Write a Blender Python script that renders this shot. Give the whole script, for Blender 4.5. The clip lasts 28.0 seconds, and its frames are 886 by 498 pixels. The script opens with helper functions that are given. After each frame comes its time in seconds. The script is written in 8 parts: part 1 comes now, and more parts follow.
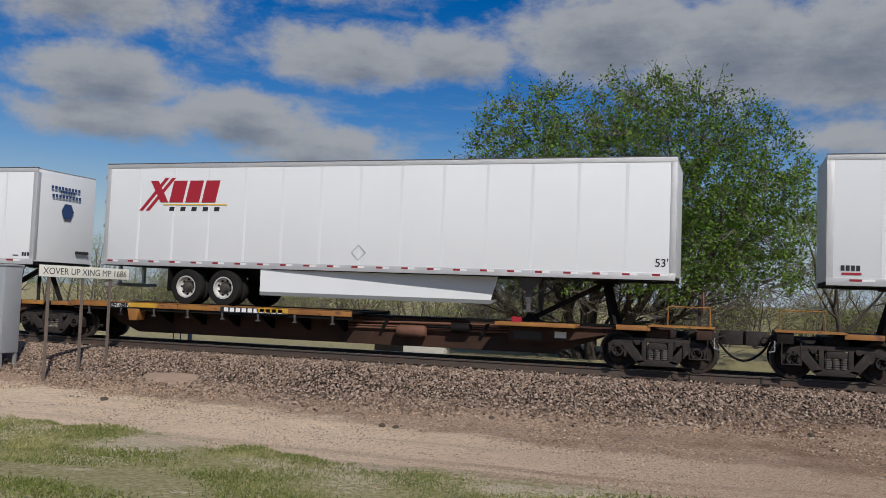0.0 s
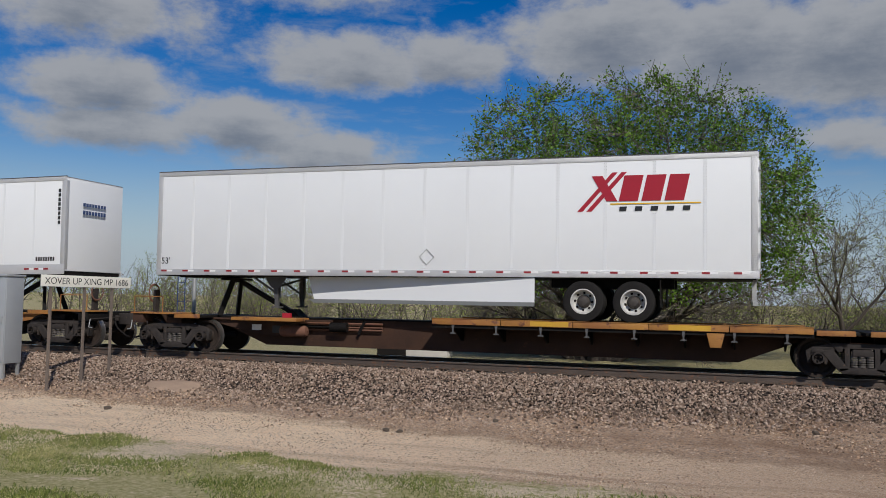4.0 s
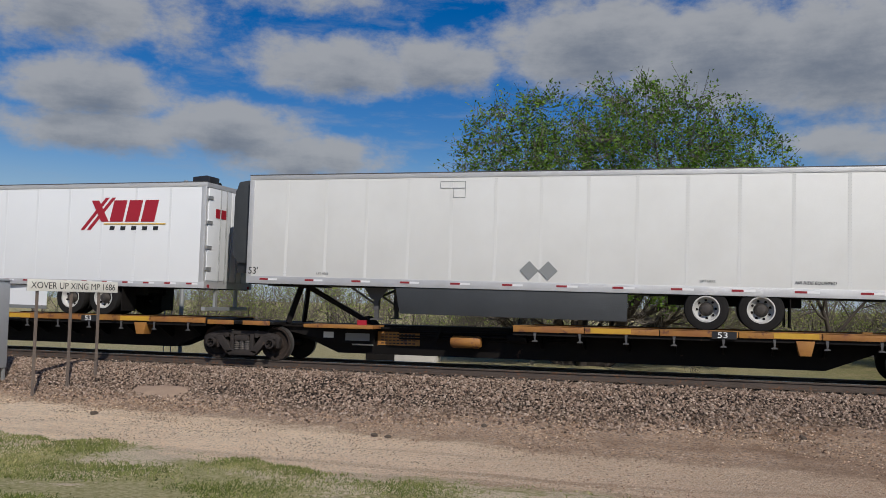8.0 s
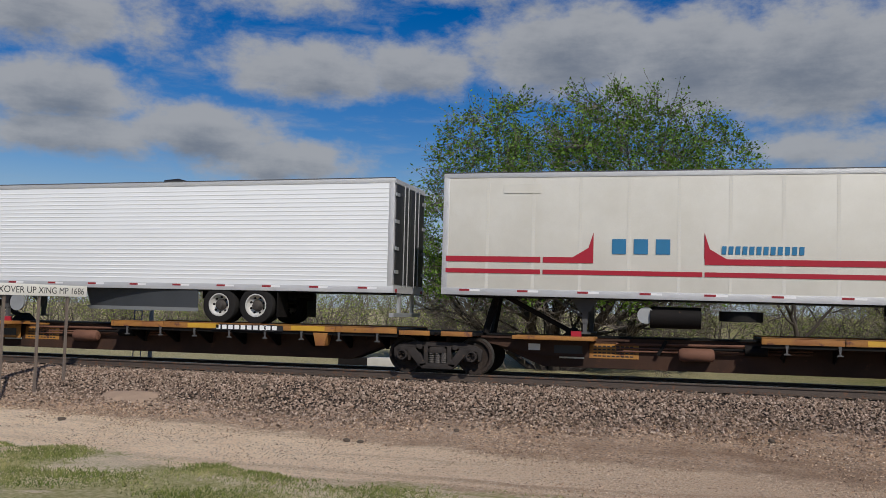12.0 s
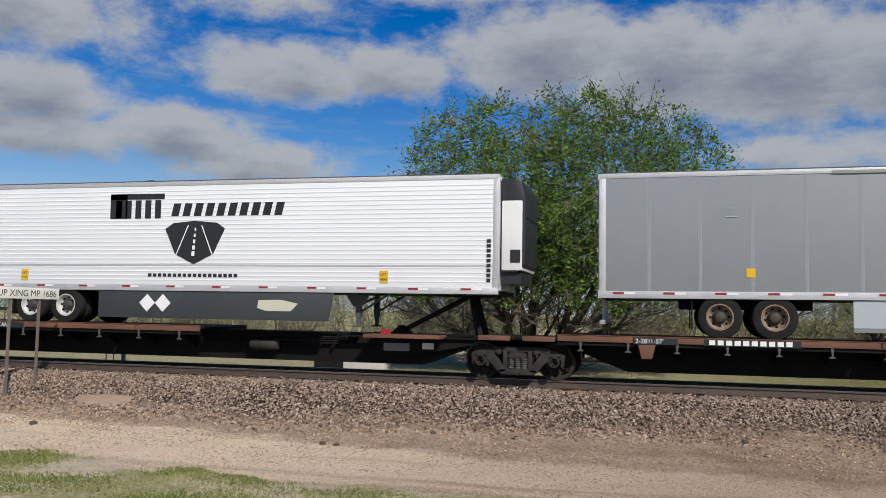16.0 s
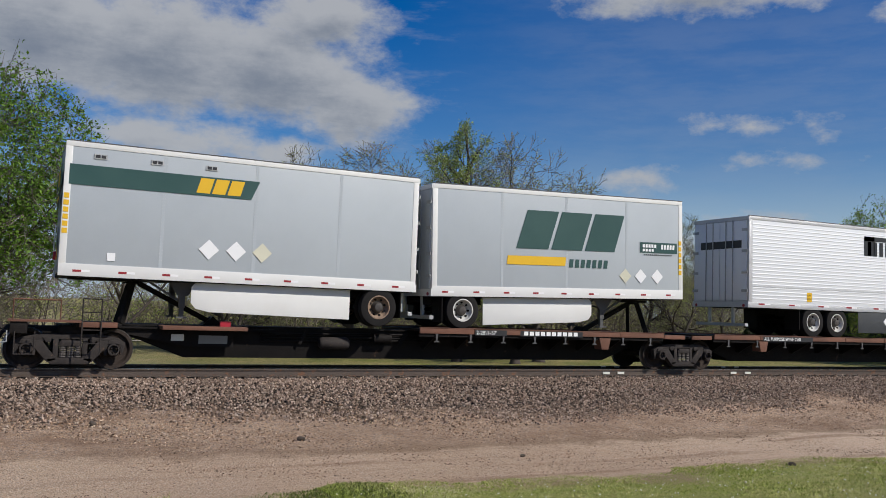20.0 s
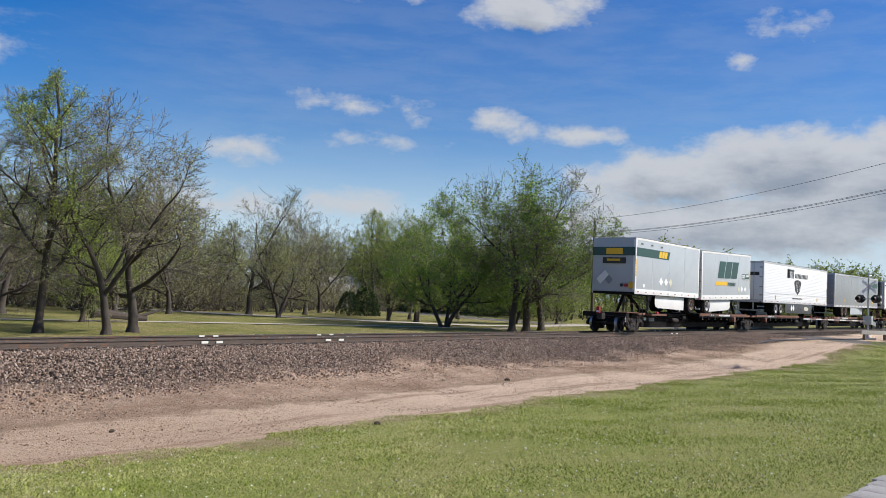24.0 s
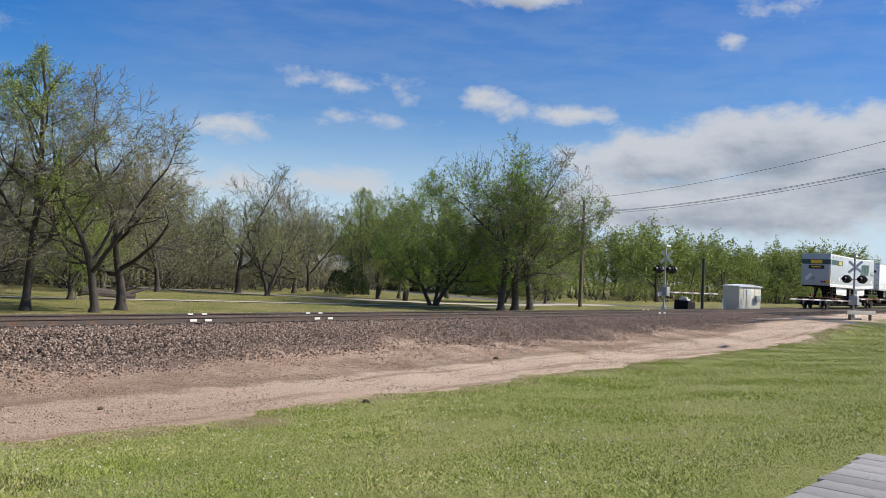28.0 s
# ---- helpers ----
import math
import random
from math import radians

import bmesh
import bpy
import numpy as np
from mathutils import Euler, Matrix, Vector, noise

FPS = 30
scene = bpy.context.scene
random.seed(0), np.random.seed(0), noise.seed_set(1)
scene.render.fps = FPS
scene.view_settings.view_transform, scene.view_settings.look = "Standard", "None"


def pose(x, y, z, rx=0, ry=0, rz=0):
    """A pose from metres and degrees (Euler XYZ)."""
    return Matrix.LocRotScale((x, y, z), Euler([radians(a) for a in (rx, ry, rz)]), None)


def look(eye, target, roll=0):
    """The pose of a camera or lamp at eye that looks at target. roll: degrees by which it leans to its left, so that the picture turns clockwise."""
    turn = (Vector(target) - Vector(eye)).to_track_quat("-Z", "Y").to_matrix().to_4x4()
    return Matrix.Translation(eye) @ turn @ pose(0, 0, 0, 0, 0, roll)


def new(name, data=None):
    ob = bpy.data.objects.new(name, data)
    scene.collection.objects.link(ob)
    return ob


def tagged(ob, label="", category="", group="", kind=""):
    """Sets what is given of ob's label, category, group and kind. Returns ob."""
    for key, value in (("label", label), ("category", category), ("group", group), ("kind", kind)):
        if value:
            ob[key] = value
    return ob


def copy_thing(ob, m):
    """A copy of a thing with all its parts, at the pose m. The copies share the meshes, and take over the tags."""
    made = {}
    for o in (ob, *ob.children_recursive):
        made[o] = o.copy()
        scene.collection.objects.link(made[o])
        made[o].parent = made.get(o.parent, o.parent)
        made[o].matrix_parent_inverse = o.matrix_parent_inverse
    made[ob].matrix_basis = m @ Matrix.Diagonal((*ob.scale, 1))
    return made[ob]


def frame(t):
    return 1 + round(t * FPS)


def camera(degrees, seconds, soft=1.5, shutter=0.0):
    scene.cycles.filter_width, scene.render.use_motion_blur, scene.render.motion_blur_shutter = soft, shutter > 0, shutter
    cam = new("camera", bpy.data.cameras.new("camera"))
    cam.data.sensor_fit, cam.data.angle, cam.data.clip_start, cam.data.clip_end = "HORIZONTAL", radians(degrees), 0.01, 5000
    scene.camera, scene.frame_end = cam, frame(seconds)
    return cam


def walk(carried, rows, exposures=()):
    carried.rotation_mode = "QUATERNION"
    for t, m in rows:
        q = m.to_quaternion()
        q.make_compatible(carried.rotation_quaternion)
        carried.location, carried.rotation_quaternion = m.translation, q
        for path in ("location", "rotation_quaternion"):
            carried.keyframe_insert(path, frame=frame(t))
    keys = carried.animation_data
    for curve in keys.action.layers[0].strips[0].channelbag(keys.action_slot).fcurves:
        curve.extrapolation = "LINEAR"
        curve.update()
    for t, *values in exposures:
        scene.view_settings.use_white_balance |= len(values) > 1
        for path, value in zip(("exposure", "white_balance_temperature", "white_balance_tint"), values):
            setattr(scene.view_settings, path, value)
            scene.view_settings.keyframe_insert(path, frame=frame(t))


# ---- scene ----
cam = camera(53.56, 28.0, soft=0.55, shutter=0.0)


def aim(yaw, pitch, roll):
    """A hand-held camera at one spot: yaw to the right of straight across the track."""
    return pose(0, 0, 1.62, 0, 0, -yaw) @ pose(0, 0, 0, 90 + pitch) @ pose(0, 0, 0, 0, 0, roll)


walk(cam, [(t, aim(a, b, c)) for t, a, b, c in (
    (0, -18.22, 3.05, 1.97), (0.5, -18.46, 3.05, 1.81), (1, -18.48, 3.03, 1.59), (1.5, -18.57, 3.04, 1.39),
    (2, -18.58, 3.02, 1.24), (2.5, -18.51, 3.12, 1.20), (4.5, -18.21, 3.33, 1.04), (5, -18.09, 3.39, 1.08),
    (5.5, -18.04, 3.39, 1.06), (6, -17.97, 3.43, 1.05), (6.5, -17.86, 3.46, 1.11), (7, -17.80, 3.48, 1.04),
    (7.5, -17.68, 3.53, 1.06), (8, -17.57, 3.61, 1.11), (8.5, -17.39, 3.61, 1.02), (9, -17.24, 3.64, 1.07),
    (9.5, -17.10, 3.73, 1.21), (10, -16.85, 3.80, 1.24), (10.5, -16.57, 3.84, 1.24), (11, -16.29, 3.88, 1.33),
    (11.5, -16.03, 3.91, 1.23), (13.5, -15.36, 4.10, 1.29), (14, -15.19, 4.16, 1.22), (14.5, -15.04, 4.20, 1.30),
    (15, -14.88, 4.18, 1.26), (15.5, -14.66, 4.17, 1.23), (16, -14.29, 4.12, 1.10), (16.5, -13.82, 4.05, 1.18),
    (17, -13.11, 3.93, 1.20), (17.5, -11.24, 3.85, 0.99), (18, -5.14, 3.98, 0.89), (18.5, 4.03, 4.00, 0.60),
    (19, 11.53, 4.01, 1.06), (19.5, 19.55, 4.00, 1.61), (20, 25.88, 3.97, 1.95), (20.5, 31.80, 3.82, 2.26),
    (21, 38.03, 3.67, 2.64), (21.5, 41.66, 3.55, 2.71), (22, 44.73, 3.46, 2.75), (22.5, 48.26, 3.43, 2.58),
    (24.5, 51.65, 2.87, 2.46), (25, 51.89, 2.66, 2.42), (25.5, 51.96, 2.26, 2.44), (26, 51.98, 2.06, 2.52),
    (26.5, 52.04, 1.89, 2.52), (27, 52.10, 1.77, 2.62), (27.5, 52.15, 1.67, 2.66), (28, 52.23, 1.62, 2.68),
)], exposures=[(0.0, -0.18), (13.0, -0.18), (14.0, -0.06), (15.0, 0.08), (16.0, 0.12), (17.0, 0.12), (18.5, 0.15), (20.0, 0.08), (22.0, 0.42), (25.0, 0.60), (28.0, 0.62)])

# ---- sky and sun ----
SUN_AZ, SUN_EL = 142.0, 40.0     # degrees clockwise from straight across the track; the sun stands behind the camera
sun = new("sun", bpy.data.lights.new("sun", "SUN"))
sun.data.energy, sun.data.angle, sun.data.color = 4.1, radians(0.53), (1.0, 0.955, 0.89)
sd = Vector((math.sin(radians(SUN_AZ)) * math.cos(radians(SUN_EL)), math.cos(radians(SUN_AZ)) * math.cos(radians(SUN_EL)), math.sin(radians(SUN_EL))))
sun.matrix_world = look(sd * 50, (0, 0, 0))
# Clouds: azimuth and elevation in degrees, half width, half height, thickness
CLOUDS = ((-41, 17.2, 8, 2.4, 0.8), (-39.8, 12.6, 5.2, 2.0, 1.1), (-31.5, 11.1, 5.4, 1.8, 1.1), (-27, 9.3, 5.6, 1.5, 1.0), (-39.5, 10.2, 6, 1.4, 0.9),
          (-24.5, 15.1, 6.5, 1.9, 0.95), (-18, 15.6, 4.5, 1.8, 1.0), (-8, 16.8, 7, 3.0, 1.15), (0, 15.6, 8, 3.4, 1.2), (7, 15.2, 8, 3.6, 1.2), (14, 15, 7.5, 3.2, 1.1),
          (19.5, 13, 4.5, 2.4, 0.9), (17, 18.2, 5, 1.8, 0.9), (8, 10.2, 6, 1.2, 0.75), (14.5, 9.7, 4, 1.0, 0.6), (-20, 7, 7, 1.0, 0.6), (-43, 20.5, 9, 1.6, 0.55), (-27, 19.5, 7, 1.5, 0.5), (-12, 20.5, 9, 1.2, 0.45))
SMALL = ((42.2, 11.9, 2.0, 0.7, 0.55), (39, 8.9, 3.2, 1.1, 0.95), (42, 20.6, 9, 1.9, 0.9), (44.6, 11.8, 2.0, 0.8, 0.55), (48.6, 11.9, 1.9, 1.0, 0.5), (55.4, 11.3, 2.3, 0.95, 1.0),
         (60, 10.7, 3.2, 0.85, 0.9), (46.9, 9.8, 3.6, 0.7, 0.4), (66, 7.8, 7, 1.9, 1.05), (72.5, 8.8, 7, 2.4, 1.2), (79, 7.6, 8, 3.2, 1.2), (70, 5.0, 14, 2.0, 1.1), (88, 6, 9, 4, 1.1),
         (70.3, 15.1, 1.6, 0.6, 0.6), (72.6, 16.8, 2.2, 1.0, 0.5), (80, 17, 2.6, 1.0, 0.6), (45, 5.7, 5, 1.1, 0.8), (37, 5.2, 6, 1.1, 0.7), (56.5, 18.4, 4.5, 1.4, 1.0),
         (110, 12, 18, 5, 1.0), (150, 20, 20, 6, 0.9), (-70, 14, 16, 5, 1.0), (-110, 16, 20, 6, 0.9))

world = bpy.data.worlds.new("sky")
scene.world = world
world.use_nodes = True
wt = world.node_tree
wt.nodes.clear()


sky = wt.nodes.new("ShaderNodeTexSky")
sky.sky_type, sky.sun_disc = "NISHITA", False
sky.sun_elevation, sky.sun_rotation = radians(SUN_EL), radians(SUN_AZ)
sky.air_density, sky.dust_density, sky.ozone_density = 1.0, 0.4, 2.0


def sky_clouds():
    """Lays heaped clouds over the clear sky, by direction."""
    L = wt.links.new

    def sums(op, a, b=0.0, c=None):
        n = wt.nodes.new("ShaderNodeMath")
        n.operation = op
        for i, v in enumerate((a, b) if c is None else (a, b, c)):
            if isinstance(v, (int, float)):
                n.inputs[i].default_value = v
            else:
                L(v, n.inputs[i])
        return n.outputs[0]

    def vec(op, a, b):
        n = wt.nodes.new("ShaderNodeVectorMath")
        n.operation = op
        for i, v in ((0, a), (1, b)):
            if isinstance(v, tuple):
                n.inputs[i].default_value = v
            else:
                L(v, n.inputs[i])
        return n.outputs["Value"] if op == "LENGTH" else n.outputs["Vector"]

    def join(x, y, z=0.0):
        n = wt.nodes.new("ShaderNodeCombineXYZ")
        for i, v in enumerate((x, y, z)):
            if isinstance(v, (int, float)):
                n.inputs[i].default_value = v
            else:
                L(v, n.inputs[i])
        return n.outputs[0]

    def noisy(v, s, d, r=0.55):
        n = wt.nodes.new("ShaderNodeTexNoise")
        n.inputs["Scale"].default_value, n.inputs["Detail"].default_value, n.inputs["Roughness"].default_value = s, d, r
        L(v, n.inputs["Vector"])
        return n

    tc = wt.nodes.new("ShaderNodeTexCoord")
    sx = wt.nodes.new("ShaderNodeSeparateXYZ")
    L(tc.outputs["Generated"], sx.inputs[0])
    az = sums("MULTIPLY", sums("ARCTAN2", sx.outputs[0], sx.outputs[1]), 57.2958)
    el = sums("MULTIPLY", sums("ARCSINE", sx.outputs[2]), 57.2958)
    flat = join(az, sums("MULTIPLY", el, 1.7))

    def density(lift_by):
        here = join(az, sums("ADD", el, lift_by))
        wob = noisy(vec("ADD", flat, (0, lift_by * 1.7, 0)), 0.16, 6, 0.58)
        shift = vec("MULTIPLY", vec("SUBTRACT", wob.outputs["Color"], (0.5, 0.5, 0.5)), (4.0, 1.5, 0))
        here = vec("ADD", here, shift)
        best = None
        for a, e, w, h, k in tuple((a, e, w * 1.18, h * 1.2, k) for a, e, w, h, k in CLOUDS) + tuple((a, e, w * (0.95 if h < 1.2 else 1.1), h * (1.0 if h < 1.2 else 1.15), k * (0.5 if h < 1.2 else 1.0)) for a, e, w, h, k in SMALL):
            d = vec("LENGTH", vec("MULTIPLY", vec("SUBTRACT", here, (a, e, 0)), (1 / w, 1 / h, 0)), (0, 0, 0))
            v = sums("MULTIPLY_ADD", d, -k, k)
            best = v if best is None else sums("MAXIMUM", best, v)
        fine = noisy(vec("ADD", flat, (7, lift_by * 1.7, 3)), 0.42, 8, 0.6)
        return sums("ADD", best, sums("MULTIPLY", sums("SUBTRACT", fine.outputs["Fac"], 0.5), 1.15))

    def ramp(v, a, b, c=0.0, d=1.0):
        n = wt.nodes.new("ShaderNodeMapRange")
        n.interpolation_type = "SMOOTHSTEP"
        for k, w in (("From Min", a), ("From Max", b), ("To Min", c), ("To Max", d)):
            n.inputs[k].default_value = w
        L(v, n.inputs["Value"])
        return n.outputs[0]

    now, above = density(0.0), density(1.1)
    streak = noisy(vec("MULTIPLY", flat, (1.0, 2.6, 1)), 0.16, 7, 0.62)
    wisp = sums("MULTIPLY", ramp(streak.outputs["Fac"], 0.48, 0.74, 0.0, 0.34), ramp(az, 18.0, 34.0, 1.0, 0.0))
    veil = sums("MULTIPLY", ramp(az, 20.0, 40.0), ramp(streak.outputs["Fac"], 0.35, 0.65, 0.09, 0.17))
    wisp = sums("MAXIMUM", wisp, veil)
    cover = sums("MAXIMUM", ramp(now, -0.12, 0.50, 0.0, 0.95), sums("MULTIPLY", wisp, ramp(el, 3.0, 12.0)))
    under = ramp(sums("ADD", above, sums("MULTIPLY", sums("SUBTRACT", streak.outputs["Fac"], 0.5), 0.95)), 0.1, 1.35)
    tone = wt.nodes.new("ShaderNodeMix")
    tone.data_type = "RGBA"
    tone.inputs["A"].default_value, tone.inputs["B"].default_value = (1.20, 1.25, 1.34, 1), (0.58, 0.67, 0.83, 1)
    L(under, tone.inputs["Factor"])
    clear = wt.nodes.new("ShaderNodeBackground")
    clear.inputs["Strength"].default_value = SKY
    hue = wt.nodes.new("ShaderNodeHueSaturation")
    hue.inputs["Hue"].default_value, hue.inputs["Saturation"].default_value = 0.516, 1.58
    L(sky.outputs[0], hue.inputs["Color"])
    cloud = wt.nodes.new("ShaderNodeBackground")
    cloud.inputs["Strength"].default_value = CLOUD
    L(tone.outputs["Result"], cloud.inputs[0])
    haze = wt.nodes.new("ShaderNodeMix")
    haze.data_type = "RGBA"
    L(ramp(el, 0.0, 11.0, 0.9, 0.0), haze.inputs["Factor"])
    L(hue.outputs[0], haze.inputs["A"])
    haze.inputs["B"].default_value = (4.6, 5.7, 7.2, 1)
    L(haze.outputs["Result"], clear.inputs[0])
    ms = wt.nodes.new("ShaderNodeMixShader")
    L(cover, ms.inputs[0])
    L(clear.outputs[0], ms.inputs[1])
    L(cloud.outputs[0], ms.inputs[2])
    wo = wt.nodes.new("ShaderNodeOutputWorld")
    L(ms.outputs[0], wo.inputs[0])


SKY, CLOUD = 0.080, 0.32
sky_clouds()

# ---- tools ----
class Geo:
    """Gathers corners and faces of one part."""

    def __init__(self):
        self.v, self.f = [], []

    def add(self, vs, fs):
        n = len(self.v)
        self.v += [tuple(p) for p in vs]
        self.f += [tuple(n + i for i in q) for q in fs]
        return self

    def box(self, x0, x1, y0, y1, z0, z1):
        return self.add([(x0, y0, z0), (x1, y0, z0), (x1, y1, z0), (x0, y1, z0), (x0, y0, z1), (x1, y0, z1), (x1, y1, z1), (x0, y1, z1)],
                        [(3, 2, 1, 0), (4, 5, 6, 7), (0, 1, 5, 4), (1, 2, 6, 5), (2, 3, 7, 6), (3, 0, 4, 7)])

    def cyl(self, a, b, r, r2=None, n=14, caps=True):
        a, b = Vector(a), Vector(b)
        r2 = r if r2 is None else r2
        d = (b - a).normalized()
        s = d.orthogonal().normalized()
        u = d.cross(s)
        ring = [(s * math.cos(k * math.tau / n) + u * math.sin(k * math.tau / n)) for k in range(n)]
        vs = [a + w * r for w in ring] + [b + w * r2 for w in ring]
        fs = [(k, (k + 1) % n, n + (k + 1) % n, n + k) for k in range(n)]
        if caps:
            fs += [tuple(range(n - 1, -1, -1)), tuple(range(n, 2 * n))]
        return self.add(vs, fs)

    def prism(self, poly, y0, y1, flat="xz"):
        """A polygon in the xz (or yz, xy) plane, drawn out along the third axis."""
        n = len(poly)
        put = {"xz": lambda p, w: (p[0], w, p[1]), "yz": lambda p, w: (w, p[0], p[1]), "xy": lambda p, w: (p[0], p[1], w)}[flat]
        vs = [put(p, y0) for p in poly] + [put(p, y1) for p in poly]
        fs = [tuple(range(n)), tuple(range(2 * n - 1, n - 1, -1))] + [(k, n + k, n + (k + 1) % n, (k + 1) % n) for k in range(n)]
        return self.add(vs, fs)

    def lathe(self, profile, centre, axis="y", n=28):
        """A profile of (along, radius) spun about an axis through centre."""
        cx, cy, cz = centre
        vs = []
        for a, r in profile:
            for k in range(n):
                c, s = r * math.cos(k * math.tau / n), r * math.sin(k * math.tau / n)
                vs.append((cx + c, cy + a, cz + s) if axis == "y" else (cx + c, cy + s, cz + a) if axis == "z" else (cx + a, cy + c, cz + s))
        m = len(profile)
        fs = [(j * n + k, j * n + (k + 1) % n, (j + 1) * n + (k + 1) % n, (j + 1) * n + k) for j in range(m - 1) for k in range(n)]
        return self.add(vs, fs)

    def beam(self, a, b, w, h):
        """A square bar from a to b."""
        a, b = Vector(a), Vector(b)
        d = (b - a).normalized()
        s = d.cross(Vector((0, 0, 1)))
        s = s.normalized() if s.length > 1e-4 else Vector((1, 0, 0))
        u = s.cross(d)
        vs = [p + s * i * w / 2 + u * j * h / 2 for p in (a, b) for i, j in ((-1, -1), (1, -1), (1, 1), (-1, 1))]
        return self.add(vs, [(0, 1, 2, 3), (7, 6, 5, 4), (0, 4, 5, 1), (1, 5, 6, 2), (2, 6, 7, 3), (3, 7, 4, 0)])

    def mesh(self, name, bevel=0.0, fix=True, smooth=35):
        me = bpy.data.meshes.new(name)
        me.from_pydata(self.v, [], self.f)
        if fix or bevel:
            bm = bmesh.new()
            bm.from_mesh(me)
            bmesh.ops.recalc_face_normals(bm, faces=bm.faces)
            if bevel:
                es = [e for e in bm.edges if len(e.link_faces) == 2 and e.calc_face_angle(0) > 0.6]
                bmesh.ops.bevel(bm, geom=es, offset=bevel, segments=2, profile=0.6, affect="EDGES", clamp_overlap=True)
            bm.to_mesh(me)
            bm.free()
        if smooth:
            me.shade_smooth()
            me.set_sharp_from_angle(angle=radians(smooth))
        return me


def part(name, geo, material, parent=None, label="", bevel=0.0, at=None, smooth=35, fix=True):
    me = geo if isinstance(geo, bpy.types.Mesh) else geo.mesh(name, bevel, fix, smooth)
    if not me.materials:
        me.materials.append(material)
    ob = new(name, me)
    ob.parent = parent
    if at is not None:
        ob.matrix_basis = at
    if label:
        ob["label"] = label
    return ob


def thing(name, at, label, category, group="", kind=""):
    ob = new(name)
    ob.empty_display_size = 0.2
    ob.matrix_basis = at
    return tagged(ob, label, category, group, kind)


# ---- materials ----
def nodes_of(name):
    m = bpy.data.materials.new(name)
    m.use_nodes = True
    t = m.node_tree
    return m, t, t.nodes["Principled BSDF"]


def paint(name, base, dark=None, rough=0.5, metal=0.0, scale=3.0, amount=0.35, bump=0.02, fine=60.0, spots=None, spot_at=0.62, stretch=(1, 1, 1), vary=0.0, spec=0.5):
    """A worn surface: base colour, broad stains, fine grain, and spots of another colour (rust, dirt) of their own shape."""
    m, t, p = nodes_of(name)
    L = t.links.new
    tc = t.nodes.new("ShaderNodeTexCoord")
    mp = t.nodes.new("ShaderNodeMapping")
    mp.inputs["Scale"].default_value = stretch
    L(tc.outputs["Object"], mp.inputs["Vector"])
    dark = dark or tuple(c * 0.55 for c in base)

    def noisy(s, d, r=0.6):
        n = t.nodes.new("ShaderNodeTexNoise")
        n.inputs["Scale"].default_value, n.inputs["Detail"].default_value, n.inputs["Roughness"].default_value = s, d, r
        L(mp.outputs[0], n.inputs["Vector"])
        return n.outputs["Fac"]

    def ramp(src, a, b):
        r = t.nodes.new("ShaderNodeMapRange")
        r.inputs["From Min"].default_value, r.inputs["From Max"].default_value = a, b
        L(src, r.inputs["Value"])
        return r.outputs[0]

    def mix(fac, a, b):
        x = t.nodes.new("ShaderNodeMix")
        x.data_type = "RGBA"
        if isinstance(fac, float):
            x.inputs["Factor"].default_value = fac
        else:
            L(fac, x.inputs["Factor"])
        for k, c in (("A", a), ("B", b)):
            if isinstance(c, tuple):
                x.inputs[k].default_value = (*c, 1)
            else:
                L(c, x.inputs[k])
        return x.outputs["Result"]

    def times(src, k):
        q = t.nodes.new("ShaderNodeMath")
        q.operation = "MULTIPLY"
        L(src, q.inputs[0])
        q.inputs[1].default_value = k
        return q.outputs[0]

    broad = noisy(scale, 5)
    grain = noisy(fine, 4)
    col = mix(times(ramp(broad, 0.35, 0.7), amount), base, dark)
    col = mix(times(ramp(grain, 0.4, 0.75), amount * 0.7), col, dark)
    if spots:
        s = noisy(scale * 2.7, 8, 0.7)
        col = mix(ramp(s, spot_at, spot_at + 0.07), col, spots)
    if vary:
        oi = t.nodes.new("ShaderNodeObjectInfo")
        hsv = t.nodes.new("ShaderNodeHueSaturation")
        L(col, hsv.inputs["Color"])
        rr = t.nodes.new("ShaderNodeMapRange")
        rr.inputs["To Min"].default_value, rr.inputs["To Max"].default_value = 1 - vary, 1 + vary
        L(oi.outputs["Random"], rr.inputs["Value"])
        L(rr.outputs[0], hsv.inputs["Value"])
        col = hsv.outputs[0]
    L(col, p.inputs["Base Color"])
    rgh = t.nodes.new("ShaderNodeMapRange")
    rgh.inputs["To Min"].default_value, rgh.inputs["To Max"].default_value = max(0.05, rough - 0.12), min(1, rough + 0.12)
    L(broad, rgh.inputs["Value"])
    L(rgh.outputs[0], p.inputs["Roughness"])
    p.inputs["Metallic"].default_value = metal
    p.inputs["Specular IOR Level"].default_value = spec
    if bump:
        b = t.nodes.new("ShaderNodeBump")
        b.inputs["Strength"].default_value, b.inputs["Distance"].default_value = 0.6, bump
        L(grain, b.inputs["Height"])
        L(b.outputs[0], p.inputs["Normal"])
    return m

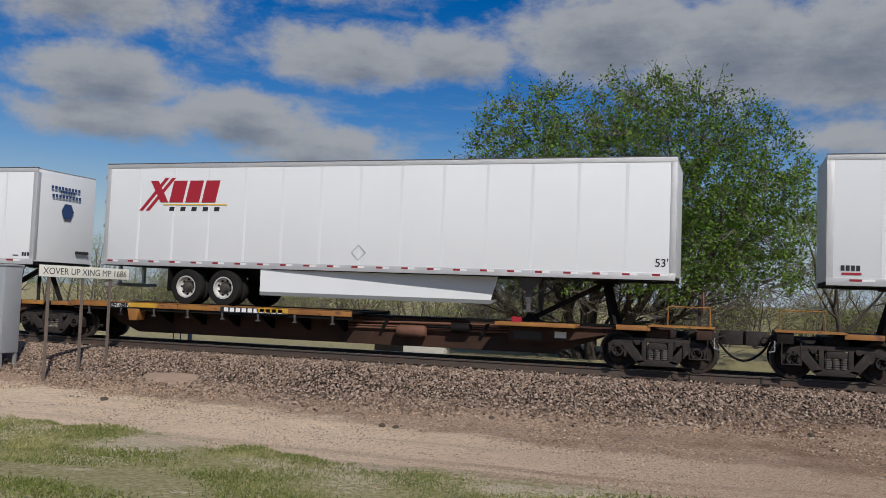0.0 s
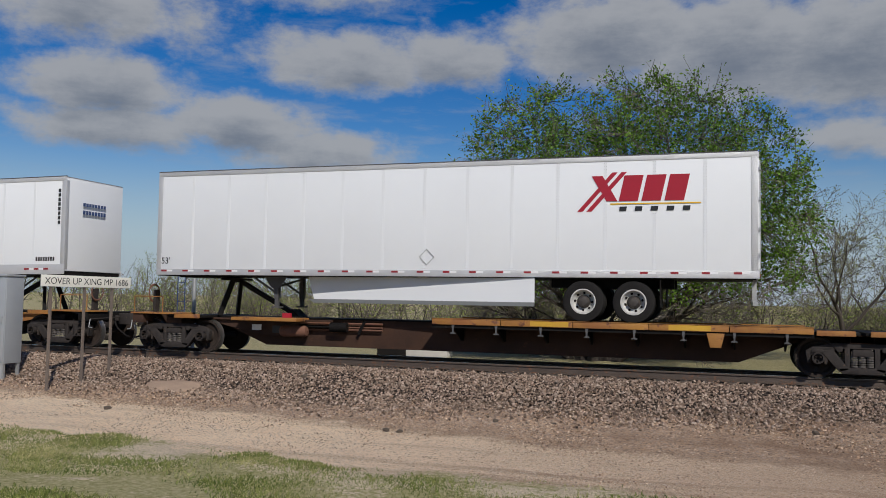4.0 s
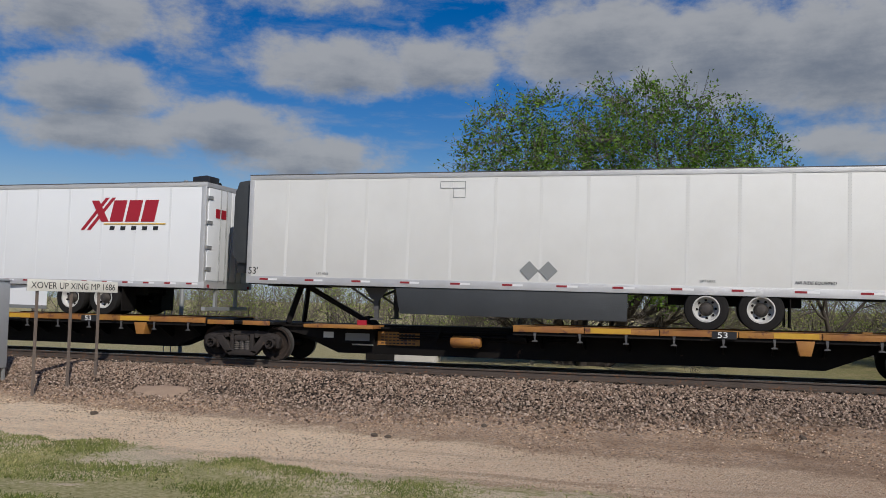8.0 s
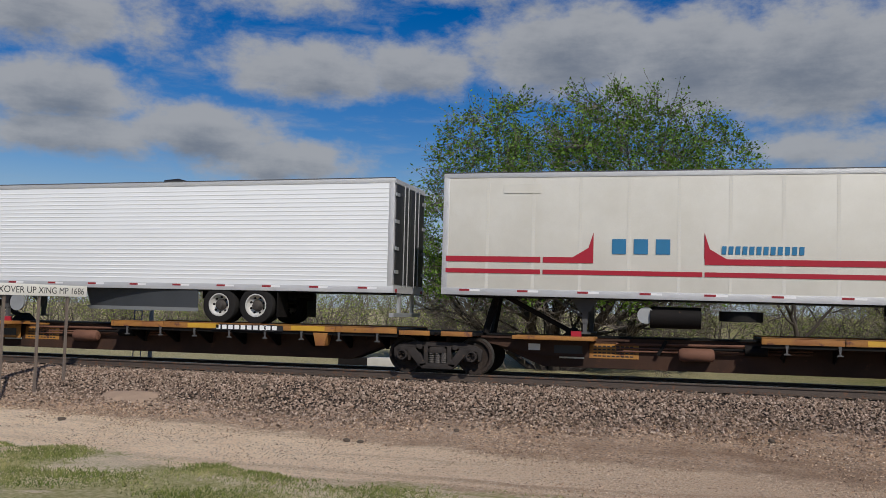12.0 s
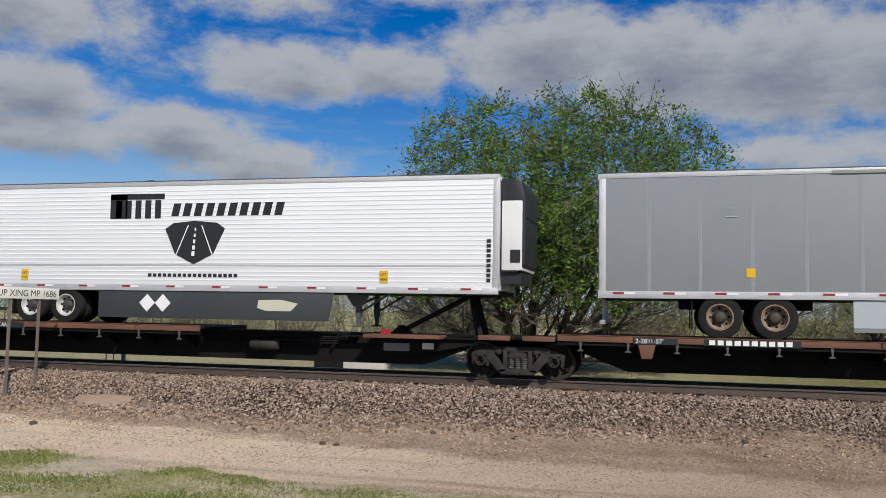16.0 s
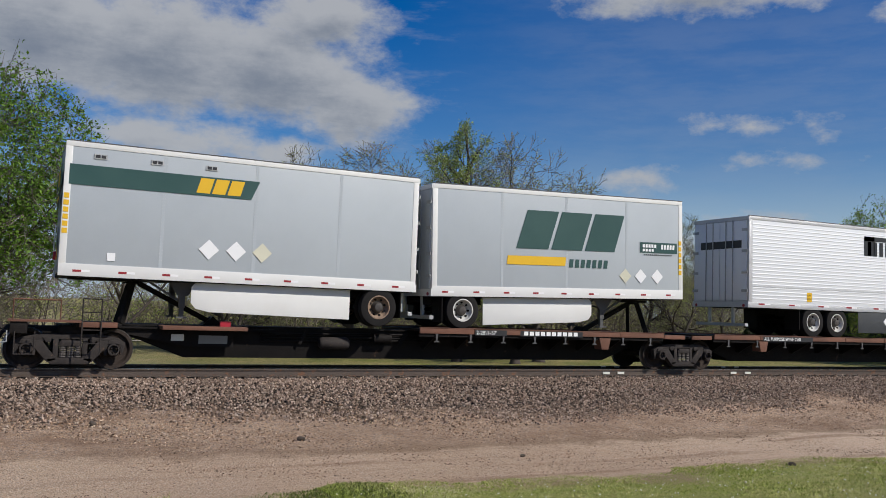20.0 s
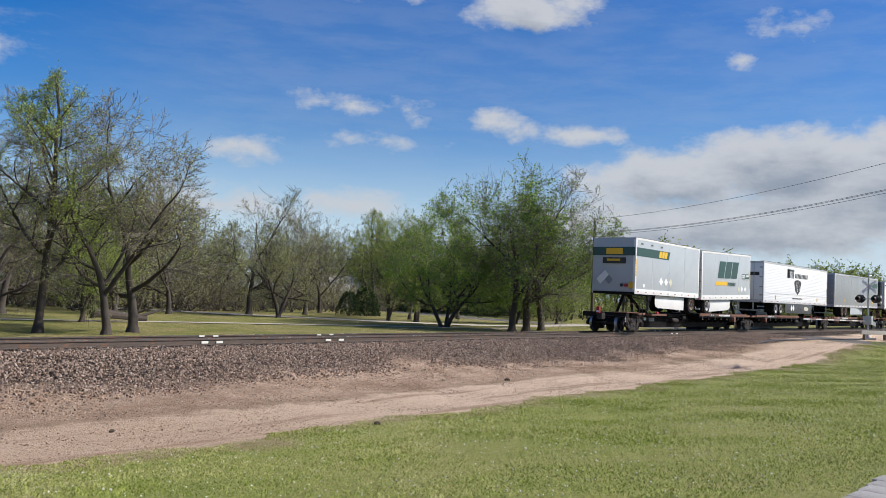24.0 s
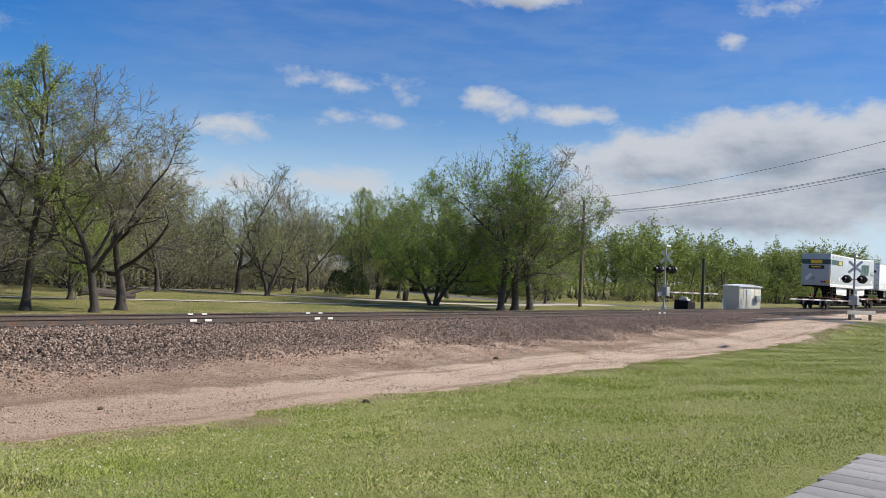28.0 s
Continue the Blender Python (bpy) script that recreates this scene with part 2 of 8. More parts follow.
STEEL = paint("rail_steel", (0.10, 0.075, 0.06), rough=0.6, metal=0.3, scale=2, spots=(0.16, 0.08, 0.045), spot_at=0.55)
RAILTOP = paint("worn_rail_head", (0.45, 0.44, 0.43), rough=0.25, metal=0.9, scale=2, amount=0.2, bump=0.002)
TIE = paint("tie_timber", (0.10, 0.08, 0.065), rough=0.85, scale=2, fine=30, stretch=(6, 1, 6), vary=0.25)
BLACK = paint("black_frame", (0.008, 0.0075, 0.0075), (0.022, 0.018, 0.016), rough=0.6, scale=1.2, amount=0.5, spots=(0.075, 0.045, 0.03), spot_at=0.63, spec=0.12)
BROWN = paint("rusty_sill", (0.085, 0.045, 0.03), (0.03, 0.022, 0.02), rough=0.75, scale=0.9, amount=0.7, spots=(0.13, 0.06, 0.035), spot_at=0.6, spec=0.12)
YELLOW = paint("deck_yellow", (0.42, 0.20, 0.035), (0.22, 0.075, 0.03), rough=0.6, scale=1.1, amount=0.75, spots=(0.13, 0.05, 0.03), spot_at=0.56)
BRIGHT_YELLOW = paint("fresh_yellow", (0.62, 0.36, 0.03), (0.35, 0.18, 0.03), rough=0.5, scale=2, amount=0.4)
RUST = paint("deck_rust", (0.20, 0.085, 0.05), (0.09, 0.045, 0.03), rough=0.8, scale=1.2, amount=0.7)
TRUCK = paint("truck_castings", (0.046, 0.039, 0.036), (0.022, 0.019, 0.018), rough=0.75, scale=4, amount=0.6, spots=(0.10, 0.065, 0.045), spot_at=0.6, spec=0.2)
WHEEL = paint("wheel_steel", (0.050, 0.038, 0.032), rough=0.7, metal=0.2, scale=5, spec=0.15)
SPRING = paint("spring_steel", (0.13, 0.115, 0.105), (0.06, 0.05, 0.045), rough=0.6, metal=0.2, scale=6)
TREAD = paint("wheel_tread", (0.4, 0.38, 0.36), rough=0.3, metal=0.9, bump=0.001)
TYRE = paint("tyre_rubber", (0.014, 0.0135, 0.0135), (0.035, 0.032, 0.03), rough=0.85, scale=3, bump=0.004, spec=0.12)
WHITE = paint("white_panel", (0.75, 0.765, 0.78), (0.63, 0.64, 0.655), rough=0.35, scale=0.5, amount=0.25, bump=0.001)
ALU = paint("aluminium_trim", (0.58, 0.58, 0.585), (0.42, 0.42, 0.42), rough=0.42, metal=0.35, scale=2)
POST = paint("rusty_post", (0.17, 0.135, 0.11), (0.10, 0.075, 0.06), rough=0.75, scale=3)
LEGSTEEL = paint("landing_leg_steel", (0.09, 0.09, 0.092), (0.05, 0.045, 0.04), rough=0.6, scale=3)
GALV = paint("galvanised", (0.42, 0.43, 0.43), (0.28, 0.28, 0.28), rough=0.5, metal=0.5, scale=3)
GREY = paint("grey_panel", (0.27, 0.285, 0.295), (0.215, 0.23, 0.24), rough=0.4, scale=0.6, amount=0.5, bump=0.001)
BARK = paint("bark", (0.072, 0.058, 0.047), (0.024, 0.019, 0.016), rough=0.95, scale=3, fine=25, stretch=(3, 3, 0.6), bump=0.03)


# ---- ground ----
DC = 22.55          # from the camera to the middle of the track


# the dirt track: its middle line and half width along x
ROAD_X, ROAD_Y = (-60, -16, -9, -3, 3, 8, 14, 22, 32, 45, 60, 75), (16.4, 15.6, 14.8, 14.0, 13.4, 13.2, 13.3, 13.5, 13.9, 14.4, 15.5, 17)
ROAD_WX, ROAD_W = (-60, -10, 5, 20, 60), (1.6, 1.8, 1.7, 1.6, 2.2)


def lift(x, y):
    """Height of the ground; the top of the rails is 0."""
    x, y = np.asarray(x, float), np.asarray(y, float)
    front = np.interp(y, (-400, -10, 1, 6, 10, 13, 15.6, 17.2, 18.8, 19.7), (0.1, 0.0, -0.1, -0.5, -0.85, -1.0, -0.96, -0.88, -0.70, -0.49))
    bed = np.interp(y, (18.8, 19.7, 20.6, 21.1, 24.0, 24.35, 25.6, 27.5, 34, 60, 400), (-0.70, -0.49, -0.27, -0.22, -0.22, -0.26, -0.62, -0.75, -0.8, -0.85, -0.6))
    z = np.where(y < 19.3, front, bed)
    # the land rises to the road that crosses the track on the far right
    up = np.clip((x - 46 - 0.35 * (y - 22)) / 14, 0, 1)
    up = up * up * (3 - 2 * up) * np.clip((y - 4) / 8, 0, 1) * np.clip((48 - y) / 12, 0, 1)
    return z * (1 - up) + up * np.maximum(z, -0.17 - 0.02 * np.abs(y - DC))


def ragged(x):
    """The uneven near edge of the dirt track."""
    return 0.26 * np.sin(x * 0.83 + 0.5) + 0.17 * np.sin(x * 2.1 + 1.0) + 0.10 * np.sin(x * 5.3)


def spread(stops):
    out = []
    for (a, s), (b, _) in zip(stops, stops[1:]):
        out += list(np.arange(a, b, s))
    return np.array(out + [stops[-1][0]])


def fbm(x, y, s, seed=0):
    """Smooth noise in two scales, -1 to 1, for outlines."""
    return np.array([noise.fractal(Vector((a * s, b * s, seed)), 1.0, 2.0, 3) for a, b in zip(np.ravel(x), np.ravel(y))]).reshape(np.shape(x))


def build_ground():
    xs = spread([(-3000, 900), (-300, 60), (-60, 6), (-30, 0.5), (60, 1.0), (95, 6), (150, 60), (400, 900), (3100, 1)])
    ys = spread([(-3000, 900), (-300, 60), (-60, 8), (-4, 0.5), (7, 0.3), (19, 0.25), (28, 0.8), (50, 4), (110, 40), (400, 900), (3100, 1)])
    X, Y = np.meshgrid(xs, ys)
    Z = lift(X, Y)
    near = (np.abs(X) < 96) & (Y > -5) & (Y < 52)
    rough = np.zeros_like(X)
    rough[near] = fbm(X[near], Y[near], 0.5, 3) * 0.05 + fbm(X[near], Y[near], 2.1, 7) * 0.018
    on_bed = (np.abs(Y - DC) < 1.9)
    Z = Z + rough * np.where(on_bed, 0.15, np.where(Y < 13, 0.35, 1.0))
    # covers: dirt road, gravel, ballast
    mid = np.interp(X, ROAD_X, ROAD_Y)
    half = np.interp(X, ROAD_WX, ROAD_W) + np.where(Y < mid, ragged(X), 0.0)
    road = 1 - np.abs(Y - mid) / half
    ballast = np.clip(np.minimum((Y - 18.5 - 0.5 * np.sin(X * 0.31 + 1.0) - 0.25 * np.sin(X * 0.9)) / 2.0, (26.0 - Y)) * 0.5 + 0.5, 0, 1)
    gravel = np.clip((Y - mid) / 1.0 + 0.2, 0, 1) * (Y < 27)
    road_n = np.clip(road * 1.1 + 0.5, -0.2, 1.3)
    crossing = np.clip(1 - np.abs((X - 66) - 0.36 * (Y - DC)) / 5.0, 0, 1) * (Y > 10)
    n, m = len(xs), len(ys)
    vs = np.stack([X.ravel(), Y.ravel(), Z.ravel()], 1)
    k = (np.arange(m - 1)[:, None] * n + np.arange(n - 1)[None]).ravel()
    me = bpy.data.meshes.new("ground")
    me.from_pydata(vs, [], np.stack([k, k + 1, k + n + 1, k + n], 1))
    at = me.attributes.new("cover", "FLOAT_COLOR", "POINT")
    at.data.foreach_set("color", np.stack([road_n.ravel(), gravel.ravel(), ballast.ravel(), crossing.ravel()], 1).ravel().astype(np.float32))
    me.shade_smooth()
    return me


def ground_material():
    m, t, p = nodes_of("ground_cover")
    L = t.links.new
    geo = t.nodes.new("ShaderNodeNewGeometry")
    at = t.nodes.new("ShaderNodeAttribute")
    at.attribute_name = "cover"
    sep = t.nodes.new("ShaderNodeSeparateColor")
    L(at.outputs["Color"], sep.inputs[0])

    def noisy(s, d=4, r=0.6):
        n = t.nodes.new("ShaderNodeTexNoise")
        n.inputs["Scale"].default_value, n.inputs["Detail"].default_value, n.inputs["Roughness"].default_value = s, d, r
        L(geo.outputs["Position"], n.inputs["Vector"])
        return n.outputs["Fac"]

    def math2(op, a, b):
        q = t.nodes.new("ShaderNodeMath")
        q.operation = op
        for i, v in ((0, a), (1, b)):
            if isinstance(v, (int, float)):
                q.inputs[i].default_value = v
            else:
                L(v, q.inputs[i])
        return q.outputs[0]

    def rng(v, a, b, c=0.0, d=1.0):
        r = t.nodes.new("ShaderNodeMapRange")
        for k, w in (("From Min", a), ("From Max", b), ("To Min", c), ("To Max", d)):
            r.inputs[k].default_value = w
        L(v, r.inputs["Value"])
        return r.outputs[0]

    def mix(f, a, b):
        x = t.nodes.new("ShaderNodeMix")
        x.data_type = "RGBA"
        L(f, x.inputs["Factor"])
        for k, c in (("A", a), ("B", b)):
            if isinstance(c, tuple):
                x.inputs[k].default_value = (*c, 1)
            else:
                L(c, x.inputs[k])
        return x.outputs["Result"]

    n1, n3, n20, n90 = noisy(0.35), noisy(1.6), noisy(14), noisy(70, 3)
    sx = t.nodes.new("ShaderNodeSeparateXYZ")
    L(geo.outputs["Position"], sx.inputs[0])

    def cells(s):
        v = t.nodes.new("ShaderNodeTexVoronoi")
        v.inputs["Scale"].default_value = s
        L(geo.outputs["Position"], v.inputs["Vector"])
        c = t.nodes.new("ShaderNodeSeparateColor")
        L(v.outputs["Color"], c.inputs[0])
        return v.outputs["Distance"], c.outputs[0], c.outputs[1]

    # lawn
    grass = mix(rng(n3, 0.35, 0.7), (0.23, 0.28, 0.05), (0.34, 0.34, 0.09))
    grass = mix(rng(n1, 0.5, 0.75, 0.0, 0.7), grass, (0.42, 0.36, 0.16))
    grass = mix(rng(n20, 0.4, 0.75), grass, (0.42, 0.37, 0.17))
    grass = mix(rng(n90, 0.48, 0.72), grass, (0.13, 0.17, 0.03))
    far = mix(rng(n1, 0.35, 0.65), (0.21, 0.225, 0.055), (0.37, 0.30, 0.13))
    far = mix(rng(sx.outputs[0], 2.0, 14.0, 0.75, 0.0), far, mix(rng(n3, 0.35, 0.65), (0.32, 0.255, 0.145), (0.15, 0.155, 0.05)))
    far = mix(rng(noisy(5), 0.45, 0.7), far, (0.13, 0.13, 0.045))
    grass = mix(rng(sx.outputs[1], 25.0, 28.0), grass, far)
    # dirt track: pale dust, pebbles, brown wheel streaks
    p_dist, p_a, p_b = cells(62)
    q_dist, q_a, q_b = cells(30)
    dirt = mix(rng(n3, 0.3, 0.7), (0.97, 0.76, 0.53), (0.88, 0.66, 0.445))
    dirt = mix(rng(sx.outputs[0], -8.0, 2.0, 0.0, 0.9), dirt, (0.66, 0.48, 0.34))
    streak = t.nodes.new("ShaderNodeTexNoise")
    streak.inputs["Scale"].default_value, streak.inputs["Detail"].default_value = 1.0, 5
    sv = t.nodes.new("ShaderNodeVectorMath")
    sv.operation = "MULTIPLY"
    sv.inputs[1].default_value = (0.11, 1.7, 1.0)
    L(geo.outputs["Position"], sv.inputs[0])
    L(sv.outputs[0], streak.inputs["Vector"])
    dirt = mix(math2("MULTIPLY", rng(streak.outputs["Fac"], 0.52, 0.64, 0.0, 0.8), rng(sx.outputs[0], -10.0, 0.0, 0.3, 1.0)), dirt, (0.33, 0.20, 0.118))
    dirt = mix(rng(p_a, 0.68, 0.97, 0.0, 0.7), dirt, (0.30, 0.215, 0.15))
    dirt = mix(rng(p_b, 0.72, 0.98, 0.0, 0.8), dirt, (0.86, 0.77, 0.63))
    dirt = mix(rng(q_a, 0.86, 1.0, 0.0, 0.7), dirt, (0.26, 0.185, 0.13))
    stain = math2("MULTIPLY", rng(sx.outputs[0], -6.0, 2.0, 0.0, 0.42), rng(sx.outputs[0], 9.0, 17.0, 1.0, 0.0))
    stain = math2("MULTIPLY", stain, rng(n1, 0.3, 0.6, 0.55, 1.0))
    dirt = mix(stain, dirt, mix(n20, (0.27, 0.165, 0.095), (0.46, 0.31, 0.20)))
    # gravel below the bank
    g_dist, g_a, g_b = cells(26)
    stone = mix(g_a, (0.13, 0.09, 0.066), (0.70, 0.56, 0.44))
    gravel = mix(rng(n3, 0.3, 0.7), (0.70, 0.49, 0.325), (0.50, 0.325, 0.205))
    gravel = mix(rng(g_b, 0.25, 0.75, 0.0, 0.9), gravel, stone)
    gravel = mix(rng(p_a, 0.62, 0.95, 0.0, 0.65), gravel, (0.15, 0.10, 0.072))
    gravel = mix(rng(noisy(0.55, 6, 0.62), 0.50, 0.66, 0.0, 0.6), gravel, (0.22, 0.13, 0.08))
    gravel = mix(math2("MULTIPLY", stain, 0.75), gravel, mix(p_a, (0.13, 0.08, 0.05), (0.40, 0.27, 0.18)))
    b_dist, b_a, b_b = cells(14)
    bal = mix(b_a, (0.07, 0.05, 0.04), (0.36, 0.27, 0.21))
    # shade in the gaps between ballast stones, painted near black at cell edges
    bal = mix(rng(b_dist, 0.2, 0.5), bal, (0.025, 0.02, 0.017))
    wob = math2("MULTIPLY", math2("SUBTRACT", n3, 0.5), 0.55)
    wob2 = math2("MULTIPLY", math2("SUBTRACT", n20, 0.5), 0.45)
    jag = math2("ADD", wob, wob2)
    grass = mix(rng(sx.outputs[0], -1.0, 7.0, 0.75, 0.0), grass, mix(rng(n20, 0.3, 0.65), (0.25, 0.23, 0.085), (0.64, 0.55, 0.34)))
    wear = math2("ADD", math2("ADD", noisy(0.75, 6, 0.65), wob2), rng(sx.outputs[1], 9.8, 12.4, -0.1, 0.1))
    worn = math2("MULTIPLY", rng(wear, 0.50, 0.58), rng(sx.outputs[0], -2.0, 9.0, 1.0, 0.12))
    worn = math2("MULTIPLY", worn, rng(sx.outputs[1], 5.0, 9.0))
    worn = math2("MULTIPLY", worn, rng(sx.outputs[1], 20.0, 22.0, 1.0, 0.0))
    sandy = mix(rng(p_a, 0.5, 0.95, 0.0, 0.8), (0.78, 0.65, 0.47), (0.34, 0.28, 0.18))
    grass = mix(worn, grass, sandy)
    col = mix(rng(math2("ADD", sep.outputs[1], jag), 0.45, 0.75), grass, gravel)
    margin = math2("MULTIPLY", rng(math2("ADD", sep.outputs[0], math2("MULTIPLY", jag, 1.6)), 0.05, 0.35), rng(sx.outputs[0], 0.0, 6.0, 0.2, 0.8))
    col = mix(margin, col, mix(rng(p_a, 0.4, 0.9), (0.36, 0.25, 0.165), (0.20, 0.135, 0.09)))
    col = mix(rng(math2("ADD", sep.outputs[0], math2("MULTIPLY", jag, 1.8)), 0.38, 0.70), col, dirt)
    col = mix(rng(math2("ADD", at.outputs["Alpha"], jag), 0.3, 0.6), col, (0.17, 0.155, 0.14))
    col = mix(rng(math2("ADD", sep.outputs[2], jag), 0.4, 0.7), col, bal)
    L(col, p.inputs["Base Color"])
    p.inputs["Roughness"].default_value = 0.95
    p.inputs["Specular IOR Level"].default_value = 0.15
    b = t.nodes.new("ShaderNodeBump")
    b.inputs["Strength"].default_value, b.inputs["Distance"].default_value = 0.9, 0.05
    L(math2("ADD", n90, math2("MULTIPLY", g_dist, -0.8)), b.inputs["Height"])
    L(b.outputs[0], p.inputs["Normal"])
    return m


ground = part("ground", build_ground(), ground_material())
tagged(ground, "grass, pale dirt track and gravel beside a ballast bank", "ground", kind="structure")

# ---- track ----
def build_track():
    prof = [(-0.075, -0.185), (0.075, -0.185), (0.075, -0.172), (0.012, -0.15), (0.010, -0.05), (0.036, -0.038), (0.036, -0.004), (0.03, 0.0), (-0.03, 0.0), (-0.036, -0.004), (-0.036, -0.038), (-0.010, -0.05), (-0.012, -0.15), (-0.075, -0.172)]
    tk = thing("track", pose(0, 0, 0), "single railway track with rust-brown rails on timber ties", "track", kind="structure")
    for y in (DC - 0.753, DC + 0.753):
        part("rail", Geo().prism([(y + a, b) for a, b in prof], -260, 420, "yz"), STEEL, tk, "rust-brown steel rail")
        part("rail_head", Geo().box(-260, 420, y - 0.029, y + 0.029, 0.0, 0.003), RAILTOP, tk, "shiny worn rail head")
    tie = Geo().box(-0.115, 0.115, -1.3, 1.3, -0.36, -0.19).mesh("tie", 0.012)
    tie.materials.append(TIE)
    plate = Geo().box(-0.1, 0.1, -0.16, 0.16, 0, 0.012).box(-0.04, 0.04, -0.115, -0.08, 0.012, 0.04).box(-0.04, 0.04, 0.08, 0.115, 0.012, 0.04).mesh("tie_plate")
    plate.materials.append(STEEL)
    rest = Geo()
    for k in range(-60, 190):
        x = k * 0.53 + random.uniform(-0.04, 0.04)
        if -24 < x < 62:
            part("tie", tie, TIE, tk, at=pose(x, DC + random.uniform(-0.05, 0.05), random.uniform(-0.012, 0.0), 0, 0, random.uniform(-1.2, 1.2)))
            part("tie_plate", plate, STEEL, tk, at=pose(x, DC - 0.753, -0.192))
        else:
            rest.box(x - 0.115, x + 0.115, DC - 1.3, DC + 1.3, -0.36, -0.19)
    tagged(part("tie_row", rest, TIE, tk), kind="stuff")


# ---- train ----
DRIFT = [(0, 0.21), (1, 0.27), (1.5, 0.68), (2, 0.19), (4.5, 0.30), (5, 0.25), (5.5, 0.58), (6, 0.65), (6.5, 0.19), (7, -0.22), (7.5, 0.11), (8, 0.03), (9, -0.06),
         (9.5, -0.06), (10, 0.19), (11, 0.18), (11.5, 0.06), (13.5, -0.20), (14, -0.02), (15, -0.15), (16, -0.19), (17, -0.25), (18, -0.26), (18.5, 0.10), (19.5, -0.01),
         (20, -0.37), (21, -0.46), (22, -0.53), (22.5, -0.3), (24.5, 0.0), (28, 0.0)]


def travel(t):
    """How far the train has come by t seconds."""
    return 10.2 * t + 0.008 * t * t + float(np.interp(t, [a for a, _ in DRIFT], [b for _, b in DRIFT]))


MOVING, ROLLING = [], []      # (thing, its pose at the start), (wheelset, its pose on its truck)


def glyph(parent, name, poly, mat, y=-1.297, label="", thick=0.004):
    return part(name, Geo().prism(poly, y - thick, y), mat, parent, label)


def lettering(parent, name, words, x, z, size, mat, y=-1.299, label="", wide=1.0, turn=0.0, slant=0.0):
    """Printed words on an upright face that looks towards -y."""
    cu = bpy.data.curves.new("words", "FONT")
    cu.body, cu.size, cu.shear, cu.extrude = words, size, slant, 0.0015
    ob = bpy.data.objects.new("words", cu)
    me = bpy.data.meshes.new_from_object(ob)
    bpy.data.objects.remove(ob)
    me.materials.clear()
    me.materials.append(mat)
    m = pose(x, y, z, 90, 0, 0) @ pose(0, 0, 0, 0, 0, turn) @ Matrix.Diagonal((wide, 1, 1, 1))
    me.transform(m)
    return part(name, me, mat, parent, label)


def bars(parent, name, x, z, w, h, n, mat, y=-1.299, tall=False, gap=0.28):
    """A number that is shown as plain bars."""
    g = Geo()
    for k in range(n):
        if tall:
            g.box(x, x + w, y - 0.002, y, z + k * h / n, z + (k + 1 - gap) * h / n)
        else:
            g.box(x + k * w / n, x + (k + 1 - gap) * w / n, y - 0.002, y, z, z + h)
    return tagged(part(name, g, mat, parent), kind="stuff")


def coil(g, x, y, z0, z1, r, wire=0.02):
    for k in range(5):
        z = z0 + (k + 0.5) * (z1 - z0) / 5
        g.lathe([(-wire, r - wire), (-wire, r), (wire, r), (wire, r - wire)], (x, y, z), "z", 10)


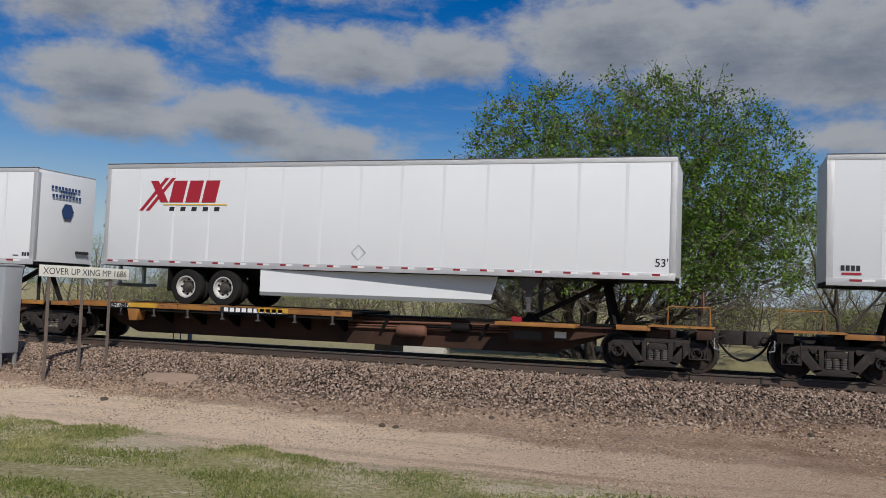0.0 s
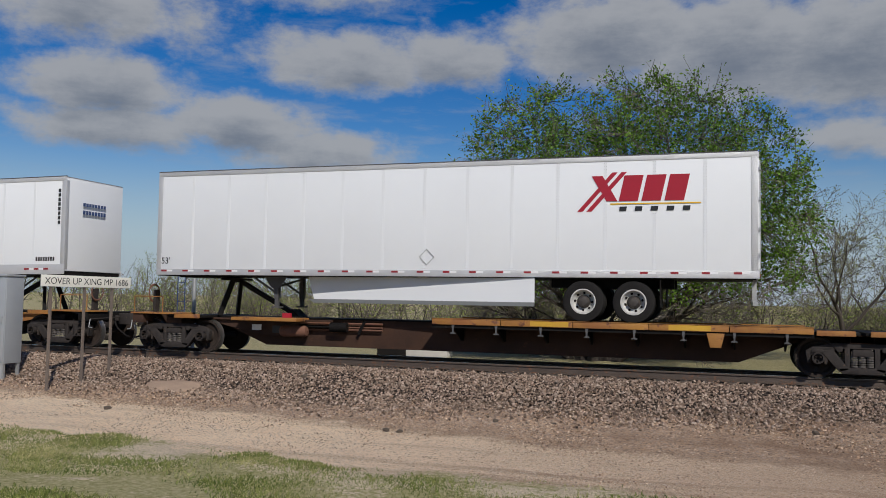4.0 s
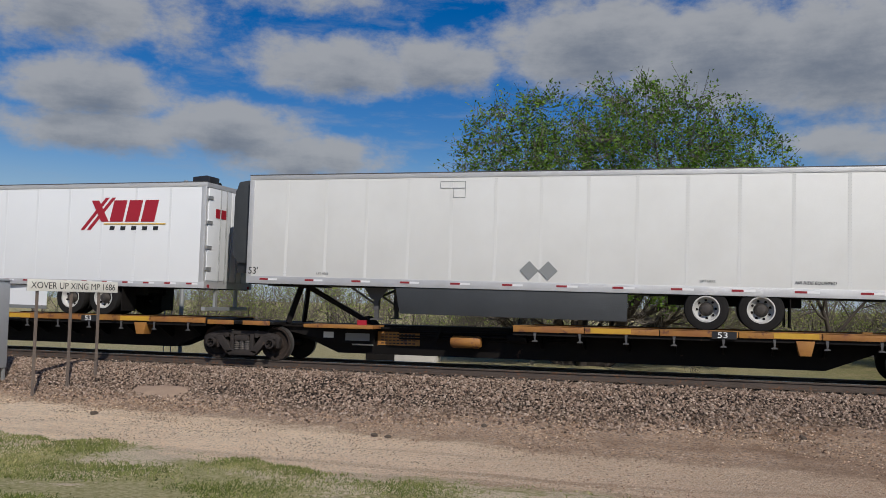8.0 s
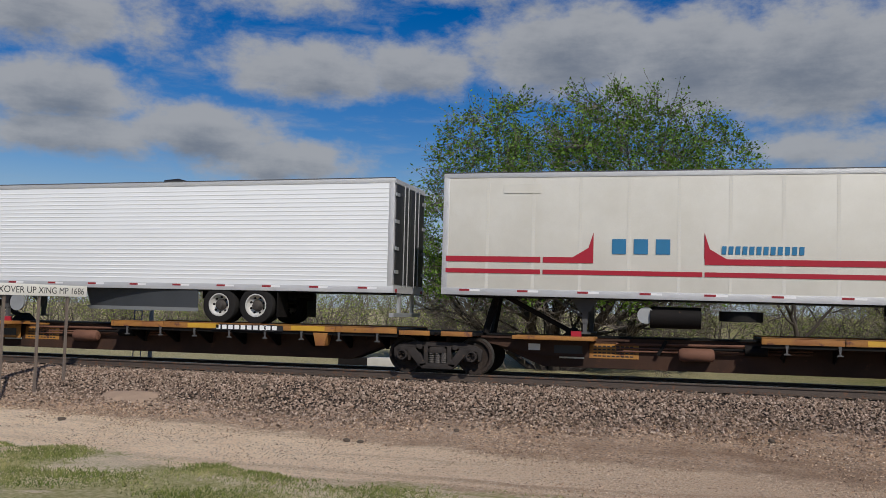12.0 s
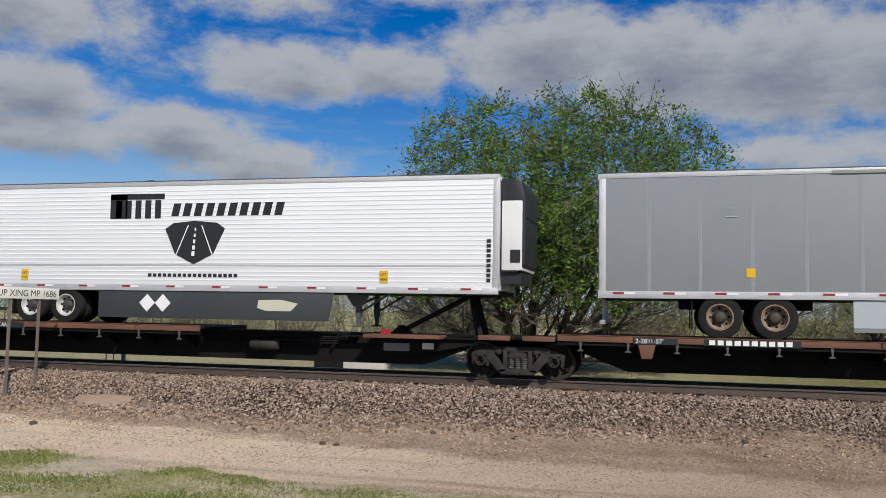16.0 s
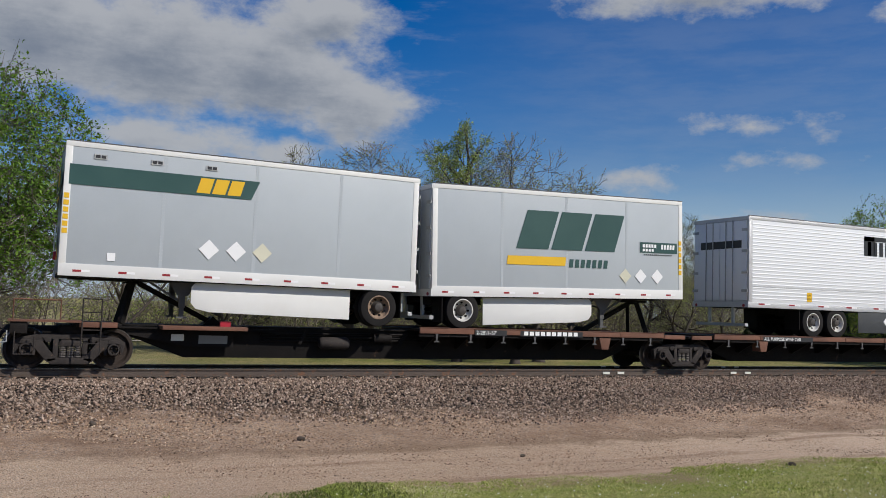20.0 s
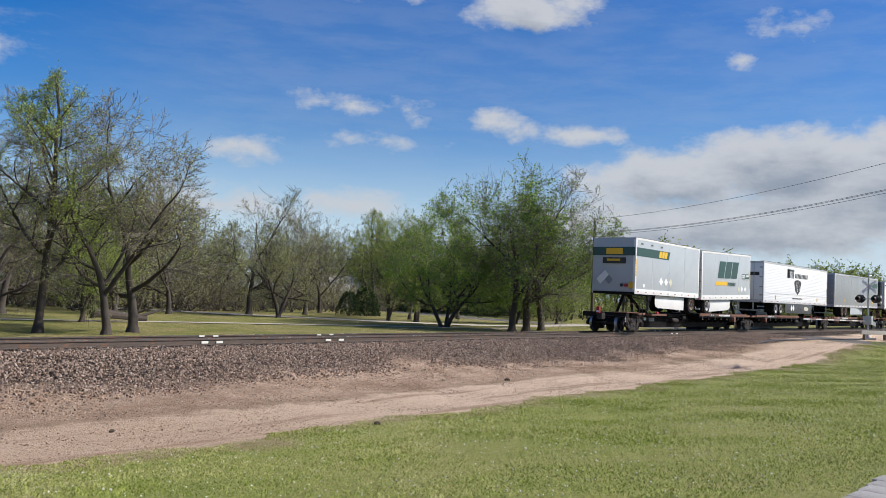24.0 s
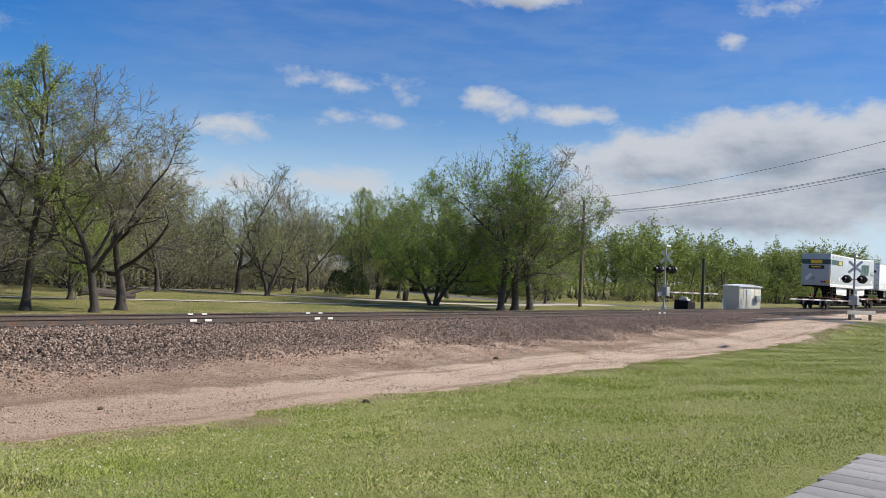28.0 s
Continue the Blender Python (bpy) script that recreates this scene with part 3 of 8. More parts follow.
def build_truck():
    """A freight car's four-wheeled truck, its middle at the origin, the rail top at z = 0."""
    R = 0.46
    tr = thing("rail_truck", pose(0, 0, 0), "grimy cast steel freight car truck running on the rails", "rail truck", "freight car trucks")
    for s in (-1, 1):
        y0, y1 = (s * 1.0 - 0.075, s * 1.0 + 0.075)
        g = Geo()
        g.prism([(-1.16, 0.50), (-1.16, 0.62), (-1.02, 0.71), (-0.62, 0.80), (0.62, 0.80), (1.02, 0.71), (1.16, 0.62), (1.16, 0.50), (0.72, 0.56), (0.46, 0.68), (-0.46, 0.68), (-0.72, 0.56)], y0, y1)
        for q in (-1, 1):
            g.prism([(q * 0.60, 0.66), (q * 0.86, 0.62), (q * 0.46, 0.16), (q * 0.26, 0.22)], y0 - 0.012, y1 + 0.012)
            g.prism([(q * 0.25, 0.72), (q * 0.36, 0.72), (q * 0.36, 0.20), (q * 0.25, 0.20)], y0, y1)
            g.prism([(q * 0.68, 0.60), (q * 0.78, 0.60), (q * 0.78, 0.32), (q * 0.72, 0.32)], y0, y1)
            g.prism([(q * 1.06, 0.60), (q * 1.16, 0.58), (q * 1.13, 0.34), (q * 1.06, 0.34)], y0, y1)
            g.prism([(q * 0.40, 0.74), (q * 0.58, 0.72), (q * 0.50, 0.60), (q * 0.40, 0.62)], y0 - 0.02, y1 + 0.02)
        g.prism([(-0.50, 0.24), (-0.40, 0.12), (0.40, 0.12), (0.50, 0.24), (0.26, 0.27), (-0.26, 0.27)], y0 - 0.012, y1 + 0.012)
        sf = part("side_frame", g, TRUCK, tr, "dull brown-black cast side frame", 0.012)
        part("bolster_end", Geo().box(-0.23, 0.23, s * 1.0 - 0.1, s * 1.0 + 0.1, 0.53, 0.63).box(-0.16, 0.16, s * 1.0 - 0.11, s * 1.0 + 0.11, 0.64, 0.67), TRUCK, sf, "", 0.012)
        for q in (-1, 1):
            part("bearing_adapter", Geo().prism([(q * 0.78, 0.58), (q * 1.05, 0.58), (q * 1.02, 0.66), (q * 0.81, 0.66)], y0 - 0.03, y1 + 0.03), TRUCK, sf, "", 0.008)
            bolts = Geo()
            for k in range(3):
                a = math.tau * k / 3 + 0.5
                bx, bz = q * 0.91 + 0.06 * math.cos(a), R + 0.06 * math.sin(a)
                bolts.cyl((bx, s * 1.10, bz), (bx, s * 1.23, bz), 0.016, n=6)
            tagged(part("cap_bolts", bolts, WHEEL, sf), kind="stuff")
        sp = Geo()
        for k in (-0.16, 0.0, 0.16):
            coil(sp, k, s * 1.03, 0.27, 0.53, 0.078, 0.016)
        tagged(part("spring_nest", sp, SPRING, tr, fix=False), kind="stuff")
        for q in (-1, 1):
            c = Geo().lathe([(0, 0.02), (0, 0.085), (0.10 * s, 0.10), (0.10 * s, 0.13), (-0.12 * s, 0.13)], (q * 0.91, s * 1.10, R), "y", 14)
            part("bearing_cap", c, TRUCK, tr)
    part("bolster", Geo().prism([(-1.12, 0.52), (1.12, 0.52), (1.12, 0.66), (0.5, 0.74), (-0.5, 0.74), (-1.12, 0.66)], -0.2, 0.2, "yz"), TRUCK, tr, "", 0.02)
    [part("brake_beam", Geo().beam((q, -0.8, 0.4), (q, 0.8, 0.4), 0.08, 0.1), TRUCK, tr) for q in (-0.42, 0.42)]
    for q in (-1, 1):
        ws = part("wheelset", Geo().cyl((0, -1.05, 0), (0, 1.05, 0), 0.085, n=12), WHEEL, tr, at=pose(q * 0.91, 0, R))
        for s in (-1, 1):
            prof = [(-0.07, 0.12), (-0.06, 0.17), (0.02, 0.2), (0.0, 0.34), (-0.065, 0.39), (-0.065, R - 0.004)]
            w = Geo().lathe([(s * 0.683, 0.1)] + [(s * 0.753 + s * (-a), r) for a, r in prof] + [(s * 0.753 - s * 0.05, R), (s * 0.753 - s * 0.09, R + 0.026), (s * 0.753 - s * 0.10, 0.36), (s * 0.753 - s * 0.09, 0.1)], (0, 0, 0), "y", 30)
            wh = part("wheel", w, WHEEL, ws, "rust-brown cast wheel")
            me = wh.data
            me.materials.append(TREAD)
            for f in me.polygons:
                r = math.hypot(f.center.x, f.center.z)
                if r > R - 0.035 and len(f.vertices) == 4:
                    f.material_index = 1
            part("wheel_mark", Geo().box(0.20, 0.34, s * 0.79 - 0.01, s * 0.79 + 0.01, -0.03, 0.03), TRUCK, ws)
    return tr


def place_trucks():
    proto = build_truck()
    xs = (2.05, -1.85, -19.56, -38.48, -56.34, -60.41, -77.23, -94.70, -112.20, -129.73, -146.58, -150.87, -168.59, -187.95, -205.63, 19.8)
    for i, x in enumerate(xs):
        m = pose(x, DC, 0)
        tr = proto if i == 0 else copy_thing(proto, m)
        tr.matrix_basis = m
        MOVING.append((tr, m))
        for ws in tr.children:
            if ws.name.startswith("wheelset"):
                ROLLING.append((ws, ws.matrix_basis.copy()))


def hose_of(x, sgn):
    """An air hose that hangs in a bow from the end sill to its neighbour's."""
    g = Geo()
    run = [(x + sgn * (1.38 + 0.57 * k / 8), -0.26 - 0.03 * math.sin(k), 0.80 - 0.48 * math.sin(math.pi * 0.5 * k / 8) ** 0.7) for k in range(9)]
    for a, b in zip(run, run[1:]):
        g.cyl(a, b, 0.028, n=8)
    return g


def build_unit(xa, xb, wheel_left, look_of, ends=(False, False), mids=False, wedge=False, tank=0.64):
    """One platform of a spine car between truck centres xa < xb; the wheel deck lies towards one end, the hitch near the other."""
    L = xb - xa
    SIDE, SILL = look_of
    u = thing("spine_car", pose(xa, DC, 0), "black articulated spine car platform with worn yellow deck edges", "rail car", "spine car platforms")
    fx = (lambda d: d) if wheel_left else (lambda d: L - d)

    def span(a, b):
        return sorted((fx(a), fx(b)))
    lo = 0.25
    part("centre_sill", Geo().prism([(0.0, 0.80), (1.2, 0.80), (2.6, lo), (L - 2.6, lo), (L - 1.2, 0.80), (L, 0.80), (L, 1.0), (0, 1.0)], -0.40, 0.40), SILL, u, "deep riveted steel centre sill", 0.015)
    part("sill_cover", Geo().box(0.3, L - 0.3, -0.48, 0.48, 1.0, 1.04), BLACK, u)
    # wheel deck
    a, b = (1.0, 0.56 * L) if not mids else (0.48 * L, L - 1.0)
    x0, x1 = span(a, b) if not mids else (a, b)
    part("wheel_deck", Geo().box(x0, x1, -1.30, 1.30, 1.04, 1.10), BLACK, u, "black steel running deck", 0.01)
    n = 5
    cut = [x0 + (x1 - x0) * k / n for k in range(n + 1)]
    for k in range(n):
        e = part("deck_edge", Geo().box(cut[k] + 0.01, cut[k + 1] - 0.01, -1.36, -1.30, 0.985, 1.13), SIDE, u, "scraped deck edge", 0.006)
        if SIDE is YELLOW and k % 2:
            a = cut[k] + 0.15 + 0.3 * ((k * 7 + int(xa)) % 3)
            part("fresh_paint", Geo().box(a, a + 0.95, -1.366, -1.360, 1.0, 1.12), BRIGHT_YELLOW, e, "fresh yellow paint")
    part("deck_lip", Geo().box(x0, x1, -1.372, -1.30, 1.13, 1.145), SIDE, u, "rubbed upper lip of the deck edge")
    part("deck_web", Geo().box(x0, x1, -1.31, -1.28, 0.90, 0.985), BLACK, u)
    part("far_deck_edge", Geo().box(x0, x1, 1.30, 1.36, 0.985, 1.13), SIDE, u)
    for k in range(8):
        x = x0 + (x1 - x0) * (k + 0.5) / 8
        part("deck_bracket", Geo().prism([(-1.30, 0.94), (-1.30, 1.04), (-0.40, 1.04), (-0.40, 0.55), (-0.55, 0.55)], x - 0.02, x + 0.02, "yz").box(x - 0.05, x + 0.05, -1.34, -1.30, 0.90, 0.94), BLACK, u)
        part("tie_hook", Geo().prism([(x - 0.035, 0.985), (x + 0.035, 0.985), (x + 0.016, 0.80), (x + 0.07, 0.775), (x + 0.07, 0.755), (x - 0.07, 0.755), (x - 0.07, 0.775), (x - 0.016, 0.80)], -1.345, -1.315), LEGSTEEL, u, "hanging steel tie hook")
    # step bracket that hangs below the deck edge
    xs = fx(3.1) if not mids else L - 3.2
    part("jacking_bracket", Geo().prism([(xs - 0.2, 0.95), (xs + 0.2, 0.95), (xs + 0.12, 0.62), (xs - 0.12, 0.62)], -1.36, -1.0), SIDE, u, "", 0.01)
    # end platforms above the trucks
    for x, sgn in ((0.0, 1), (L, -1)):
        part("end_platform", Geo().box(*sorted((x + sgn * 0.05, x + sgn * 1.05)), -1.25, 1.25, 0.98, 1.05), BLACK, u, "", 0.01)
        part("end_plate", Geo().box(*sorted((x + sgn * 0.15, x + sgn * 0.95)), -1.31, -1.25, 0.96, 1.08), SIDE, u, "short yellow end plate", 0.006)
        part("body_bolster", Geo().box(*sorted((x - sgn * 0.25, x + sgn * 0.25)), -1.1, 1.1, 0.80, 0.98), SILL, u, "", 0.02)
    # hitch
    for hx, sgn in ([(fx(L - 1.35), 1 if wheel_left else -1)] if not mids else [(1.35, -1), (L - 1.2, 1)]):
        h = part("hitch", Geo().box(hx - 0.3, hx + 0.3, -0.38, 0.38, 2.06, 2.12).cyl((hx, 0, 2.0), (hx, 0, 2.08), 0.2), BLACK, u, "black steel trailer hitch")
        for s in (-1, 1):
            part("hitch_leg", Geo().beam((hx, s * 0.22, 2.07), (hx + sgn * 0.25, s * 0.48, 1.04), 0.10, 0.14), BLACK, h)
        part("hitch_strut", Geo().beam((hx - sgn * 0.15, 0, 2.02), (hx - sgn * 1.95, 0, 1.10), 0.14, 0.12), BLACK, h)
        part("hitch_foot", Geo().prism([(hx - sgn * 2.2, 1.04), (hx - sgn * 1.95, 1.26), (hx - sgn * 1.7, 1.04)], -0.25, 0.25), BLACK, h)
        part("hitch_plate", Geo().box(*sorted((hx - sgn * 0.6, hx - sgn * 2.6)), -1.25, -0.45, 0.94, 1.03), SIDE, u, "yellow-edged walkway beside the hitch", 0.008)
    # flared plates that carry the hitch end
    for hx, sgn in ([(fx(L - 1.35), 1 if wheel_left else -1)] if not mids else [(1.35, -1)]):
        plate = YELLOW if wedge else (BROWN if SILL is BROWN else BLACK)
        part("flared_plate", Geo().prism([(hx + sgn * 0.35, 0.94), (hx + sgn * 0.1, 0.80), (hx - sgn * 1.3, 0.52), (hx - sgn * 2.4, 0.52), (hx - sgn * 2.4, 0.94)], -0.62, -0.60), plate, u, "flared side plate of the hitch end")
        part("side_ledge", Geo().box(*sorted((hx + sgn * 0.3, hx - sgn * 3.4)), -0.72, -0.60, 0.94, 0.985), plate, u)
        part("stencil_panel", Geo().box(*sorted((hx - sgn * 1.55, hx - sgn * 2.25)), -0.626, -0.62, 0.60, 0.80), INK if plate is not BLACK else GREYPRINT, u)
        part("white_tag", Geo().box(*sorted((hx - sgn * 0.9, hx - sgn * 1.2)), -0.626, -0.62, 0.66, 0.82), WHITEPRINT, u)
        part("red_flag", Geo().box(*sorted((hx - sgn * 2.0, hx - sgn * 2.25)), -0.9, -0.82, 1.03, 1.16), CRIMSON, u, "small red marker on the walkway")
    # brake gear on the sill
    bx = fx(tank * L) if not mids else 0.36 * L
    part("air_tank", Geo().lathe([(-0.42, 0.02), (-0.40, 0.12), (-0.34, 0.16), (0.34, 0.16), (0.40, 0.12), (0.42, 0.02)], (bx, -0.62, 0.66), "x", 16), RUST if SILL is BROWN else TRUCK if SIDE is RUST else YELLOW, u, "rusty air reservoir")
    for z, w in ((0.86, 0.03), (0.76, 0.02), (0.69, 0.025)):
        part("brake_pipe", Geo().cyl((bx - 1.9, -0.46, z), (bx + 2.6, -0.50, z + 0.05), w, n=8), RUST if SILL is BROWN else BLACK, u)
    part("brake_cylinder", Geo().cyl((bx + 1.1, -0.58, 0.80), (bx + 1.6, -0.58, 0.80), 0.13).cyl((bx + 0.3, -0.58, 0.80), (bx + 1.1, -0.58, 0.80), 0.03), BLACK, u)
    for q in (1.9, -0.9):
        part("brake_lever", Geo().beam((bx + q, -0.52, 0.62), (bx + q + 0.2, -0.56, 0.98), 0.03, 0.08), BLACK, u)
    # couplers at the ends of a car
    for flag, x, sgn in ((ends[0], 0, -1), (ends[1], L, 1)):
        if flag:
            c = part("coupler", Geo().box(*sorted((x, x + sgn * 1.45)), -0.09, 0.09, 0.78, 0.95).prism([(x + sgn * 1.40, -0.12), (x + sgn * 1.62, -0.22), (x + sgn * 1.90, -0.20), (x + sgn * 1.97, -0.05), (x + sgn * 1.80, 0.16), (x + sgn * 1.50, 0.18)], 0.68, 1.02, "xy"), TRUCK, u, "rusty knuckle coupler", 0.02)
            part("uncoupling_lever", Geo().cyl((x + sgn * 1.3, -1.25, 0.85), (x + sgn * 1.5, -0.2, 0.9), 0.015, n=6), TRUCK, c)
            part("air_hose", hose_of(x, sgn), BLACK, c)
            part("cut_lever_loop", Geo().cyl((x + sgn * 1.3, -1.25, 0.86), (x + sgn * 1.3, -1.3, 0.62), 0.014, n=6).cyl((x + sgn * 1.3, -1.3, 0.62), (x + sgn * 1.42, -1.3, 0.6), 0.014, n=6), GALV, c)
            part("end_sill", Geo().box(*sorted((x + sgn * 0.9, x + sgn * 1.25)), -1.3, 1.3, 0.80, 1.06), SILL, u, "", 0.015)
            part("end_walkway", Geo().box(*sorted((x - sgn * 0.2, x + sgn * 1.3)), -1.34, -0.5, 1.06, 1.10), SIDE, u, "yellow end walkway")
            r = Geo()
            for q in (0.25, 1.2):
                r.cyl((x + sgn * q, -1.3, 1.1), (x + sgn * q, -1.3, 1.55), 0.014, n=6)
            r.cyl((x + sgn * 0.25, -1.3, 1.55), (x + sgn * 1.2, -1.3, 1.55), 0.014, n=6)
            part("handrail", r, SIDE, u)
            r = Geo()
            r.cyl((x + sgn * 1.15, -1.3, 0.35), (x + sgn * 1.15, -1.3, 0.85), 0.014, n=6).cyl((x + sgn * 0.75, -1.3, 0.35), (x + sgn * 0.75, -1.3, 0.85), 0.014, n=6).cyl((x + sgn * 0.75, -1.3, 0.35), (x + sgn * 1.15, -1.3, 0.35), 0.014, n=6)
            part("sill_step", r, TRUCK, u)
    MOVING.append((u, pose(xa, DC, 0)))
    return u


RED = paint("tape_red", (0.27, 0.018, 0.025), rough=0.4, amount=0.1, bump=0)
TAPEWHITE = paint("tape_white", (0.8, 0.8, 0.8), rough=0.3, amount=0.05, bump=0)
DARK = paint("dark_grey_panel", (0.045, 0.05, 0.055), rough=0.55, scale=1, amount=0.4)
CREAM = paint("cream_skirt", (0.62, 0.60, 0.46), (0.5, 0.48, 0.38), rough=0.45, scale=0.8)
OFFWHITE = paint("old_white_panel", (0.66, 0.64, 0.58), (0.50, 0.47, 0.40), rough=0.45, scale=0.8, amount=0.5, bump=0.001)
DIRTYWHITE = paint("dirty_white_panel", (0.72, 0.72, 0.70), (0.58, 0.57, 0.54), rough=0.42, scale=0.8, amount=0.4, bump=0.001)
SILVER = paint("silver_grey_panel", (0.415, 0.45, 0.475), (0.32, 0.35, 0.375), rough=0.4, scale=0.6, amount=0.4, bump=0.001)
RIM = paint("white_rim", (0.62, 0.61, 0.58), (0.3, 0.28, 0.25), rough=0.5, metal=0.2, scale=8)
RUSTRIM = paint("rusty_rim", (0.30, 0.21, 0.14), (0.13, 0.085, 0.06), rough=0.7, scale=8, amount=0.7)
BROWNDOOR = paint("grimy_brown_doors", (0.07, 0.055, 0.045), (0.04, 0.03, 0.025), rough=0.7, scale=1.5, amount=0.6)
CRIMSON = paint("crimson_print", (0.36, 0.015, 0.03), rough=0.4, amount=0.1, bump=0)
NAVY = paint("navy_print", (0.03, 0.06, 0.16), rough=0.4, amount=0.1, bump=0)
BLUE = paint("blue_print", (0.03, 0.17, 0.33), rough=0.4, amount=0.2, bump=0)
INK = paint("black_print", (0.02, 0.02, 0.022), rough=0.45, amount=0.1, bump=0)
GREEN = paint("dark_green_print", (0.018, 0.06, 0.055), (0.03, 0.09, 0.08), rough=0.45, scale=1, amount=0.4, bump=0)
GOLD = paint("gold_print", (0.72, 0.43, 0.015), rough=0.4, amount=0.1, bump=0)
SKIRTGREY = paint("grey_skirt", (0.20, 0.21, 0.21), rough=0.5, scale=1, amount=0.3)
WHITEPRINT = paint("white_print", (0.80, 0.80, 0.78), rough=0.45, amount=0.1, bump=0)
GREYPRINT = paint("grey_print", (0.25, 0.26, 0.26), rough=0.5, amount=0.1, bump=0)


def tyre_mesh():
    g = Geo().lathe([(-0.12, 0.29), (-0.14, 0.40), (-0.12, 0.485), (-0.07, 0.505), (0.07, 0.505), (0.12, 0.485), (0.14, 0.40), (0.12, 0.29)], (0, 0, 0), "y", 32)
    return g


def trailer_wheel(parent, x, z, s, rim, dual=True):
    """One tyre with its dished rim; s is the side, -1 towards the camera."""
    w = part("wheel", TY, TYRE, parent, at=pose(x, s * 1.14, z))
    part("rim", rim, RIM, w, at=pose(0, 0, 0, 0, random.uniform(0, 90), 180 if s > 0 else 0))
    part("hub", HUB, HUBGREASE, w, at=pose(0, 0, 0, 0, 0, 180 if s > 0 else 0))
    if dual:
        part("inner_tyre", TY, TYRE, w, at=pose(0, -s * 0.33, 0))
    return w


def rim_mesh(mat):
    g = Geo().lathe([(-0.135, 0.31), (-0.135, 0.28), (-0.06, 0.262), (0.0, 0.20), (0.02, 0.13), (-0.06, 0.115), (-0.12, 0.10), (-0.12, 0.005)], (0, 0, 0), "y", 30)
    me = g.mesh("rim")
    me.materials.append(mat)
    h = Geo()
    for k in range(8):
        a = k * math.tau / 8
        h.cyl((0.21 * math.cos(a), 0.004, 0.21 * math.sin(a)), (0.21 * math.cos(a), -0.035, 0.21 * math.sin(a)), 0.032, n=8)
    bm = bmesh.new()
    bm.from_mesh(me)
    base = len(bm.faces)
    bm.from_mesh(h.mesh("holes"))
    bm.faces.ensure_lookup_table()
    for f in bm.faces[base:]:
        f.material_index = 1
    bm.to_mesh(me)
    bm.free()
    me.materials.append(BLACK)
    return me


TY = tyre_mesh().mesh("tyre")
TY.materials.append(TYRE)
HUBGREASE = paint("greasy_hub", (0.035, 0.03, 0.027), (0.09, 0.075, 0.06), rough=0.6, scale=9)
HUB = Geo().lathe([(-0.001, 0.165), (-0.02, 0.16), (-0.05, 0.13), (-0.128, 0.105), (-0.14, 0.07), (-0.14, 0.002)], (0, 0, 0), "y", 20).mesh("hub")
HUB.materials.append(HUBGREASE)
RIM_W, RIM_R = rim_mesh(RIM), rim_mesh(RUSTRIM)


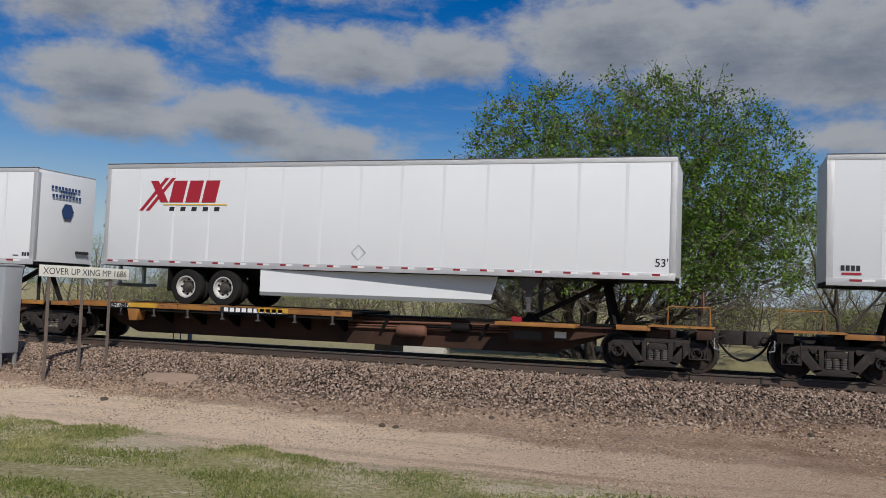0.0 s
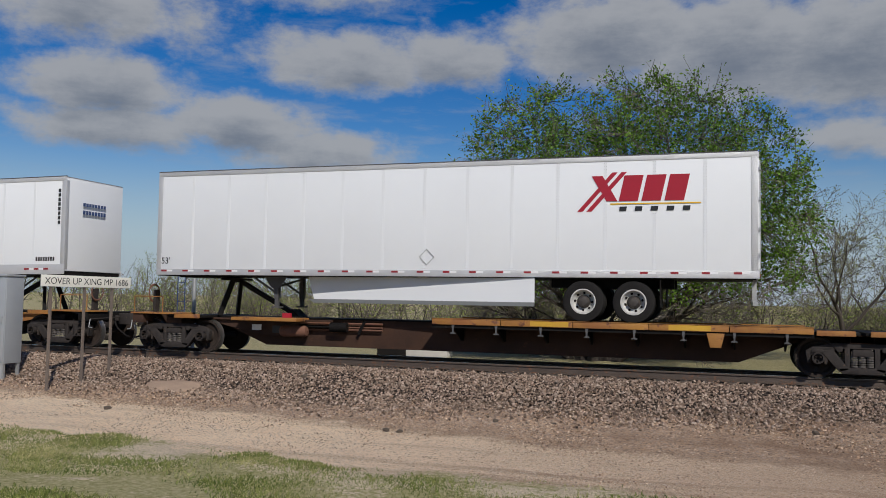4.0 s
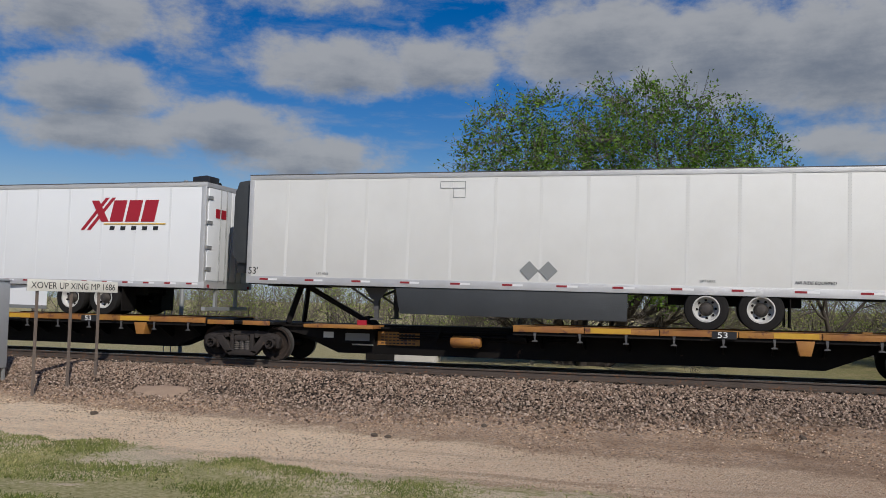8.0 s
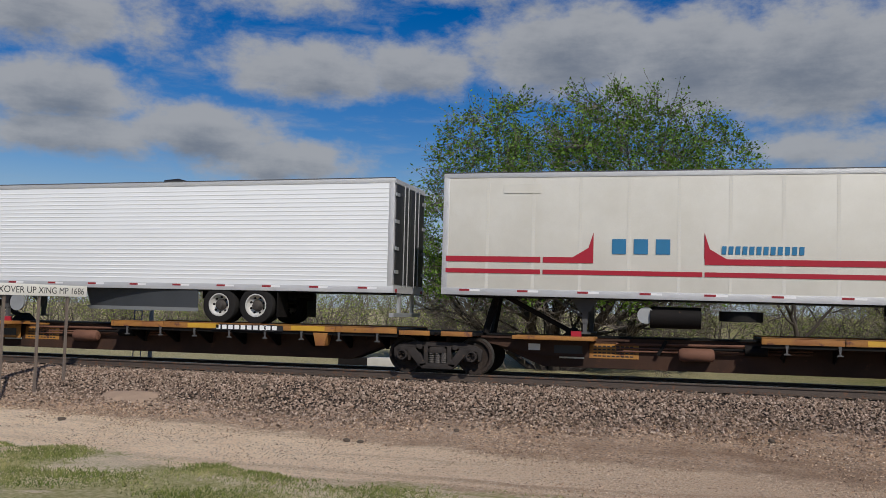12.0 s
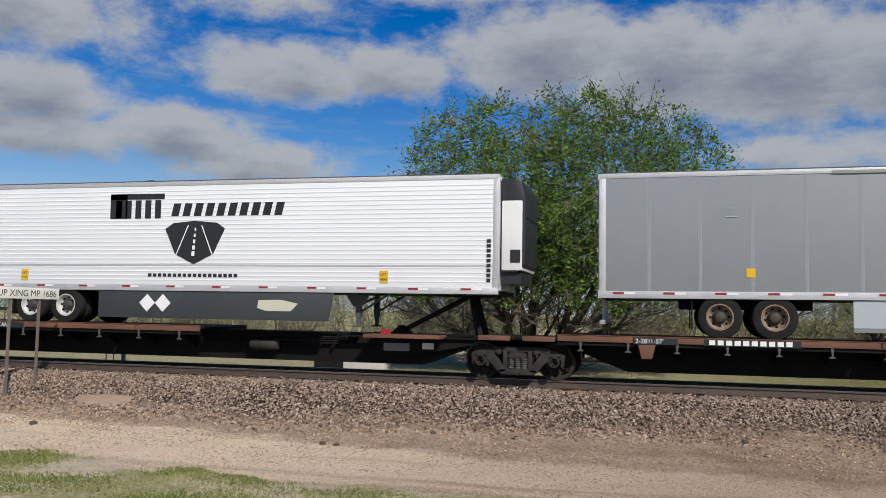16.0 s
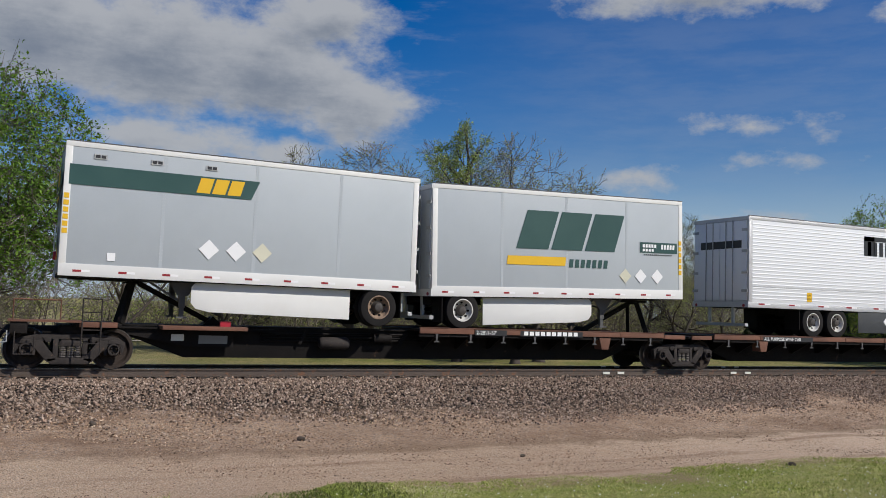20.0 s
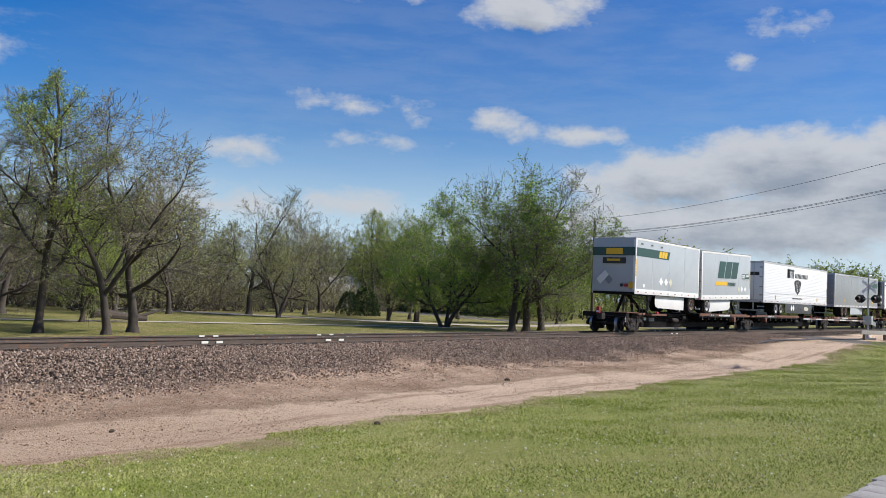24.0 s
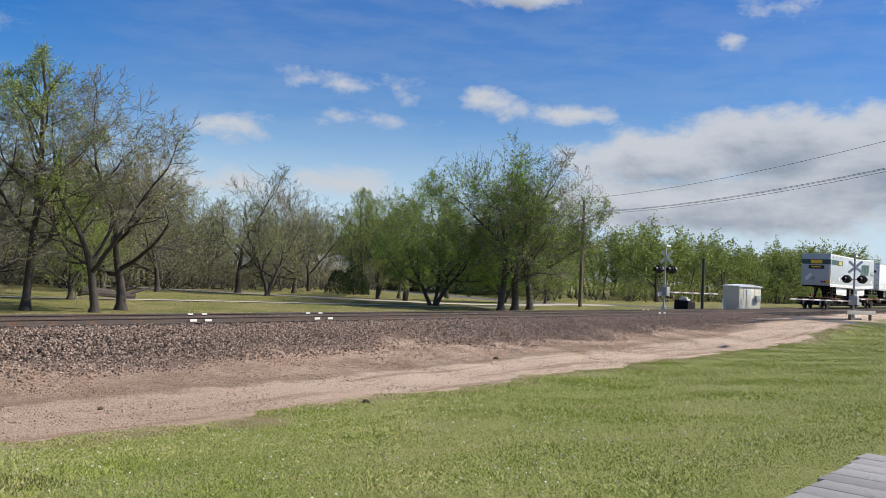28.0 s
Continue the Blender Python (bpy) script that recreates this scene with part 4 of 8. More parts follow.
def build_trailer(x, L, zl, zr, H, rear_left, skin, label, wheels, skirt=None, joints=1.22, ribs=False, rails=ALU, rim=None, reefer=None, doors=None, skirt_span=(4.9, 10.5), drop=0.62, single=False, toprail=None, tape=1.35, legs=12.6, rail_h=0.17, cover=0.0):
    """A road trailer, x to the right from its end; zl and zr are the heights of its lower edge at its two ends."""
    tilt = (zr - zl) / L
    base = pose(x, DC, zl) @ pose(0, 0, 0, 0, -math.degrees(math.atan(tilt)), 0)
    t = thing("semi_trailer", base, label, "trailer", "trailers on the train")
    fx = (lambda d: d) if rear_left else (lambda d: L - d)
    W, Y = 1.295, -1.295

    def span(a, b):
        return sorted((fx(a), fx(b)))
    part("body", Geo().box(0.02, L - 0.02, -W + 0.006, W - 0.006, 0.10, H), skin, t, "", 0.02)
    part("bottom_rail", Geo().box(0, L, -W - 0.006, -W + 0.03, 0.0, rail_h), rails, t, "aluminium lower rail", 0.005)
    part("far_bottom_rail", Geo().box(0, L, W - 0.03, W + 0.006, 0.0, 0.17), rails, t)
    part("top_rail", Geo().box(0, L, -W - 0.006, -W + 0.03, H - 0.11, H + 0.008), toprail or rails, t, "", 0.006)
    part("roof", Geo().box(0.01, L - 0.01, -W + 0.03, W - 0.03, H, H + 0.012), ALU, t)
    part("roof_seam", Geo().box(0.0, L, -W - 0.009, -W + 0.05, H + 0.012, H + 0.034), LEGSTEEL, t, "thin dark roof seam")
    part("floor_frame", Geo().box(0.05, L - 0.05, -W + 0.05, W - 0.05, -0.02, 0.09), BLACK, t)
    for e in (0.0, L):
        sg = 1 if e == 0 else -1
        part("corner_post", Geo().box(*sorted((e - sg * 0.004, e + sg * 0.15)), -W - 0.005, -W + 0.14, 0.16, H - 0.10), rails if rails is not WHITE else ALU, t, "", 0.015)
    # panel joints
    if joints:
        n = int(L / joints)
        for k in range(1, n + 1):
            jx = k * L / (n + 1)
            part("panel_joint", joint_of(skin), skin, t, at=pose(jx, Y + 0.005, 0.17) @ Matrix.Diagonal((1, 1, (H - 0.28), 1)))
    if ribs:
        g = Geo()
        for k in range(22):
            z = 0.30 + k * (H - 0.55) / 21
            g.prism([(-W - 0.004, z - 0.008), (-W - 0.004, z + 0.008), (-W + 0.01, z + 0.03), (-W + 0.01, z - 0.03)], 0.16, L - 0.16, "yz")
        tagged(part("side_corrugation", g, skin, t), kind="stuff")
    # reflective tape along the lower rail
    if tape == "blocks":
        for k in range(int(L / 1.95)):
            tx = (k + 0.5) * L / int(L / 1.95)
            for q in range(5):
                part("white_tape" if q % 2 else "red_tape", TAPE_W if q % 2 else TAPE_R, TAPEWHITE if q % 2 else RED, t, at=pose(tx + (q - 2) * 0.18, Y - 0.010, 0.16) @ Matrix.Diagonal((0.68, 1, 1.1, 1)))
    else:
        n = int(L / tape)
        short = 0.7 if tape < 1 else 1.0
        for k in range(n):
            tx = (k + 0.5) * L / n
            part("red_tape", TAPE_R, RED, t, at=pose(tx - 0.13 * short, Y - 0.008, 0.12) @ Matrix.Diagonal((short, 1, 1, 1)))
            part("white_tape", TAPE_W, TAPEWHITE, t, at=pose(tx + 0.13 * short, Y - 0.008, 0.12) @ Matrix.Diagonal((short, 1, 1, 1)))
    # rear: two doors with rods, frame and bumper
    rx = fx(0.0)
    o = -1 if rear_left else 1
    for s in (-1, 1):
        d = part("door", Geo().box(*sorted((rx, rx + o * 0.035)), *sorted((s * 0.015, s * 1.20)), 0.22, H - 0.14), doors or skin, t, "swing door with lock rods", 0.006)
        for q in (0.30, 0.62):
            part("lock_rod", Geo().cyl((rx + o * 0.06, s * q, 0.18), (rx + o * 0.06, s * q, H - 0.1), 0.017, n=8), GALV, d)
        for z in (0.5, 1.1, 1.8, 2.5):
            part("hinge", Geo().box(*sorted((rx + o * 0.03, rx + o * 0.06)), *sorted((s * 1.02, s * 1.28)), z, z + 0.09), GALV, d)
        part("bumper_post", Geo().box(*sorted((rx - o * 0.10, rx - o * 0.02)), *sorted((s * 0.5, s * 0.6)), -0.55, 0.02), GALV, t)
        part("tail_lamp", Geo().cyl((rx + o * 0.02, s * 1.1, 0.06), (rx + o * 0.05, s * 1.1, 0.06), 0.05, n=12), RED, t)
    part("rear_sill", Geo().box(*sorted((rx, rx + o * 0.03)), -W, W, 0.0, 0.20), rails, t)
    part("rear_header", Geo().box(*sorted((rx, rx + o * 0.03)), -W, W, H - 0.12, H), rails, t)
    part("bumper_bar", Geo().box(*sorted((rx - o * 0.12, rx)), -1.15, 1.15, -0.62, -0.52), GALV, t, "striped rear bumper bar")
    # running gear
    deck = 1.125
    for d in wheels:
        wx = fx(d)
        wz = deck + 0.505 - zl - tilt * wx
        part("axle", Geo().cyl((wx, -1.1, wz), (wx, 1.1, wz), 0.065, n=12), BLACK, t)
        for s in (-1, 1):
            trailer_wheel(t, wx, wz, s, rim or RIM_W)
    m0, m1 = span(min(wheels) - 0.9, max(wheels) + 0.9)
    part("slider_frame", Geo().box(m0, m1, -0.62, -0.45, -0.24, 0.0).box(m0, m1, 0.45, 0.62, -0.24, 0.0).box(m0 + 0.1, m1 - 0.1, -0.5, 0.5, -0.16, -0.06), BLACK, t)
    f0 = fx(min(wheels) - 0.62)
    for s in (-1, 1):
        part("mud_flap", Geo().box(f0 - 0.012, f0 + 0.012, *sorted((s * 0.62, s * 1.25)), -0.70, 0.0), BLACK, t)
    # landing legs
    lx = fx(legs if not single else 5.9)
    for s in (-1, 1):
        lg = part("landing_leg", Geo().box(lx - 0.07, lx + 0.07, s * 0.75 - 0.07, s * 0.75 + 0.07, -0.62, 0.0).box(lx - 0.05, lx + 0.05, s * 0.75 - 0.05, s * 0.75 + 0.05, -0.84, -0.6), LEGSTEEL, t, "retracted landing leg")
        part("foot", Geo().box(lx - 0.13, lx + 0.13, s * 0.75 - 0.12, s * 0.75 + 0.12, -0.88, -0.84), LEGSTEEL, lg)
    part("leg_brace", Geo().beam((lx, -0.7, -0.5), (lx + (0.8 if rear_left else -0.8), -0.7, -0.02), 0.05, 0.05).beam((lx, 0.7, -0.5), (lx + (0.8 if rear_left else -0.8), 0.7, -0.02), 0.05, 0.05).beam((lx, -0.75, -0.3), (lx, 0.75, -0.05), 0.05, 0.05), LEGSTEEL, t)
    part("gear_box", Geo().prism([(lx - 0.34, -0.03), (lx + 0.34, -0.03), (lx + 0.12, -0.34), (lx - 0.12, -0.34)], -0.86, -0.83), LEGSTEEL, t, "triangular leg bracket")
    part("king_pin_plate", Geo().box(*span(L - 1.7, L - 0.3), -0.6, 0.6, -0.05, 0.0), BLACK, t)
    if skirt:
        sm, shape = skirt
        a, b = skirt_span
        top, low = -0.01, -drop
        if shape in ("blade", "curve"):
            # the panel leaves the side at the axles and draws in towards the nose, under the body's shade
            inset, steps, way = (0.42 if shape == "blade" else 0.52), 10, (1 if rear_left else -1)
            bend = 1.0 if shape == "blade" else 2.2

            def sheet(z0, z1):
                geo, n = Geo(), steps + 1
                for back in (0.0, 0.015):
                    for z, cut in ((z0, 0.18), (z1, 0.0)):
                        geo.v += [(fx(a + (b - a) * k / steps) - (cut * way if k == steps else 0), -1.265 + inset * (k / steps) ** bend + back, z) for k in range(n)]
                for k in range(steps):
                    geo.f += [(k, k + 1, n + k + 1, n + k), (3 * n + k, 3 * n + k + 1, 2 * n + k + 1, 2 * n + k), (n + k, n + k + 1, 3 * n + k + 1, 3 * n + k), (2 * n + k, 2 * n + k + 1, k + 1, k)]
                geo.f += [(0, n, 3 * n, 2 * n), (steps, 2 * n + steps, 3 * n + steps, n + steps)]
                return geo
            g, hem = sheet(low, top), sheet(low - 0.10, low)
            part("skirt_hem", hem, SKIRTGREY, t, "grey rubber hem of the skirt")
            part("side_skirt", g, sm, t, "smooth aerodynamic side skirt")
            poly = None
        elif shape == "pup":
            poly = [(fx(a), top), (fx(b - 0.1), top), (fx(b), top - 0.12), (fx(b), low + 0.12), (fx(b - 0.12), low - 0.02), (fx(b - 0.45), low - 0.09), (fx(a), low - 0.16)]
        else:
            poly = [(fx(a), top), (fx(b), top), (fx(b - 0.14), low), (fx(a), low)]
        if poly:
            back = 0.16 if shape == "pup" else 0.0
            part("side_skirt", Geo().prism(poly, -1.272 + back, -1.257 + back), sm, t, "smooth aerodynamic side skirt", 0.003)
    if reefer:
        nx = fx(L)
        o = 1 if rear_left else -1
        r = part("cooling_unit", Geo().prism([(nx, 0.55), (nx + o * 0.42, 0.55), (nx + o * 0.62, 0.75), (nx + o * 0.62, H - 0.55), (nx + o * 0.5, H - 0.12), (nx, H - 0.05)], -1.05, 1.05), reefer, t, "bulky nose-mounted cooling unit", 0.05)
        part("grille", Geo().box(*sorted((nx + o * 0.3, nx + o * 0.64)), -0.95, 0.95, H - 1.05, H - 0.35), INK, r, "black grille")
        if reefer is INK:
            part("unit_cover", Geo().box(*sorted((nx + o * 0.02, nx + o * 0.55)), -1.07, 1.07, 0.60, cover or H - 0.62), DIRTYWHITE, r, "white lower cover", 0.05)
            part("hatch", Geo().box(*sorted((nx + o * 0.25, nx + o * 0.5)), -1.085, -1.07, 0.8, 1.12), INK, r)
        part("unit_base", Geo().box(*sorted((nx, nx + o * 0.5)), -0.95, 0.95, 0.28, 0.56), INK, r)
    MOVING.append((t, base))
    return t, fx


JOINTS = {}


def joint_of(skin):
    """A riveted joint strip one metre tall, in the paint of its trailer."""
    if skin.name not in JOINTS:
        g = Geo().box(-0.04, 0.04, -0.002, 0.004, 0, 1)
        for s in (-0.028, 0.028):
            for k in range(34):
                z = (k + 0.5) / 34
                g.add([(s - 0.008, -0.002, z - 0.0028), (s + 0.008, -0.002, z - 0.0028), (s + 0.008, -0.002, z + 0.0028), (s - 0.008, -0.002, z + 0.0028), (s, -0.009, z)],
                      [(0, 1, 4), (1, 2, 4), (2, 3, 4), (3, 0, 4)])
        me = g.mesh("panel_joint", smooth=0)
        me.materials.append(skin)
        me.materials.append(ALU)
        for f in me.polygons:
            if len(f.vertices) == 3:
                f.material_index = 1
        JOINTS[skin.name] = me
    return JOINTS[skin.name]


TAPE_R = Geo().box(-0.13, 0.13, -0.002, 0.002, -0.025, 0.025).mesh("red_tape")
TAPE_W = TAPE_R.copy()
TAPE_R.materials.append(RED)
TAPE_W.materials.append(TAPEWHITE)


def build_train():
    Yl, Bk = (YELLOW, BROWN), (YELLOW, BLACK)
    Rs = (RUST, BLACK)
    build_unit(2.05, 19.8, False, (YELLOW, BLACK), (True, False))
    build_unit(-19.56, -1.85, True, Yl, (False, True))
    build_unit(-38.48, -19.56, True, Yl)
    build_unit(-56.34, -38.48, False, Yl, (True, False), tank=0.80)
    build_unit(-77.23, -60.41, True, Bk, (False, True), wedge=True)
    build_unit(-94.70, -77.23, False, Bk)
    build_unit(-112.20, -94.70, False, Bk)
    build_unit(-129.73, -112.20, False, Yl)
    build_unit(-146.58, -129.73, False, Yl, (True, False), wedge=True)
    build_unit(-168.59, -150.87, True, Rs, (False, True), tank=0.55)
    build_unit(-187.95, -168.59, True, Rs)
    build_unit(-205.63, -187.95, True, Rs, (True, False), mids=True)
    place_trucks()
    E = 1.62
    T = {}
    T[0] = build_trailer(1.80, 16.2, E + .53, E + .53, 2.92, False, WHITE, "white box trailer with a rounded nose on a spine car", (2.8, 4.0))
    T[1] = build_trailer(-17.65, 16.2, E + .58, E + .54, 2.92, True, WHITE, "white box trailer with a crimson slanted emblem and white skirt", (2.85, 4.05), (WHITE, "blade"), skirt_span=(5.2, 11.8), tape=0.7)
    T[2] = build_trailer(-36.4, 16.2, E + .61, E + .52, 2.92, True, WHITE, "plain white box trailer with pale skirt", (2.65, 3.8), (DIRTYWHITE, "curve"), skirt_span=(5.2, 12.2))
    T[3] = build_trailer(-56.85, 16.2, E + .55, E + .60, 2.92, False, WHITE, "white box trailer with crimson emblems on side and doors", (2.8, 4.0), (WHITE, "blade"), skirt_span=(5.2, 11.6), tape=0.7)
    T[4] = build_trailer(-76.35, 16.25, E + .34, E + .54, 2.92, True, WHITE, "white box trailer with cream skirt and wide aluminium rails", (2.75, 3.85), (CREAM, "flat"), skirt_span=(5.8, 12.1), drop=0.76, rail_h=0.30, tape="blocks")
    T[5] = build_trailer(-94.5, 16.25, E + .48, E + .28, 2.94, False, DIRTYWHITE, "weathered white cooled trailer with dark grey skirt", (3.0, 4.2), (DARK, "flat"), skirt_span=(6.0, 11.9), drop=0.68, reefer=DARK, rail_h=0.2)
    T[6] = build_trailer(-112.05, 16.2, E + .45, E + .32, 2.96, False, WHITE, "white box trailer with crimson emblem and bladed skirt", (3.3, 4.45), (WHITE, "blade"), skirt_span=(5.3, 11.5), tape=0.7)
    T[7] = build_trailer(-129.6, 16.15, E + .39, E + .24, 3.04, False, OFFWHITE, "aged cream box trailer with twin red stripes", (3.5, 4.75), doors=BROWNDOOR)
    T[8] = build_trailer(-147.25, 16.35, E + .44, E + .40, 2.95, False, WHITE, "corrugated white cooled trailer with dark rear doors", (3.85, 4.95), joints=0, ribs=True, reefer=INK, doors=INK, legs=12.3, cover=1.45, skirt=(DARK, "curve"), skirt_span=(5.6, 9.6), drop=0.5)
    T[9] = build_trailer(-166.6, 16.25, E + .41, E + .50, 2.98, True, GREY, "dull grey box trailer with dark green band", (2.75, 3.95), (SILVER, "curve"), rim=RIM_R, skirt_span=(5.6, 12.5), tape=1.15)
    T[10] = build_trailer(-185.45, 16.4, E + .42, E + .46, 2.98, True, WHITE, "corrugated white cooled trailer with black road emblem", (2.95, 4.1), (DARK, "flat"), joints=0, ribs=True, reefer=INK, skirt_span=(5.15, 12.1), drop=0.74)
    T[11] = build_trailer(-196.8, 8.6, E + .36, E + .58, 3.03, True, SILVER, "short silver-grey trailer with dark green emblem and yellow bar", (0.95,), (DIRTYWHITE, "pup"), joints=2.4, skirt_span=(1.65, 5.3), single=True, rails=DIRTYWHITE, rail_h=0.28, tape=0.95)
    T[12] = build_trailer(-206.0, 8.7, E + .48, E + .44, 3.03, False, SILVER, "short silver-grey trailer with dark green band", (1.0,), (DIRTYWHITE, "pup"), joints=2.4, rim=RIM_R, skirt_span=(1.75, 5.75), single=True, doors=SKIRTGREY, rails=DIRTYWHITE, rail_h=0.28, tape=0.95)
    return T


build_track()
TRAILERS = build_train()


# ---- prints on the trailers and cars ----
def slab(t, name, x0, x1, z0, z1, mat, slant=0.0, label="", y=-1.299):
    d = slant * (z1 - z0)
    return part(name, Geo().prism([(x0, z0), (x1, z0), (x1 + d, z1), (x0 + d, z1)], y - 0.003, y), mat, t, label)


def blocks(t, name, x0, x1, z0, z1, n, mat, slant=0.2, gap=0.2, label="", y=-1.299):
    """A wordmark as plain slanted blocks."""
    w = (x1 - x0) / n
    d = slant * (z1 - z0)
    small = Geo()
    for k in range(n):
        a, b = x0 + k * w, x0 + (k + 1 - gap) * w
        poly = [(a, z0), (b, z0), (b + d, z1), (a + d, z1)]
        if z1 - z0 > 0.2:
            part(name, Geo().prism(poly, y - 0.003, y), mat, t, label)
        else:
            small.prism(poly, y - 0.003, y)
    if small.f:
        tagged(part(name, small, mat, t, label), kind="stuff")


def diamond(t, x, z, r, mat, y=-1.300):
    return part("placard_holder", Geo().prism([(x - r, z), (x, z - r), (x + r, z), (x, z + r)], y - 0.006, y), mat, t, "diamond-shaped placard holder")


def placard_outline(t, x, z, r):
    g = Geo()
    pts = [(x - r, z), (x, z - r), (x + r, z), (x, z + r)]
    for a, b in zip(pts, pts[1:] + pts[:1]):
        g.beam((a[0], -1.302, a[1]), (b[0], -1.302, b[1]), 0.006, 0.014)
    return part("placard_frame", g, GALV, t, "thin diamond placard frame")


def emblem_slashes(t, x, z):
    """The crimson slashed wordmark, its blocks 0.65 m tall."""
    blocks(t, "emblem", x + 0.65, x + 2.25, z, z + 0.62, 3, CRIMSON, 0.22, 0.16, "crimson slanted emblem")
    for d in (0.0, 0.22):
        part("emblem_slash", Geo().prism([(x - 0.35 + d, z - 0.24), (x - 0.22 + d, z - 0.24), (x + 0.62 + d, z + 0.70), (x + 0.49 + d, z + 0.70)], -1.302, -1.299), CRIMSON, t)
    part("emblem_cross", Geo().prism([(x + 0.0, z + 0.62), (x + 0.26, z + 0.62), (x + 0.62, z), (x + 0.36, z)], -1.3015, -1.2985), CRIMSON, t)
    slab(t, "emblem_line", x + 0.45, x + 2.55, z - 0.08, z - 0.05, GOLD)
    blocks(t, "emblem_caption", x + 0.66, x + 2.5, z - 0.24, z - 0.13, 5, INK, 0.15, 0.55)


def end_print(t, L, x, y0, y1, z0, z1, mat, name="end_print"):
    """A plain coloured field on an end wall at x (0 or L)."""
    o = -1 if x == 0 else 1
    return part(name, Geo().box(*sorted((x + o * 0.041, x + o * 0.045)), y0, y1, z0, z1), mat, t)


def tag_text(t, words, x, z, size, mat=INK, wide=1.0, slant=0.0):
    lettering(t, "stencil", words, x, z, size, mat, -1.300, "", wide, 0.0, slant)


def print_trailers(T):
    t = T[0][0]
    slab(t, "red_plate", 0.32, 0.72, 0.24, 0.29, CRIMSON)
    bars(t, "number", 0.3, 0.33, 0.42, 0.12, 4, INK)
    t = T[1][0]
    emblem_slashes(t, 1.52, 1.82)
    placard_outline(t, 8.1, 0.5, 0.2)
    tag_text(t, "53'", 15.72, 0.32, 0.27)
    t = T[2][0]
    bars(t, "number", 15.78, 0.25, 0.30, 0.11, 3, INK)
    bars(t, "number", 15.44, 0.25, 0.28, 0.03, 1, INK)
    L = 16.2
    for y0, y1, z in ((-0.75, 0.55, 2.38), (-0.35, 0.3, 2.27), (-0.7, 0.6, 2.13)):
        for k in range(9):
            w = (y1 - y0) / 9
            end_print(t, L, L, y0 + k * w, y0 + (k + 0.7) * w, z, z + 0.09, NAVY)
    part("hexagon_emblem", Geo().prism([(0.27 * math.cos(a * math.pi / 3), 1.72 + 0.27 * math.sin(a * math.pi / 3)) for a in range(6)], L + 0.041, L + 0.046, "yz"), NAVY, t, "navy hexagon emblem")
    for k in range(4):
        part("glad_hand", Geo().cyl((L + 0.02, 0.5 + k * 0.15, 0.45), (L + 0.09, 0.5 + k * 0.15, 0.45), 0.05, n=10), INK, t)
    slab(t, "patch", 9.2, 9.26, 1.42, 1.5, GREYPRINT)
    t = T[3][0]
    emblem_slashes(t, 12.4, 1.84)
    placard_outline(t, 8.18, 0.5, 0.2)
    tag_text(t, "53'", 0.16, 0.32, 0.25)
    for y in (-0.85, 0.25):
        end_print(t, 16.2, 16.2, y, y + 0.6, 2.1, 2.36, CRIMSON, "door_emblem")
    t = T[4][0]
    bars(t, "number", 15.2, 0.40, 0.72, 0.12, 8, INK)
    bars(t, "number", 0.12, 0.62, 0.42, 0.1, 4, INK)
    bars(t, "number", 0.26, 0.49, 0.42, 0.1, 4, INK)
    bars(t, "number", 15.98, 1.5, 0.09, 1.1, 8, INK, -1.305, True)
    for k in range(8):
        end_print(t, 16.25, 16.25, -0.6 + k * 0.13, -0.5 + k * 0.13, 2.1, 2.2, NAVY)
        end_print(t, 16.25, 16.25, -0.6 + k * 0.13, -0.5 + k * 0.13, 1.85, 1.97, NAVY)
    part("small_mark", Geo().box(6.1, 6.18, -1.302, -1.299, 1.9, 1.99), INK, t)
    t = T[5][0]
    diamond(t, 7.86, 0.49, 0.24, GREYPRINT)
    diamond(t, 8.33, 0.49, 0.24, GREYPRINT)
    tag_text(t, "53'", 0.05, 0.26, 0.26)
    tag_text(t, "AIR RIDE EQUIPPED", 13.95, 0.30, 0.10, INK, 1.0, 0.2)
    tag_text(t, "LIFT HERE", 11.9, 0.30, 0.08, GREYPRINT)
    tag_text(t, "LIFT HERE", 2.1, 0.28, 0.08, GREYPRINT)
    for x0, x1, z0, z1 in ((5.5, 6.17, 2.72, 2.73), (5.5, 5.51, 2.55, 2.73), (5.5, 6.17, 2.55, 2.56), (6.16, 6.17, 2.31, 2.73), (5.85, 5.86, 2.31, 2.55), (5.85, 6.17, 2.31, 2.32)):
        slab(t, "patch_seam", x0, x1, z0, z1, GREYPRINT)
    for k in range(2):
        part("door_placard", Geo().prism([(0.1 + k * 0.5 - 0.16, 0.5), (0.1 + k * 0.5, 0.34), (0.1 + k * 0.5 + 0.16, 0.5), (0.1 + k * 0.5, 0.66)], 16.29, 16.3, "yz"), GREYPRINT, t)
    t = T[6][0]
    emblem_slashes(t, 12.36, 1.86)
    placard_outline(t, 8.08, 0.53, 0.2)
    tag_text(t, "53'", 0.24, 0.27, 0.26)
    for y in (-0.85, 0.25):
        end_print(t, 16.2, 16.2, y, y + 0.6, 2.0, 2.26, CRIMSON, "door_emblem")
    t = T[7][0]
    for z0, z1 in ((0.83, 0.97), (0.55, 0.66)):
        for a, b in ((0.1, 2.5), (2.56, 3.78), (6.35, 15.98)) if z0 > 0.8 else ((0.1, 2.5), (2.56, 6.3), (6.35, 15.98)):
            slab(t, "red_stripe", a, b, z0, z1, CRIMSON, 0, "wide red stripe")
